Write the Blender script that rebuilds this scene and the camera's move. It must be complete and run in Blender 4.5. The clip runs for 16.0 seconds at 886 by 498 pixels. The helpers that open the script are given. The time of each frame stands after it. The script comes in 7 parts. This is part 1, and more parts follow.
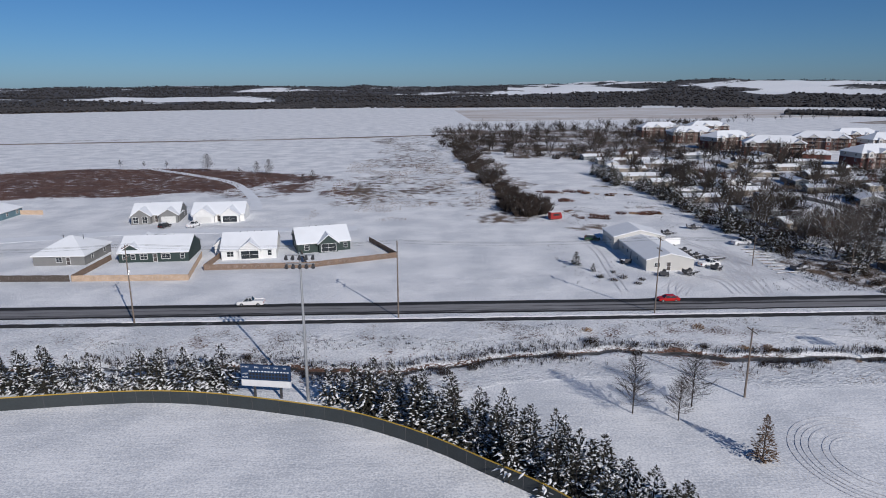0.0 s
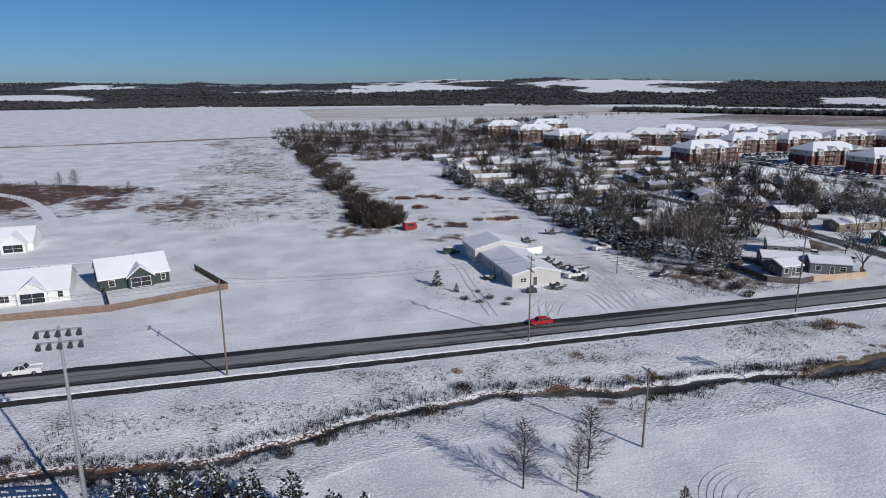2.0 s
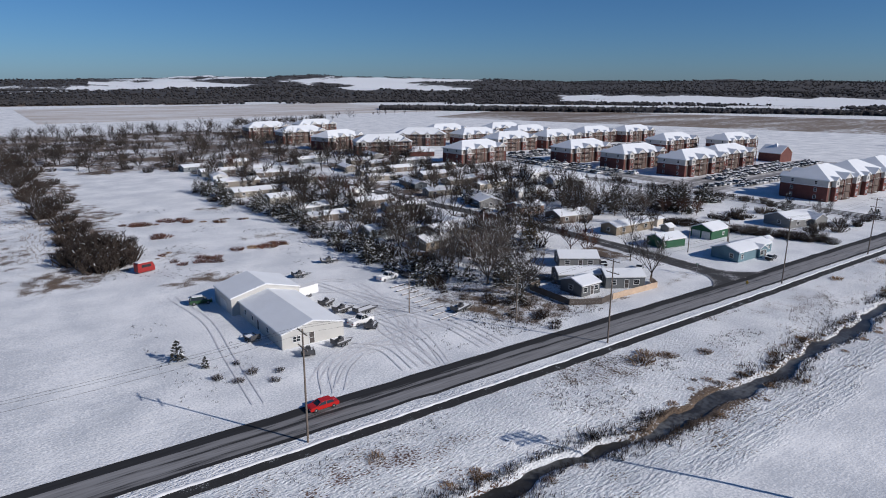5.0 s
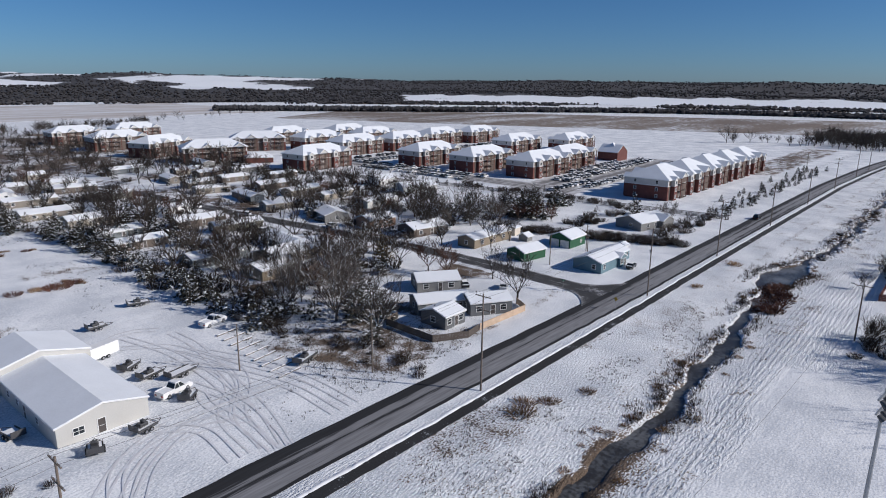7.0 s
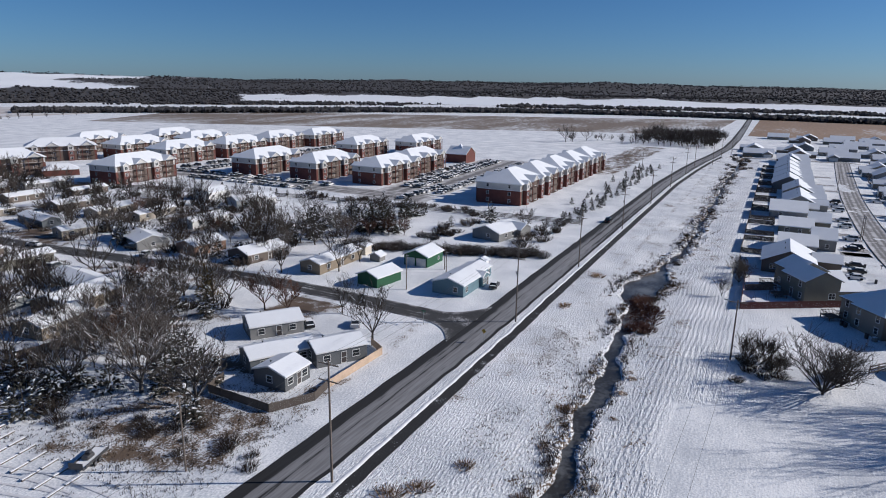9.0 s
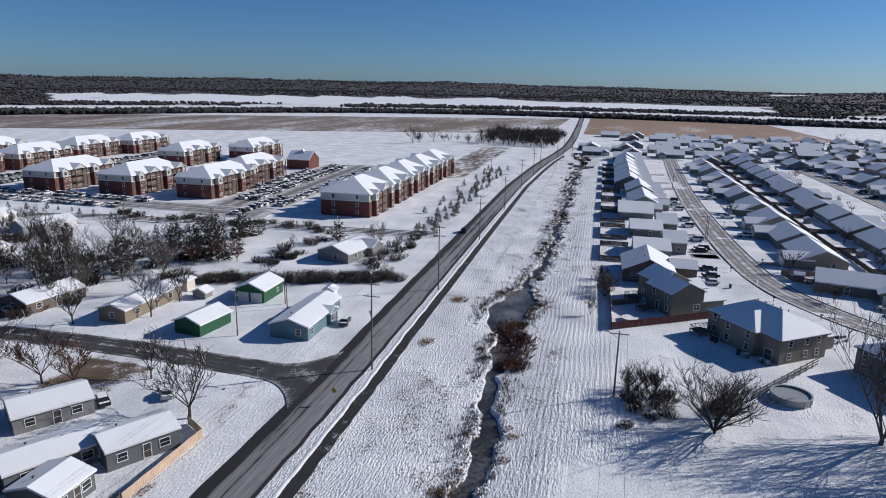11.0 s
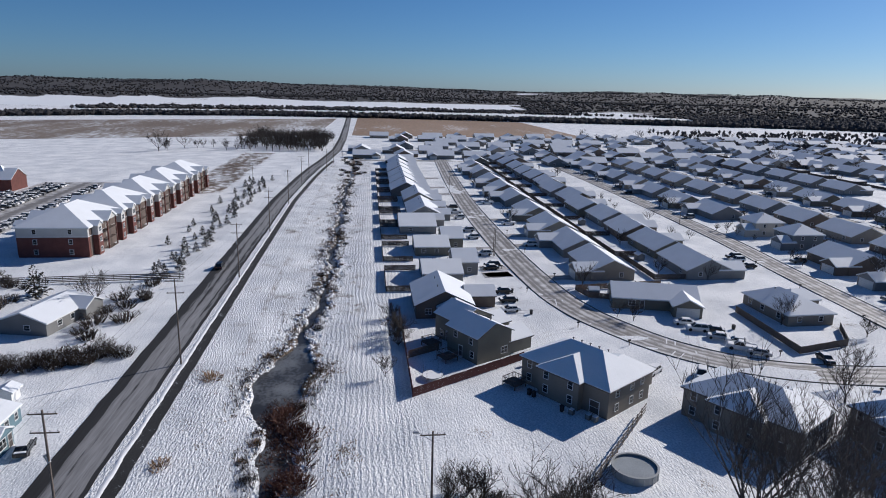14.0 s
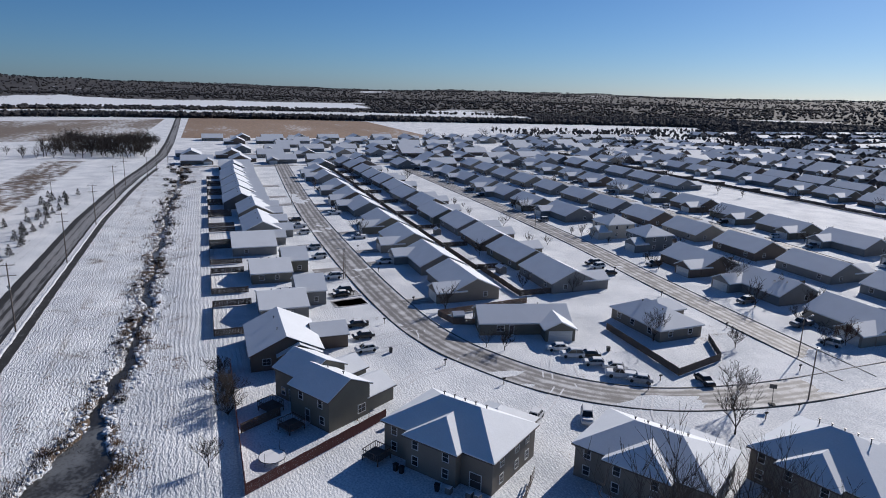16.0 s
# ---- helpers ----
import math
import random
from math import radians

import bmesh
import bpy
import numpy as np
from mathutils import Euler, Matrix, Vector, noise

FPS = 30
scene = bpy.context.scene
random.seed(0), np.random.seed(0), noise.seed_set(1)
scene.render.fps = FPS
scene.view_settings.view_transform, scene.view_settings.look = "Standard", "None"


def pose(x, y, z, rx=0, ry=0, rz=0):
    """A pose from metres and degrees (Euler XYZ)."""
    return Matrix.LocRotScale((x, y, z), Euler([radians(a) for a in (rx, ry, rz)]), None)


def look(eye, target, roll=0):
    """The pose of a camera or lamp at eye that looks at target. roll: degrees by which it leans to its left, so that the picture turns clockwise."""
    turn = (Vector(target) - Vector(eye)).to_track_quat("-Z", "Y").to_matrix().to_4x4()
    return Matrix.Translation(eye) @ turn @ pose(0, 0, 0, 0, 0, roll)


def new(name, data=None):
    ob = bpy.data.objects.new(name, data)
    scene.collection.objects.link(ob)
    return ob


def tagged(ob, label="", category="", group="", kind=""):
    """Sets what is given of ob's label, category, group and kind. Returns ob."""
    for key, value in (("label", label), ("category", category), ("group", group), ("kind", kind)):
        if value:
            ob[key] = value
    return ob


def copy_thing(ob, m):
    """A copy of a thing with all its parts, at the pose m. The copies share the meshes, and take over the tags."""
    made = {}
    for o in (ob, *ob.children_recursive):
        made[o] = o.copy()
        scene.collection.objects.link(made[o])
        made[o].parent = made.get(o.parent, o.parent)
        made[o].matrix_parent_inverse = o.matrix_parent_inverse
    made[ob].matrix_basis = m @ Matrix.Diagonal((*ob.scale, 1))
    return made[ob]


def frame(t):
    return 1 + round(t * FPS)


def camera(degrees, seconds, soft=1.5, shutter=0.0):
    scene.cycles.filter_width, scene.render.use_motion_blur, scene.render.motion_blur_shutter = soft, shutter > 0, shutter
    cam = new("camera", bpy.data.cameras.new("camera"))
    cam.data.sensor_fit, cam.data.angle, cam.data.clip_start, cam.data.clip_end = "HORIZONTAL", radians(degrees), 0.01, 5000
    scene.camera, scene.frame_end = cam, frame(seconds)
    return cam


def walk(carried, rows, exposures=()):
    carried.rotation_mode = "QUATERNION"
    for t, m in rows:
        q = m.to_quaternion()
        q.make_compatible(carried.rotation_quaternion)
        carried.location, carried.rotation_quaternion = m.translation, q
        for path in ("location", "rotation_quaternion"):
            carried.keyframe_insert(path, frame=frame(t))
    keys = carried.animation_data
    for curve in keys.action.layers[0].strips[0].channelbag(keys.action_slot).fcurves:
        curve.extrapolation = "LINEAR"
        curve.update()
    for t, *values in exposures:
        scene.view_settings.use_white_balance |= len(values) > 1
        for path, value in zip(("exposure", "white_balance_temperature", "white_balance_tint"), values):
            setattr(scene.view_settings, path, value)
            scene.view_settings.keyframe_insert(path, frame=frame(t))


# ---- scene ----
cam = camera(69.0, 16.0, soft=1.0)
METRES, EYE, TILT, LEAN, TURN = 180.6, 46.25, 0.0, 0.0, -2.4
ROWS = [
    (0.0, 0.0, 0.0, 0.0, -0.07, -14.13, 0.28),
    (0.5, 0.0012, 0.0311, 0.0005, -3.42, -14.19, 0.27),
    (1.0, 0.004, 0.0617, 0.0011, -6.75, -14.25, 0.25),
    (1.5, 0.0086, 0.0921, 0.0015, -10.08, -14.3, 0.19),
    (2.0, 0.0151, 0.1221, 0.0016, -13.42, -14.34, 0.11),
    (2.5, 0.0229, 0.1514, 0.0027, -16.76, -14.4, 0.07),
    (3.0, 0.0326, 0.1803, 0.0038, -20.1, -14.45, 0.01),
    (3.5, 0.0448, 0.2095, 0.0042, -23.44, -14.48, -0.09),
    (4.0, 0.0585, 0.2377, 0.005, -26.78, -14.51, -0.13),
    (6.5, 0.1489, 0.3646, 0.0088, -43.6, -14.53, -0.51),
    (7.0, 0.1713, 0.3866, 0.0098, -46.97, -14.52, -0.57),
    (7.5, 0.195, 0.4072, 0.0107, -50.33, -14.5, -0.63),
    (8.0, 0.2205, 0.4263, 0.0114, -53.69, -14.48, -0.71),
    (8.5, 0.2465, 0.4441, 0.0123, -57.05, -14.45, -0.76),
    (9.0, 0.2735, 0.4603, 0.0131, -60.43, -14.42, -0.82),
    (11.5, 0.4196, 0.5154, 0.0185, -77.22, -14.25, -1.12),
    (12.0, 0.4509, 0.5211, 0.0191, -80.57, -14.19, -1.14),
    (12.5, 0.4819, 0.525, 0.0201, -83.92, -14.15, -1.17),
    (13.0, 0.5133, 0.5273, 0.0209, -87.29, -14.1, -1.19),
    (13.5, 0.5445, 0.5281, 0.0219, -90.66, -14.06, -1.23),
    (14.0, 0.576, 0.5272, 0.0227, -94.03, -14.01, -1.3),
    (14.5, 0.6069, 0.5241, 0.024, -97.38, -13.98, -1.35),
    (15.0, 0.638, 0.5193, 0.0249, -100.75, -13.94, -1.38),
    (15.5, 0.6686, 0.5122, 0.0261, -104.09, -13.9, -1.42),
    (16.0, 0.6988, 0.5047, 0.0275, -107.49, -13.88, -1.47),
]
walk(cam, [(t, pose(0, 0, EYE, TILT, LEAN, TURN) @ pose(METRES * x, METRES * y, METRES * z, 90 + pitch, roll, yaw)) for t, x, y, z, yaw, pitch, roll in ROWS],
     [(0.0, -0.14, 4900, 5), (4.0, -0.04, 4900, 5), (9.0, 0.1, 4900, 5), (13.0, 0.12, 4900, 5), (16.0, 0.0, 4900, 5)])

# ---- light ----
SUN_TO = Vector((0.50, -0.866, 0.0)).normalized()
ELEV = radians(27.0)
world = bpy.data.worlds.new("winter_sky")
scene.world = world
world.use_nodes = True
wn = world.node_tree
sky = wn.nodes.new("ShaderNodeTexSky")
sky.sky_type = "NISHITA"
sky.sun_disc = False
sky.sun_elevation = ELEV
sky.sun_rotation = math.atan2(SUN_TO.x, SUN_TO.y)
sky.altitude = 300
sky.air_density = 0.8
sky.dust_density = 0.4
sky.ozone_density = 5.0
wn.links.new(sky.outputs[0], wn.nodes["Background"].inputs[0])
wn.nodes["Background"].inputs[1].default_value = 0.049
sun = new("sun", bpy.data.lights.new("sun", "SUN"))
sun.data.energy = 5.0
sun.data.angle = radians(0.53)
sun.data.color = (1.0, 0.76, 0.545)
sun.matrix_world = look((0, 0, 300), Vector((0, 0, 300)) - (SUN_TO * math.cos(ELEV) + Vector((0, 0, math.sin(ELEV)))))
scene.view_settings.exposure = 0.0

# ---- materials ----
def mat(name, col, rough=0.6, metal=0.0, var=0.25, scale=3.0, bump=0.0, bscale=20.0, col2=None, rand=0.0, fine=6.0):
    """A surface with variation at two scales and a fine relief; col2: the colour of its stains."""
    m = bpy.data.materials.new(name)
    m.use_nodes = True
    n, l = m.node_tree.nodes, m.node_tree.links
    b = n["Principled BSDF"]
    b.inputs["Roughness"].default_value, b.inputs["Metallic"].default_value = rough, metal
    tc = n.new("ShaderNodeNewGeometry")
    a1 = n.new("ShaderNodeTexNoise")
    a1.inputs["Scale"].default_value, a1.inputs["Detail"].default_value = scale * 0.3, 4
    a2 = n.new("ShaderNodeTexNoise")
    a2.inputs["Scale"].default_value, a2.inputs["Detail"].default_value = scale * fine, 3
    l.new(tc.outputs["Position"], a1.inputs["Vector"])
    l.new(tc.outputs["Position"], a2.inputs["Vector"])
    mx = n.new("ShaderNodeMath")
    mx.operation = "ADD"
    l.new(a1.outputs[0], mx.inputs[0])
    l.new(a2.outputs[0], mx.inputs[1])
    ramp = n.new("ShaderNodeValToRGB")
    dark = col2 or tuple(c * (1 - var) for c in col)
    lite = tuple(min(1, c * (1 + var * 0.6)) for c in col)
    ramp.color_ramp.elements[0].position, ramp.color_ramp.elements[0].color = 0.35, (*dark, 1)
    ramp.color_ramp.elements[1].position, ramp.color_ramp.elements[1].color = 0.68, (*lite, 1)
    half = n.new("ShaderNodeMath")
    half.operation = "MULTIPLY"
    half.inputs[1].default_value = 0.5
    l.new(mx.outputs[0], half.inputs[0])
    l.new(half.outputs[0], ramp.inputs[0])
    out = ramp.outputs[0]
    if rand:
        oi = n.new("ShaderNodeObjectInfo")
        hs = n.new("ShaderNodeHueSaturation")
        mr = n.new("ShaderNodeMapRange")
        mr.inputs[3].default_value, mr.inputs[4].default_value = 1 - rand, 1 + rand
        l.new(oi.outputs["Random"], mr.inputs[0])
        l.new(mr.outputs[0], hs.inputs["Value"])
        l.new(out, hs.inputs["Color"])
        out = hs.outputs[0]
    l.new(out, b.inputs["Base Color"])
    if bump:
        a3 = n.new("ShaderNodeTexNoise")
        a3.inputs["Scale"].default_value, a3.inputs["Detail"].default_value = bscale, 3
        l.new(tc.outputs["Position"], a3.inputs["Vector"])
        bp = n.new("ShaderNodeBump")
        bp.inputs["Strength"].default_value, bp.inputs["Distance"].default_value = 1.0, bump
        l.new(a3.outputs[0], bp.inputs["Height"])
        l.new(bp.outputs[0], b.inputs["Normal"])
    return m


def patchy(name, under, over, cover, scale, soft=0.06, rough=0.8, bump=0.03, stretch=(1, 1, 1), attr=None, veins=0.0, rust=None, speck=0.0, crisp=0.15):
    """Snow (over) lying in patches on what is under it; attr: a mesh attribute that bares the ground."""
    m = bpy.data.materials.new(name)
    m.use_nodes = True
    n, l = m.node_tree.nodes, m.node_tree.links
    b = n["Principled BSDF"]
    b.inputs["Roughness"].default_value = rough
    geo = n.new("ShaderNodeNewGeometry")
    mp = n.new("ShaderNodeMapping")
    mp.inputs["Scale"].default_value = stretch
    l.new(geo.outputs["Position"], mp.inputs["Vector"])
    def tex(s, d=5):
        t = n.new("ShaderNodeTexNoise")
        t.inputs["Scale"].default_value, t.inputs["Detail"].default_value = s, d
        l.new(mp.outputs[0], t.inputs["Vector"])
        return t.outputs[0]
    def mathn(op, a, bb):
        t = n.new("ShaderNodeMath")
        t.operation = op
        for i, v in enumerate((a, bb)):
            if isinstance(v, (int, float)):
                t.inputs[i].default_value = v
            else:
                l.new(v, t.inputs[i])
        return t.outputs[0]
    big, small = tex(scale), tex(scale * 13, 6)
    level = mathn("ADD", mathn("MULTIPLY", big, 0.55), mathn("MULTIPLY", small, 0.45))
    thr = cover
    if speck:
        lie = n.new("ShaderNodeMapping")
        lie.inputs["Scale"].default_value = (0.8, 1.7, 1)
        lie.inputs["Rotation"].default_value = (0, 0, 0.12)
        l.new(geo.outputs["Position"], lie.inputs["Vector"])
        sp = n.new("ShaderNodeTexNoise")
        sp.inputs["Scale"].default_value, sp.inputs["Detail"].default_value = 2.6, 5
        l.new(lie.outputs[0], sp.inputs["Vector"])
        ru = n.new("ShaderNodeAttribute")
        ru.attribute_name = "rough"
        level = mathn("ADD", level, mathn("MULTIPLY", mathn("MULTIPLY", mathn("SUBTRACT", sp.outputs[0], 0.5), speck), ru.outputs["Fac"]))
    if attr:
        at = n.new("ShaderNodeAttribute")
        at.attribute_name = attr
        thr = mathn("SUBTRACT", cover, at.outputs["Fac"])
    d = mathn("SUBTRACT", level, thr)
    mr = n.new("ShaderNodeMapRange")
    mr.interpolation_type = "SMOOTHSTEP"
    mr.inputs[1].default_value, mr.inputs[2].default_value = -soft, soft
    l.new(d, mr.inputs[0])
    tone = tex(scale * 0.35, 3)
    def duo(c1, c2):
        r = n.new("ShaderNodeValToRGB")
        r.color_ramp.elements[0].position, r.color_ramp.elements[0].color = 0.5 - crisp, (*c1, 1)
        r.color_ramp.elements[1].position, r.color_ramp.elements[1].color = 0.5 + crisp, (*c2, 1)
        l.new(mathn("ADD", mathn("MULTIPLY", tone, 0.4), mathn("MULTIPLY", small, 0.6)), r.inputs[0])
        return r.outputs[0]
    mix = n.new("ShaderNodeMix")
    mix.data_type = "RGBA"
    l.new(mr.outputs[0], mix.inputs[0])
    l.new(duo(*over), mix.inputs[6])
    low = duo(*under)
    if rust:
        ra = n.new("ShaderNodeAttribute")
        ra.attribute_name = "rust"
        rm = n.new("ShaderNodeMix")
        rm.data_type = "RGBA"
        l.new(ra.outputs["Fac"], rm.inputs[0])
        l.new(low, rm.inputs[6])
        l.new(duo(*rust), rm.inputs[7])
        low = rm.outputs[2]
    l.new(low, mix.inputs[7])
    l.new(mix.outputs[2], b.inputs["Base Color"])
    bp = n.new("ShaderNodeBump")
    bp.inputs["Strength"].default_value, bp.inputs["Distance"].default_value = 1.0, bump
    lay = n.new("ShaderNodeMapping")
    lay.inputs["Scale"].default_value = (0.45, 1.15, 1)
    l.new(geo.outputs["Position"], lay.inputs["Vector"])
    fn = n.new("ShaderNodeTexNoise")
    fn.inputs["Scale"].default_value, fn.inputs["Detail"].default_value = 2.9, 10
    l.new(lay.outputs[0], fn.inputs["Vector"])
    fine = fn.outputs[0]
    if attr:
        wv = n.new("ShaderNodeTexWave")
        wv.bands_direction = "Y"
        for key, val in (("Scale", 0.34), ("Distortion", 5.5), ("Detail", 4.0), ("Detail Scale", 0.3)):
            wv.inputs[key].default_value = val
        l.new(geo.outputs["Position"], wv.inputs["Vector"])
        mown = n.new("ShaderNodeAttribute")
        mown.attribute_name = "mown"
        rough_at = n.new("ShaderNodeAttribute")
        rough_at.attribute_name = "rough"
        fine = mathn("ADD", mathn("MULTIPLY", fine, rough_at.outputs["Fac"]), mathn("MULTIPLY", wv.outputs["Fac"], mown.outputs["Fac"]))
    drift = n.new("ShaderNodeTexNoise")
    drift.inputs["Scale"].default_value, drift.inputs["Detail"].default_value = 0.5, 4
    mp2 = n.new("ShaderNodeMapping")
    mp2.inputs["Scale"].default_value = (0.10, 1.6, 1)
    mp2.inputs["Rotation"].default_value = (0, 0, 0.06)
    l.new(geo.outputs["Position"], mp2.inputs["Vector"])
    l.new(mp2.outputs[0], drift.inputs["Vector"])
    l.new(mathn("ADD", mathn("ADD", fine, mathn("MULTIPLY", big, 0.5)), mathn("MULTIPLY", drift.outputs[0], veins)), bp.inputs["Height"])
    l.new(bp.outputs[0], b.inputs["Normal"])
    return m


SNOW2 = ((0.73, 0.765, 0.81), (0.82, 0.84, 0.87))
GROUND_SNOW = ((0.57, 0.595, 0.635), (0.89, 0.90, 0.912))
M = {}
M["ground"] = patchy("snowy_ground", ((0.07, 0.05, 0.035), (0.145, 0.105, 0.07)), GROUND_SNOW, 0.90, 0.25, 0.05, 0.85, 0.36, attr="bare", veins=0.16, rust=((0.06, 0.032, 0.023), (0.14, 0.08, 0.055)), speck=0.9, crisp=0.085)
M["woodfloor"] = patchy("wooded_hill", ((0.035, 0.034, 0.036), (0.06, 0.056, 0.056)), SNOW2, 0.66, 0.008, 0.035, 0.9, 0.3, attr="bare")
M["snow"] = mat("roof_snow", (0.79, 0.815, 0.85), 0.7, var=0.07, scale=0.8, bump=0.02, bscale=1.0)
M["snow_thin"] = patchy("thin_roof_snow", ((0.13, 0.13, 0.14), (0.2, 0.2, 0.21)), SNOW2, 0.66, 0.35, 0.1, 0.8, 0.03)
M["asphalt"] = patchy("wet_asphalt", ((0.010, 0.010, 0.011), (0.024, 0.024, 0.026)), ((0.14, 0.14, 0.145), (0.30, 0.30, 0.31)), 0.60, 0.12, 0.07, 0.85, 0.01, stretch=(0.10, 1.6, 1), attr="bare")
M["street"] = patchy("slushy_street", ((0.13, 0.125, 0.12), (0.24, 0.23, 0.225)), ((0.48, 0.47, 0.47), (0.72, 0.72, 0.73)), 0.62, 0.35, 0.13, 0.7, 0.03, attr="bare")
M["wet_street"] = patchy("wet_side_street", ((0.022, 0.022, 0.023), (0.06, 0.06, 0.062)), ((0.30, 0.30, 0.31), (0.6, 0.6, 0.61)), 0.53, 0.25, 0.08, 0.85, 0.02, attr="bare")
M["path"] = patchy("wet_path", ((0.012, 0.012, 0.013), (0.03, 0.03, 0.032)), SNOW2, 0.36, 0.3, 0.07, 0.9, 0.01)
M["signgreen"] = mat("sign_green", (0.01, 0.10, 0.05), 0.5)
M["binplastic"] = mat("bin_plastic", (0.02, 0.022, 0.025), 0.6, var=0.2)
M["acmetal"] = mat("unit_metal", (0.20, 0.20, 0.19), 0.6, 0.3, var=0.2)
M["water"] = patchy("creek_water", ((0.016, 0.014, 0.011), (0.05, 0.047, 0.04)), ((0.09, 0.092, 0.09), (0.26, 0.27, 0.275)), 0.46, 0.11, 0.09, 0.35, 0.004)
M["grass"] = mat("dead_grass", (0.24, 0.16, 0.09), 0.9, var=0.4, scale=1.0, rand=0.25)
M["reed"] = mat("red_brown_reeds", (0.10, 0.045, 0.03), 0.9, var=0.4, scale=1.0, rand=0.2)
M["brush"] = mat("bare_brush", (0.038, 0.028, 0.022), 0.9, var=0.35, scale=1.0, rand=0.3)
M["bark"] = mat("bark", (0.042, 0.034, 0.029), 0.9, var=0.35, scale=4, rand=0.3)
M["pale_bark"] = mat("pale_bark", (0.095, 0.082, 0.072), 0.85, var=0.35, scale=4, rand=0.15)
M["goldleaf"] = mat("golden_leaves", (0.11, 0.075, 0.018), 0.85, var=0.5, scale=2.0)
M["needles"] = mat("cedar_needles", (0.027, 0.026, 0.019), 0.85, var=0.45, scale=2.0, rand=0.3)
M["dryneedle"] = mat("rusty_needles", (0.15, 0.10, 0.065), 0.9, var=0.4, scale=2.0, rand=0.2)
M["rust_leaf"] = mat("rust_leaves", (0.075, 0.036, 0.024), 0.9, var=0.4, scale=2.0, rand=0.2)
M["treesnow"] = mat("branch_snow", (0.80, 0.81, 0.83), 0.8, var=0.06, scale=2)
M["farwood"] = mat("far_woods", (0.043, 0.041, 0.044), 0.95, var=0.5, scale=0.05, rand=0.1)
M["cornfield"] = patchy("stubble_field", ((0.20, 0.135, 0.085), (0.31, 0.22, 0.15)), SNOW2, 0.36, 0.02, 0.12, 0.9, 0.05, stretch=(0.25, 1, 1))
M["pasture"] = patchy("tan_pasture", ((0.13, 0.10, 0.08), (0.22, 0.18, 0.14)), SNOW2, 0.42, 0.02, 0.12, 0.9, 0.05, stretch=(0.3, 1, 1))
M["tanfield"] = patchy("tan_snow_field", ((0.30, 0.24, 0.19), (0.42, 0.35, 0.29)), SNOW2, 0.5, 0.02, 0.25, 0.9, 0.05, stretch=(0.3, 1, 1))
WALLS = {
    "tan": (0.20, 0.18, 0.15), "gray": (0.2, 0.2, 0.195), "green": (0.03, 0.047, 0.043), "white": (0.72, 0.72, 0.70), "beige": (0.30, 0.27, 0.22),
    "brown": (0.13, 0.105, 0.085), "blue": (0.125, 0.195, 0.23), "olive": (0.155, 0.148, 0.118), "darkgray": (0.12, 0.125, 0.13), "yellow": (0.22, 0.18, 0.125),
    "kelly": (0.018, 0.085, 0.035), "orange": (0.28, 0.175, 0.115), "slate": (0.15, 0.165, 0.175), "cream": (0.55, 0.5, 0.42)}
for key, c in WALLS.items():
    M["w_" + key] = mat(key + "_siding", c, 0.7, var=0.14, scale=1.5, bump=0.006, bscale=8, rand=0.08)
M["shingle"] = mat("dark_shingles", (0.085, 0.08, 0.078), 0.9, var=0.35, scale=3, bump=0.02, bscale=6)
M["trim"] = mat("white_trim", (0.72, 0.72, 0.71), 0.5, var=0.08)
M["darktrim"] = mat("dark_trim", (0.07, 0.06, 0.055), 0.5, var=0.15)
M["glass"] = mat("window_glass", (0.03, 0.035, 0.04), 0.08, var=0.3, scale=0.5)
M["garage"] = mat("garage_door_paint", (0.62, 0.62, 0.6), 0.5, var=0.08)
M["fence_new"] = mat("new_fence_wood", (0.50, 0.38, 0.27), 0.85, var=0.25, scale=3, rand=0.15)
M["fence_brown"] = mat("brown_fence_wood", (0.20, 0.145, 0.105), 0.85, var=0.3, scale=3, rand=0.15)
M["fence_gray"] = mat("gray_fence_wood", (0.10, 0.083, 0.07), 0.9, var=0.3, scale=3, rand=0.15)
M["fence_red"] = mat("red_stained_fence", (0.10, 0.03, 0.028), 0.8, var=0.25, scale=3, rand=0.12)
M["windscreen"] = mat("outfield_windscreen", (0.035, 0.042, 0.045), 0.7, var=0.3, scale=0.8)
M["yellow"] = mat("yellow_fence_cap", (0.42, 0.28, 0.03), 0.5, var=0.15)
M["polewood"] = mat("pole_wood", (0.17, 0.14, 0.115), 0.9, var=0.3, scale=5)
M["steel"] = mat("galvanised_steel", (0.42, 0.43, 0.44), 0.45, 0.6, var=0.15, scale=3)
M["darksteel"] = mat("dark_steel", (0.10, 0.10, 0.105), 0.5, 0.5, var=0.2, scale=3)
M["lampglass"] = mat("lamp_glass", (0.6, 0.62, 0.63), 0.15, var=0.1)
M["navy"] = mat("scoreboard_blue", (0.018, 0.04, 0.10), 0.5, var=0.15, scale=2)
M["signwhite"] = mat("sign_white", (0.78, 0.78, 0.78), 0.5, var=0.08)
M["whitemetal"] = mat("white_sheet_metal", (0.50, 0.49, 0.46), 0.5, var=0.08, scale=1.0, bump=0.01, bscale=3)
M["brick"] = mat("red_brick", (0.13, 0.047, 0.037), 0.85, var=0.3, scale=2.5, bump=0.01, bscale=10)
M["stucco"] = mat("pale_siding", (0.50, 0.49, 0.47), 0.8, var=0.12, scale=1.2)
# wood of decks and railings; also colours the apartments' painted shade sheet
M["balcony"] = mat("balcony_wood_and_shade", (0.12, 0.09, 0.075), 0.8, var=0.25)
M["rubber"] = mat("tyre_rubber", (0.025, 0.025, 0.026), 0.9)
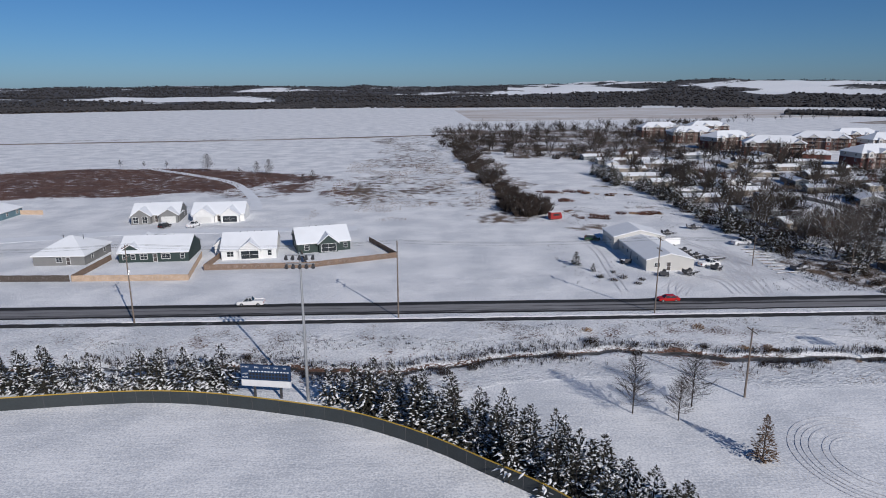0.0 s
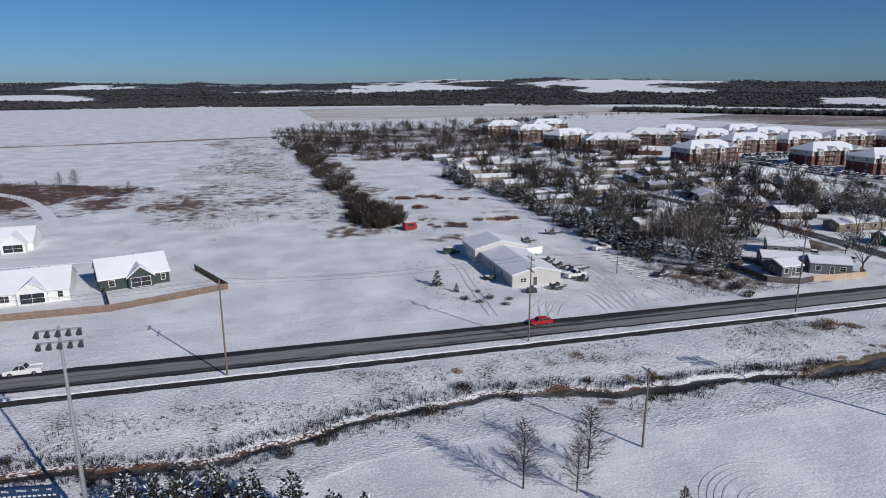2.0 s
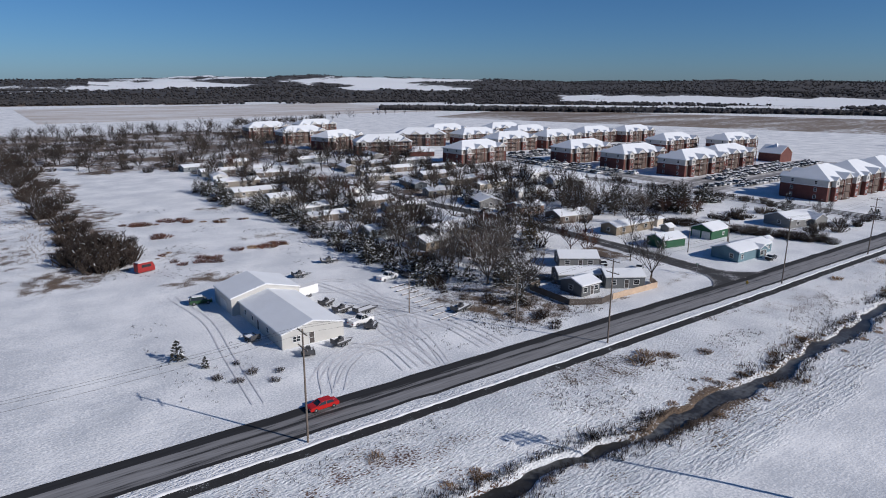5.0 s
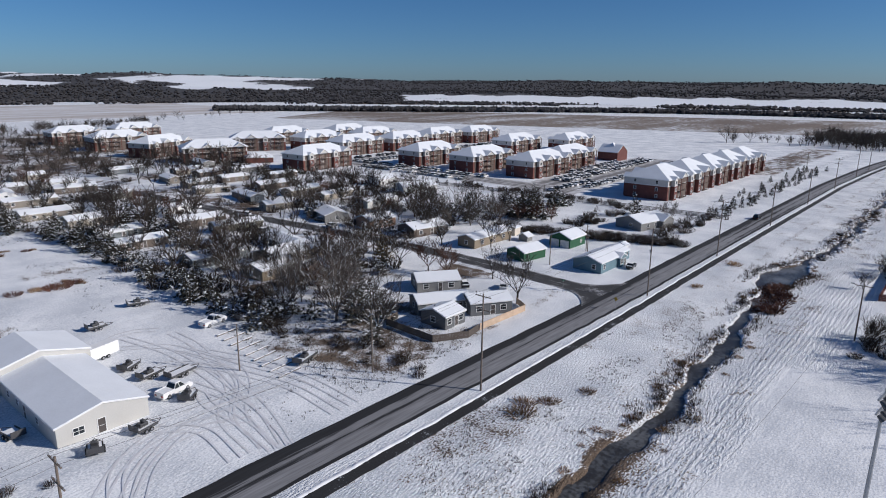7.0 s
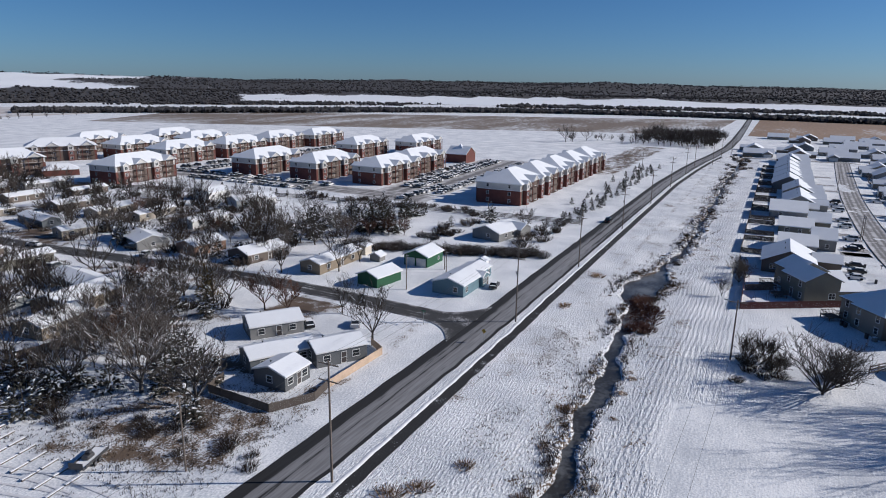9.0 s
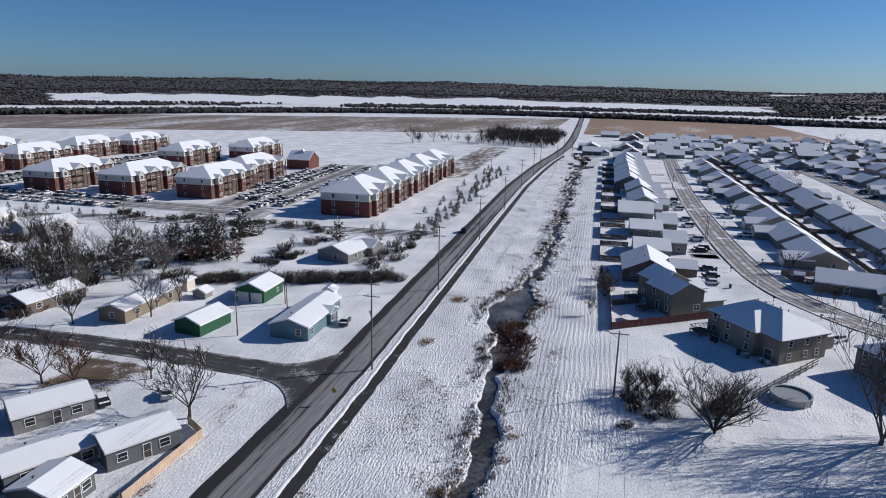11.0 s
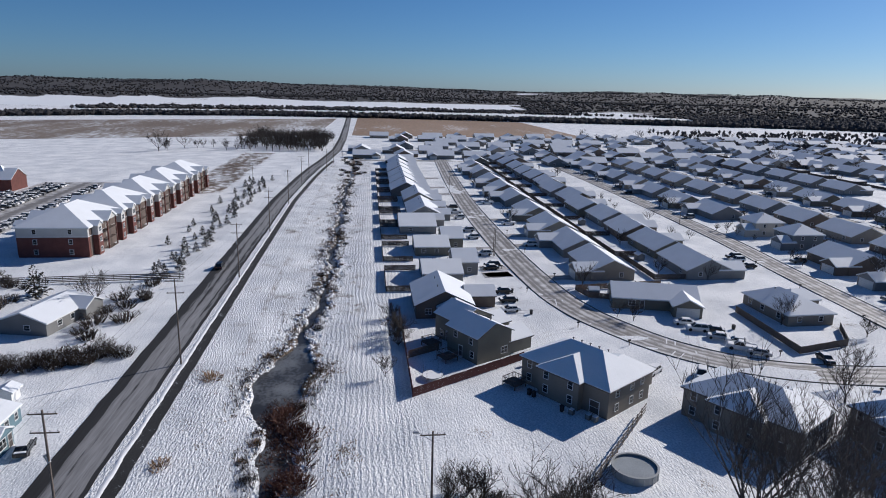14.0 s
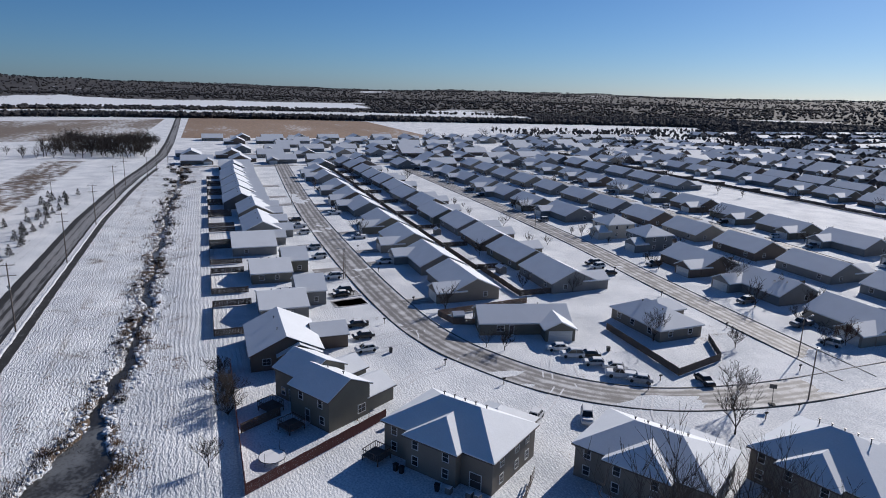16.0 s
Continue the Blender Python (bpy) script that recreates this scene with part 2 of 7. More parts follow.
M["chrome"] = mat("wheel_alloy", (0.4, 0.4, 0.42), 0.3, 0.8)
M["redlight"] = mat("red_lens", (0.35, 0.02, 0.015), 0.3)
M["sheet_red"] = mat("red_paint", (0.24, 0.014, 0.012), 0.4, var=0.15)
M["poolwall"] = mat("pool_wall", (0.35, 0.36, 0.36), 0.5, var=0.15)
M["poolice"] = mat("pool_cover_ice", (0.33, 0.35, 0.36), 0.35, var=0.3, scale=1)
M["orange"] = mat("machine_orange", (0.6, 0.22, 0.02), 0.5)
M["wire"] = mat("wire", (0.03, 0.03, 0.03), 0.6)
M["track"] = patchy("packed_wheel_track", ((0.60, 0.59, 0.60), (0.68, 0.67, 0.68)), SNOW2, 0.46, 0.8, 0.2, 0.7, 0.03)
M["kerb"] = mat("wet_kerb", (0.10, 0.098, 0.095), 0.7, var=0.4, scale=0.6)
M["concrete"] = mat("concrete", (0.42, 0.41, 0.39), 0.85, var=0.2, scale=2)
CARS = {"white": (0.72, 0.72, 0.72), "black": (0.018, 0.018, 0.02), "silver": (0.42, 0.43, 0.45), "red": (0.42, 0.015, 0.012), "blue": (0.03, 0.07, 0.18), "gray": (0.13, 0.135, 0.14), "green": (0.03, 0.07, 0.03)}
for key, c in CARS.items():
    M["c_" + key] = mat(key + "_car_paint", c, 0.25, var=0.06, scale=1)

# ---- small tools ----
def box(bm, x0, x1, y0, y1, z0, z1, mi=0, m=None):
    vs = [bm.verts.new(v) for v in ((x0, y0, z0), (x1, y0, z0), (x1, y1, z0), (x0, y1, z0), (x0, y0, z1), (x1, y0, z1), (x1, y1, z1), (x0, y1, z1))]
    if m:
        for v in vs:
            v.co = m @ v.co
    for q in ((3, 2, 1, 0), (4, 5, 6, 7), (0, 1, 5, 4), (1, 2, 6, 5), (2, 3, 7, 6), (3, 0, 4, 7)):
        bm.faces.new([vs[i] for i in q]).material_index = mi


def prism(bm, pts, y0, y1, axis="y", mi=0):
    """A cross-section (u, z) drawn out along an axis."""
    def p(u, w, z):
        return (u, w, z) if axis == "y" else (w, u, z)
    a = [bm.verts.new(p(u, y0, z)) for u, z in pts]
    b = [bm.verts.new(p(u, y1, z)) for u, z in pts]
    n = len(pts)
    fs = [bm.faces.new(a), bm.faces.new(b[::-1])] + [bm.faces.new((a[i], b[i], b[(i + 1) % n], a[(i + 1) % n])) for i in range(n)]
    for f in fs:
        f.material_index = mi


def tube(bm, p, q, r0, r1, n=6, mi=0):
    p, q = Vector(p), Vector(q)
    d = (q - p).normalized()
    u = d.orthogonal().normalized()
    v = d.cross(u)
    a, b = [], []
    for i in range(n):
        c, s = math.cos(2 * math.pi * i / n), math.sin(2 * math.pi * i / n)
        a.append(bm.verts.new(p + (u * c + v * s) * r0))
        b.append(bm.verts.new(q + (u * c + v * s) * r1))
    for i in range(n):
        bm.faces.new((a[i], a[(i + 1) % n], b[(i + 1) % n], b[i])).material_index = mi
    bm.faces.new(a[::-1]).material_index = mi
    bm.faces.new(b).material_index = mi


def mesh_of(name, bm, mats):
    bmesh.ops.recalc_face_normals(bm, faces=bm.faces)
    me = bpy.data.meshes.new(name)
    bm.to_mesh(me)
    bm.free()
    for m in (mats if isinstance(mats, (list, tuple)) else [mats]):
        me.materials.append(m)
    return me


def part(name, bm, mats, parent, label=""):
    ob = new(name, mesh_of(name, bm, mats))
    ob.parent = parent
    return tagged(ob, label)


def thing(name, m, label, category, group=""):
    ob = new(name)
    ob.empty_display_size = 0.5
    ob.matrix_world = m
    return tagged(ob, label, category, group)


def struct(name, bm, mats, label, category=""):
    ob = new(name, mesh_of(name, bm, mats))
    return tagged(ob, label, category, "", "structure")


def arrays(name, vs, fs, mats, mi=None):
    me = bpy.data.meshes.new(name)
    me.from_pydata([tuple(v) for v in vs], [], fs)
    for m in mats:
        me.materials.append(m)
    if mi:
        me.polygons.foreach_set("material_index", mi)
    me.update()
    return me

# ---- the land ----
ROAD = [(-4600, 134.5), (-100, 134.5), (0, 133.2), (100, 132.0), (170, 131.2), (300, 131.6), (400, 131.6), (473, 128.8), (520, 126.0), (567, 122.0), (640, 117.5), (745, 117.0), (930, 119.4), (1776, 134.0), (4600, 180)]
CREEK = [(-300, 112), (-120, 106), (-33, 104.4), (-17, 101.8), (-2, 101.3), (9, 102.8), (18, 107.0), (33, 107.9), (48, 105.4), (60, 103.2), (75, 102.2), (92, 101.2), (110, 100.3), (141, 101.1), (169, 103.1), (189, 104.2), (203, 105.6), (217, 106.6), (230, 104.6), (269, 101.8), (324, 101.9), (422, 102.3), (525, 100.5), (600, 98)]
CREEK = [(x, float(np.interp(x, [p[0] for p in CREEK], [p[1] for p in CREEK])) + 0.7 * math.sin(x * 0.19) + 0.45 * math.sin(x * 0.53 + 1) + 0.25 * math.sin(x * 1.1)) for x in range(-300, 602, 2)]


def along(line, x):
    if line is CREEK and -300 <= x < 600:
        i = int((x + 300) // 2)
        return line[i][1] + (line[i + 1][1] - line[i][1]) * (x - line[i][0]) / 2
    return float(np.interp(x, [p[0] for p in line], [p[1] for p in line]))


def creek_half(x):
    """Half the creek's width at water level: a run that widens to a pool."""
    if x < 30:
        return 0.25
    return 0.62 + 0.25 * math.sin(x * 0.13) + 0.2 * math.sin(x * 0.41) + 3.2 * math.exp(-((x - 216) / 13) ** 4) + 1.4 * math.exp(-((x - 190) / 9) ** 2) + 0.35 * math.exp(-((x - 135) / 40) ** 2) - 0.3 * smooth(235, 250, x)


def smooth(a, b, v):
    t = min(1.0, max(0.0, (v - a) / (b - a)))
    return t * t * (3 - 2 * t)


def hills(x, y):
    """The height of the far hills: high to the north-north-east, low to the south-east."""
    r, az = math.hypot(x, y), math.degrees(math.atan2(x, y))
    if r < 1500:
        return 0.0
    top = float(np.interp(az, [-180, -60, -30, -8, 2, 12, 24, 36, 48, 62, 80, 95, 120, 180], [30, 42, 50, 52, 48, 65, 78, 66, 56, 62, 58, 50, 46, 42]))
    near = smooth(1800, 2350, r) * (1 - 0.5 * smooth(2350, 2750, r))
    rise = max(0.36 * near, smooth(2500, 3700, r))
    f = noise.fractal(Vector((x * 0.0013, y * 0.0013, 3.3)), 0.7, 2.1, 6)
    g = noise.fractal(Vector((x * 0.005, y * 0.005, 1.3)), 0.8, 2.1, 3)
    return max(0.0, rise * (top * (0.84 + 0.30 * f) + 5 * g))


def wooded(x, y):
    r = math.hypot(x, y)
    if r < 1500:
        return 0.0
    az = math.degrees(math.atan2(x, y))
    f = noise.fractal(Vector((x * 0.0022, y * 0.0022, 9.1)), 0.75, 2.2, 5)
    w = 0.42 + 0.95 * f + (0.3 if az > 38 else 0) + (0.28 if az > 46 and r > 2150 else 0)
    if r > 2250 and 8 < az < 40:
        w -= 0.22
    elif r > 2250 and az <= 8:
        w += 0.12
    elif r < 2150 and az < 45:
        w += 0.3
    if 45 < az < 100 and 1650 < r < 2100:
        w = -0.2
    return w


def land(x, y):
    if x * x + y * y > 1500 * 1500:
        return hills(x, y)
    z = 0.0
    if -320 < x < 620:
        d = abs(y - along(CREEK, x))
        if d < 14:
            h = creek_half(x)
            wob = 1.1 * noise.noise(Vector((x * 0.3, y * 0.3, 1.0)))
            z -= 0.95 * (1 - smooth(h - 0.3, h + 0.9 + 0.7 * wob, d)) + 0.35 * (1 - smooth(3, 12, d))
            if x > 222:
                z += 0.55 * noise.noise(Vector((x * 0.33, y * 0.5, 11.0))) * (1 - smooth(2.5, 6.5, d)) * smooth(222, 232, x)
    if -400 < x < 700 and -150 < y < 300:
        z += 0.13 * noise.noise(Vector((x * 0.05, y * 0.05, 4))) + 0.05 * noise.noise(Vector((x * 0.35, y * 0.35, 5)))
        dr = abs(y - along(ROAD, x))
        z = z * smooth(10, 15, dr)
    return z


def inside(x, y, x0, x1, y0, y1, edge):
    return min(smooth(x0 - edge, x0 + edge, x), 1 - smooth(x1 - edge, x1 + edge, x), smooth(y0 - edge, y0 + edge, y), 1 - smooth(y1 - edge, y1 + edge, y))


def bare(x, y):
    """How far the snow is thin and the dead grass shows."""
    b = 0.0
    if -320 < x < 620 and 60 < y < 145:
        c = y - along(CREEK, x)
        h = creek_half(x)
        d = abs(c)
        n = noise.noise(Vector((x * 0.09, y * 0.09, 7)))
        m = noise.noise(Vector((x * 0.035, y * 0.1, 21)))
        b = max(b, (0.50 + 0.35 * m if x < 60 else 0.36 + 0.45 * m if x < 225 else 0.44 + 0.3 * m) * (1 - smooth(h + (0.2 if x < 70 else 1.0), max(h + 1.4, h + (1.9 if x < 70 else 3.4 if x < 225 else 5.5) + 2.6 * n), d)))
        b = max(b, 0.235 + 0.15 * n + 0.10 * m) if along(CREEK, x) - 12 < y < 123 else b
        b = max(b, 0.26 * smooth(0.0, 0.6, n) * (1 - smooth(6, 22, d)))
        if c > 0:
            b = max(b, 0.30 * inside(x, y, 15, 75, 111, 119, 4) + 0.12 * n)
            b = max(b, 0.34 * inside(x, y, 225, 480, 113, 116.5, 2.5))
        b = max(b, 0.30 * inside(x, y, 100, 170, 108, 122, 3) * smooth(0.05, 0.5, n))
    if 400 < x < 640 and 150 < y < 200:
        b = max(b, 0.42 * inside(x, y, 415, 610, 158, 186, 5) + 0.1 * noise.noise(Vector((x * 0.05, y * 0.1, 2))))
    if y > 200 and x < 60:
        n1, n2 = noise.noise(Vector((x * 0.018, y * 0.018, 5))), noise.noise(Vector((x * 0.06, y * 0.06, 8)))
        px, py = x + 22 * n1 + 8 * n2, y + 30 * n1
        b = max(b, (0.35 + 0.10 * n2 + 0.08 * n1) * inside(px, py, -40, 36, 232, 640, 18))
        b = max(b, (0.32 + 0.2 * n2) * inside(px, py, -330, 30, 590, 640, 30))
        q = math.hypot((x + 165) / 112, (y - 335) / 60) + 0.22 * n1 + 0.08 * n2
        b = max(b, (0.50 + 0.12 * n2) * (1 - smooth(0.82, 0.98, q)))
        q = math.hypot((x + 72) / 48, (y - 318) / 50) + 0.2 * n1 + 0.1 * n2
        b = max(b, (0.40 + 0.25 * n2) * (1 - smooth(0.7, 1.0, q)))
        b = max(b, 0.42 * inside(px, py, 30, 56, 232, 520, 8))
    if 15 < x < 265 and 400 < y < 760:
        b = max(b, 0.44 * inside(x, y, 58 if y < 470 else 18, 262, 418, 740, 16) + 0.2 * noise.noise(Vector((x * 0.04, y * 0.04, 31))))
    if 40 < x < 110 and 205 < y < 310:
        b = max(b, 0.42 * smooth(0.0, 0.5, noise.noise(Vector((x * 0.04, y * 0.06, 12)))))
    if 176 < x < 420 and -80 < y < 84:
        b = max(b, 0.20 + 0.16 * noise.noise(Vector((x * 0.07, y * 0.07, 41))))
    if 90 < x < 122 and 134 < y < 175:
        b = max(b, 0.42 * inside(x, y, 100 + (y - 138) * -0.2, 122, 138, 168, 5))
    if 120 < x < 260 and 138 < y < 420:
        b = max(b, (0.20 if y < 205 and x > 165 else 0.31) + (0.16 if y < 205 and x > 165 else 0.30) * noise.noise(Vector((x * 0.05, y * 0.05, 15))))
    return b


def steps(cuts):
    out = [cuts[0][0]]
    for (a, s), (b, _) in zip(cuts, cuts[1:]):
        n = max(1, round((b - a) / s))
        out += [a + (b - a) * (i + 1) / n for i in range(n)]
    return out


XS = steps([(-4700, 75), (-1200, 40), (-400, 8), (-90, 1.6), (20, 1.1), (340, 3), (640, 30), (1400, 70), (4700, 1)])
YS = steps([(-4700, 110), (-800, 40), (-150, 6), (40, 2.4), (92, 0.8), (122, 2.0), (190, 4), (420, 8), (700, 40), (1500, 60), (4700, 1)])
gv, gb = [], []
for yy in YS:
    for xx in XS:
        gv.append((xx, yy, land(xx, yy)))
        far = math.hypot(xx, yy) > 1500
        gb.append(max(0.0, min(0.6, 0.85 * wooded(xx, yy))) if far else bare(xx, yy))
nx = len(XS)
gf, gi = [], []
for j in range(len(YS) - 1):
    for i in range(nx - 1):
        a = j * nx + i
        gf.append((a, a + 1, a + nx + 1, a + nx))
        gi.append(1 if math.hypot(XS[i], YS[j]) > 1600 else 0)
ground_mesh = arrays("ground", gv, gf, [M["ground"], M["woodfloor"]], gi)
at = ground_mesh.attributes.new("bare", "FLOAT", "POINT")
at.data.foreach_set("value", gb)
ground_mesh.polygons.foreach_set("use_smooth", [True] * len(gf))
def mown(x, y):
    """Where the mower's lines show under the snow along the creek."""
    if not (90 < x < 520 and 70 < y < 124):
        return 0.0
    c = along(CREEK, x) - y
    if c < 0:
        return 0.06 * smooth(150, 190, x)
    return 0.15 * smooth(4, 7, c) * (1 - smooth(10, 12, c) + smooth(150, 165, x) * (smooth(10, 12, c) - smooth(20, 24, c)))


at = ground_mesh.attributes.new("mown", "FLOAT", "POINT")
at.data.foreach_set("value", [mown(v[0], v[1]) for v in gv])
def coarse(x, y):
    """Snow lies lumpy on the rough grass by the creek and the road, smooth on the fields."""
    if 176 < x < 540 and -130 < y <= 84:
        return 0.42
    if not (-300 < x < 640 and 60 < y < 180):
        return 0.12
    c = y - along(CREEK, x)
    edge = 10.5 + 1.0 * math.sin(x * 0.02) + 12 * smooth(153, 158, x)
    return 0.13 + 0.87 * smooth(-edge - 0.8, -edge + 0.4, c) * (1 - smooth(22, 26, c)) + 0.2 * smooth(20, 24, c) * (1 - smooth(40, 60, c))


at = ground_mesh.attributes.new("rough", "FLOAT", "POINT")
at.data.foreach_set("value", [coarse(v[0], v[1]) for v in gv])


def russet(x, y):
    """The mound of red-brown tall grass."""
    if -320 < x < 75 and 92 < y < 118:
        return 1 - smooth(60, 75, x)
    return 1.0 if -260 < x < -30 and 260 < y < 400 else 0.0


at = ground_mesh.attributes.new("rust", "FLOAT", "POINT")
at.data.foreach_set("value", [russet(v[0], v[1]) for v in gv])
tagged(new("ground", ground_mesh), "snow-covered land with dead grass, creek banks and far hills", "ground", "", "structure")


def ribbon(name, line, half, z, material, label, x0, x1, step=6.0, off=0.0, cat="road", waver=0.0, wear=None):
    """A road or stream along a line; wear: (share of the width, bareness) across it."""
    vs, fs, wr = [], [], []
    n = int((x1 - x0) / step)
    cols = [(-1, 0, -0.3)] + [(u, w, 0) for u, w in (wear or ((-1, 0), (1, 0)))] + [(1, 0, -0.3)]
    for i in range(n + 1):
        x = x0 + (x1 - x0) * i / n
        y = along(line, x) + off
        hf = half(x) if callable(half) else half
        e1, e2 = waver * noise.noise(Vector((x * 0.3, 1, 2.0))), waver * noise.noise(Vector((x * 0.3, 9, 2.0)))
        for u, w, dz in cols:
            vs.append((x, y + u * hf + (e1 if u < 0 else e2 if u > 0 else 0), z + dz))
            wr.append(w)
    k = len(cols)
    for i in range(n):
        for c in range(k - 1):
            a = i * k + c
            fs.append((a, a + k, a + k + 1, a + 1))
    me = arrays(name, vs, fs, [material])
    me.attributes.new("bare", "FLOAT", "POINT").data.foreach_set("value", wr)
    return tagged(new(name, me), label, cat, "", "structure")


ribbon("road", ROAD, 3.85, 0.06, M["asphalt"], "wet two-lane asphalt road with slush between the wheel tracks", -1500, 3000, 4.0, -1.25, "road", 0.35,
       ((-1, 0.5), (-0.9, 0.44), (-0.8, 0.05), (-0.55, 0.1), (-0.4, -0.04), (-0.12, 0.02), (0.02, 0.13), (0.16, -0.02), (0.36, 0.05), (0.46, 0.1), (0.56, 0.5), (1, 0.6)))
PATH = [(x, along(ROAD, x) - float(np.interp(x, [100, 190], [9.0, 7.9]))) for x in range(-900, 570, 10)]
ribbon("footpath", PATH, 1.0, 0.05, M["path"], "wet cleared asphalt footpath beside the road", -900, 560, 1.2, 0, "path", 0.28)
vs, fs = [], []
for i in range(1100):
    x = -60 + i * 0.45
    y = along(PATH, x) + 1.25 + 0.25 * noise.noise(Vector((x * 0.2, 4, 1)))
    w = 0.42 + 0.16 * noise.noise(Vector((x * 0.5, 2, 1)))
    h = 0.17 + 0.16 * noise.noise(Vector((x * 0.9, 6, 1)))
    vs += [(x, y - w, -0.05), (x, y - w * 0.45, h * 0.9), (x, y + w * 0.35, h), (x, y + w * 1.5, -0.05)]
    if i:
        k = 4 * i - 4
        fs += [(k + j, k + j + 1, k + j + 5, k + j + 4) for j in range(3)]
berm = arrays("snow_bank", vs, fs, [M["treesnow"]])
berm.polygons.foreach_set("use_smooth", [True] * len(fs))
tagged(new("snow_bank", berm), "low ridge of ploughed snow between road and footpath", "snow bank", "", "structure")
ribbon("creek_water", CREEK, lambda x: creek_half(x) + 0.6, -0.78, M["water"], "dark half-frozen creek water", -290, 590, 2.0, 0, "water")


def strip(name, pts, half, z, material, label, cat="street", kerb=False):
    """A street along bends, worn along the wheel lines; kerb: raised concrete edges."""
    wear = ((-1, 0.02), (-0.8, 0.1), (-0.62, 0.3), (-0.45, 0.1), (-0.25, 0.28), (-0.08, 0.08), (0.1, 0.12), (0.27, 0.3), (0.44, 0.1), (0.62, 0.28), (0.8, 0.06), (1, 0.02))
    vs, fs, wr, edge = [], [], [], []
    k = len(wear) + 2
    for i, p in enumerate(pts):
        p = Vector(p)
        a, b = Vector(pts[max(0, i - 1)]), Vector(pts[min(len(pts) - 1, i + 1)])
        d = (b - a).normalized()
        s = Vector((-d.y, d.x))
        edge.append((p + s * half, p - s * half, s))
        for u, w, dz in ((-1, 0, -0.3), *((u, w, 0) for u, w in wear), (1, 0, -0.3)):
            vs.append((*(p - s * half * u), z + dz))
            wr.append(w)
    for i in range(len(pts) - 1):
        for c in range(k - 1):
            a = i * k + c
            fs.append((a, a + 1, a + k + 1, a + k))
    me = arrays(name, vs, fs, [material])
    me.attributes.new("bare", "FLOAT", "POINT").data.foreach_set("value", wr)
    if kerb:
        for side in (0, 1):
            bm = bmesh.new()
            rows = []
            for e in edge:
                o = e[2] * (1 if side == 0 else -1)
                q = e[side]
                rows.append([bm.verts.new((*(q + o * w), zz)) for w, zz in ((0.0, -0.1), (0.0, z + 0.13), (0.16, z + 0.15), (0.3, z + 0.02), (0.3, -0.1))])
            for a, b in zip(rows, rows[1:]):
                for c in range(4):
                    bm.faces.new((a[c], b[c], b[c + 1], a[c + 1]))
            struct("kerb_%s_%d" % (name.split("_")[-1], side + 1), bm, M["kerb"], "wet dark concrete kerb along the street", "kerb")
    return tagged(new(name, me), label, cat, "", "structure")


def bend(pts, n=8):
    """A smooth line through points."""
    out = []
    ps = [Vector(p) for p in pts]
    ps = [2 * ps[0] - ps[1]] + ps + [2 * ps[-1] - ps[-2]]
    for a, b, c, d in zip(ps, ps[1:], ps[2:], ps[3:]):
        for i in range(n):
            t = i / n
            out.append(0.5 * ((2 * b) + (c - a) * t + (2 * a - 5 * b + 4 * c - d) * t * t + (3 * b - a - 3 * c + d) * t ** 3))
    return out + [ps[-2]]


STREET_A = bend([(600, 38), (476, 44), (390, 47), (312, 46.8), (268, 44.8), (250, 42), (238, 37.6), (225, 30), (216, 20), (211, 8), (208.5, -10), (208.5, -36), (210, -80)])
STREET_B = bend([(208.5, -28), (240, -29.5), (280, -32), (330, -36), (430, -38), (560, -38)])
STREET_C = bend([(209, -78), (230, -96), (280, -105), (360, -108), (460, -108), (620, -106)])
strip("street_1", STREET_A, 4.2, 0.05, M["street"], "slushy residential street curving past the houses", kerb=True)
strip("street_2", STREET_B, 4.0, 0.055, M["street"], "slushy straight residential street", kerb=True)
strip("street_3", STREET_C, 4.0, 0.06, M["street"], "slushy residential street", kerb=True)
strip("street_4", bend([(168.5, 133), (169, 146), (170.5, 176), (170, 203), (167, 236), (164, 262), (161, 300), (156, 380)]), 3.3, 0.09, M["wet_street"], "side street half cleared of snow")
strip("street_5", bend([(-160, 196), (-120, 205), (-90, 213), (-60, 213), (-20, 214)]), 3.6, 0.05, M["snow"], "snowed-over new street")

# ---- builders: plants ----
def limb(vs, fs, mi, p, q, r0, r1, slot, n=3):
    d = (q - p)
    if d.length < 1e-4:
        return
    d.normalize()
    u = d.orthogonal().normalized()
    w = d.cross(u)
    k = len(vs)
    for c, r in ((p, r0), (q, r1)):
        for i in range(n):
            t = 2 * math.pi * i / n
            vs.append(c + (u * math.cos(t) + w * math.sin(t)) * r)
    for i in range(n):
        fs.append((k + i, k + (i + 1) % n, k + n + (i + 1) % n, k + n + i))
        mi.append(slot)


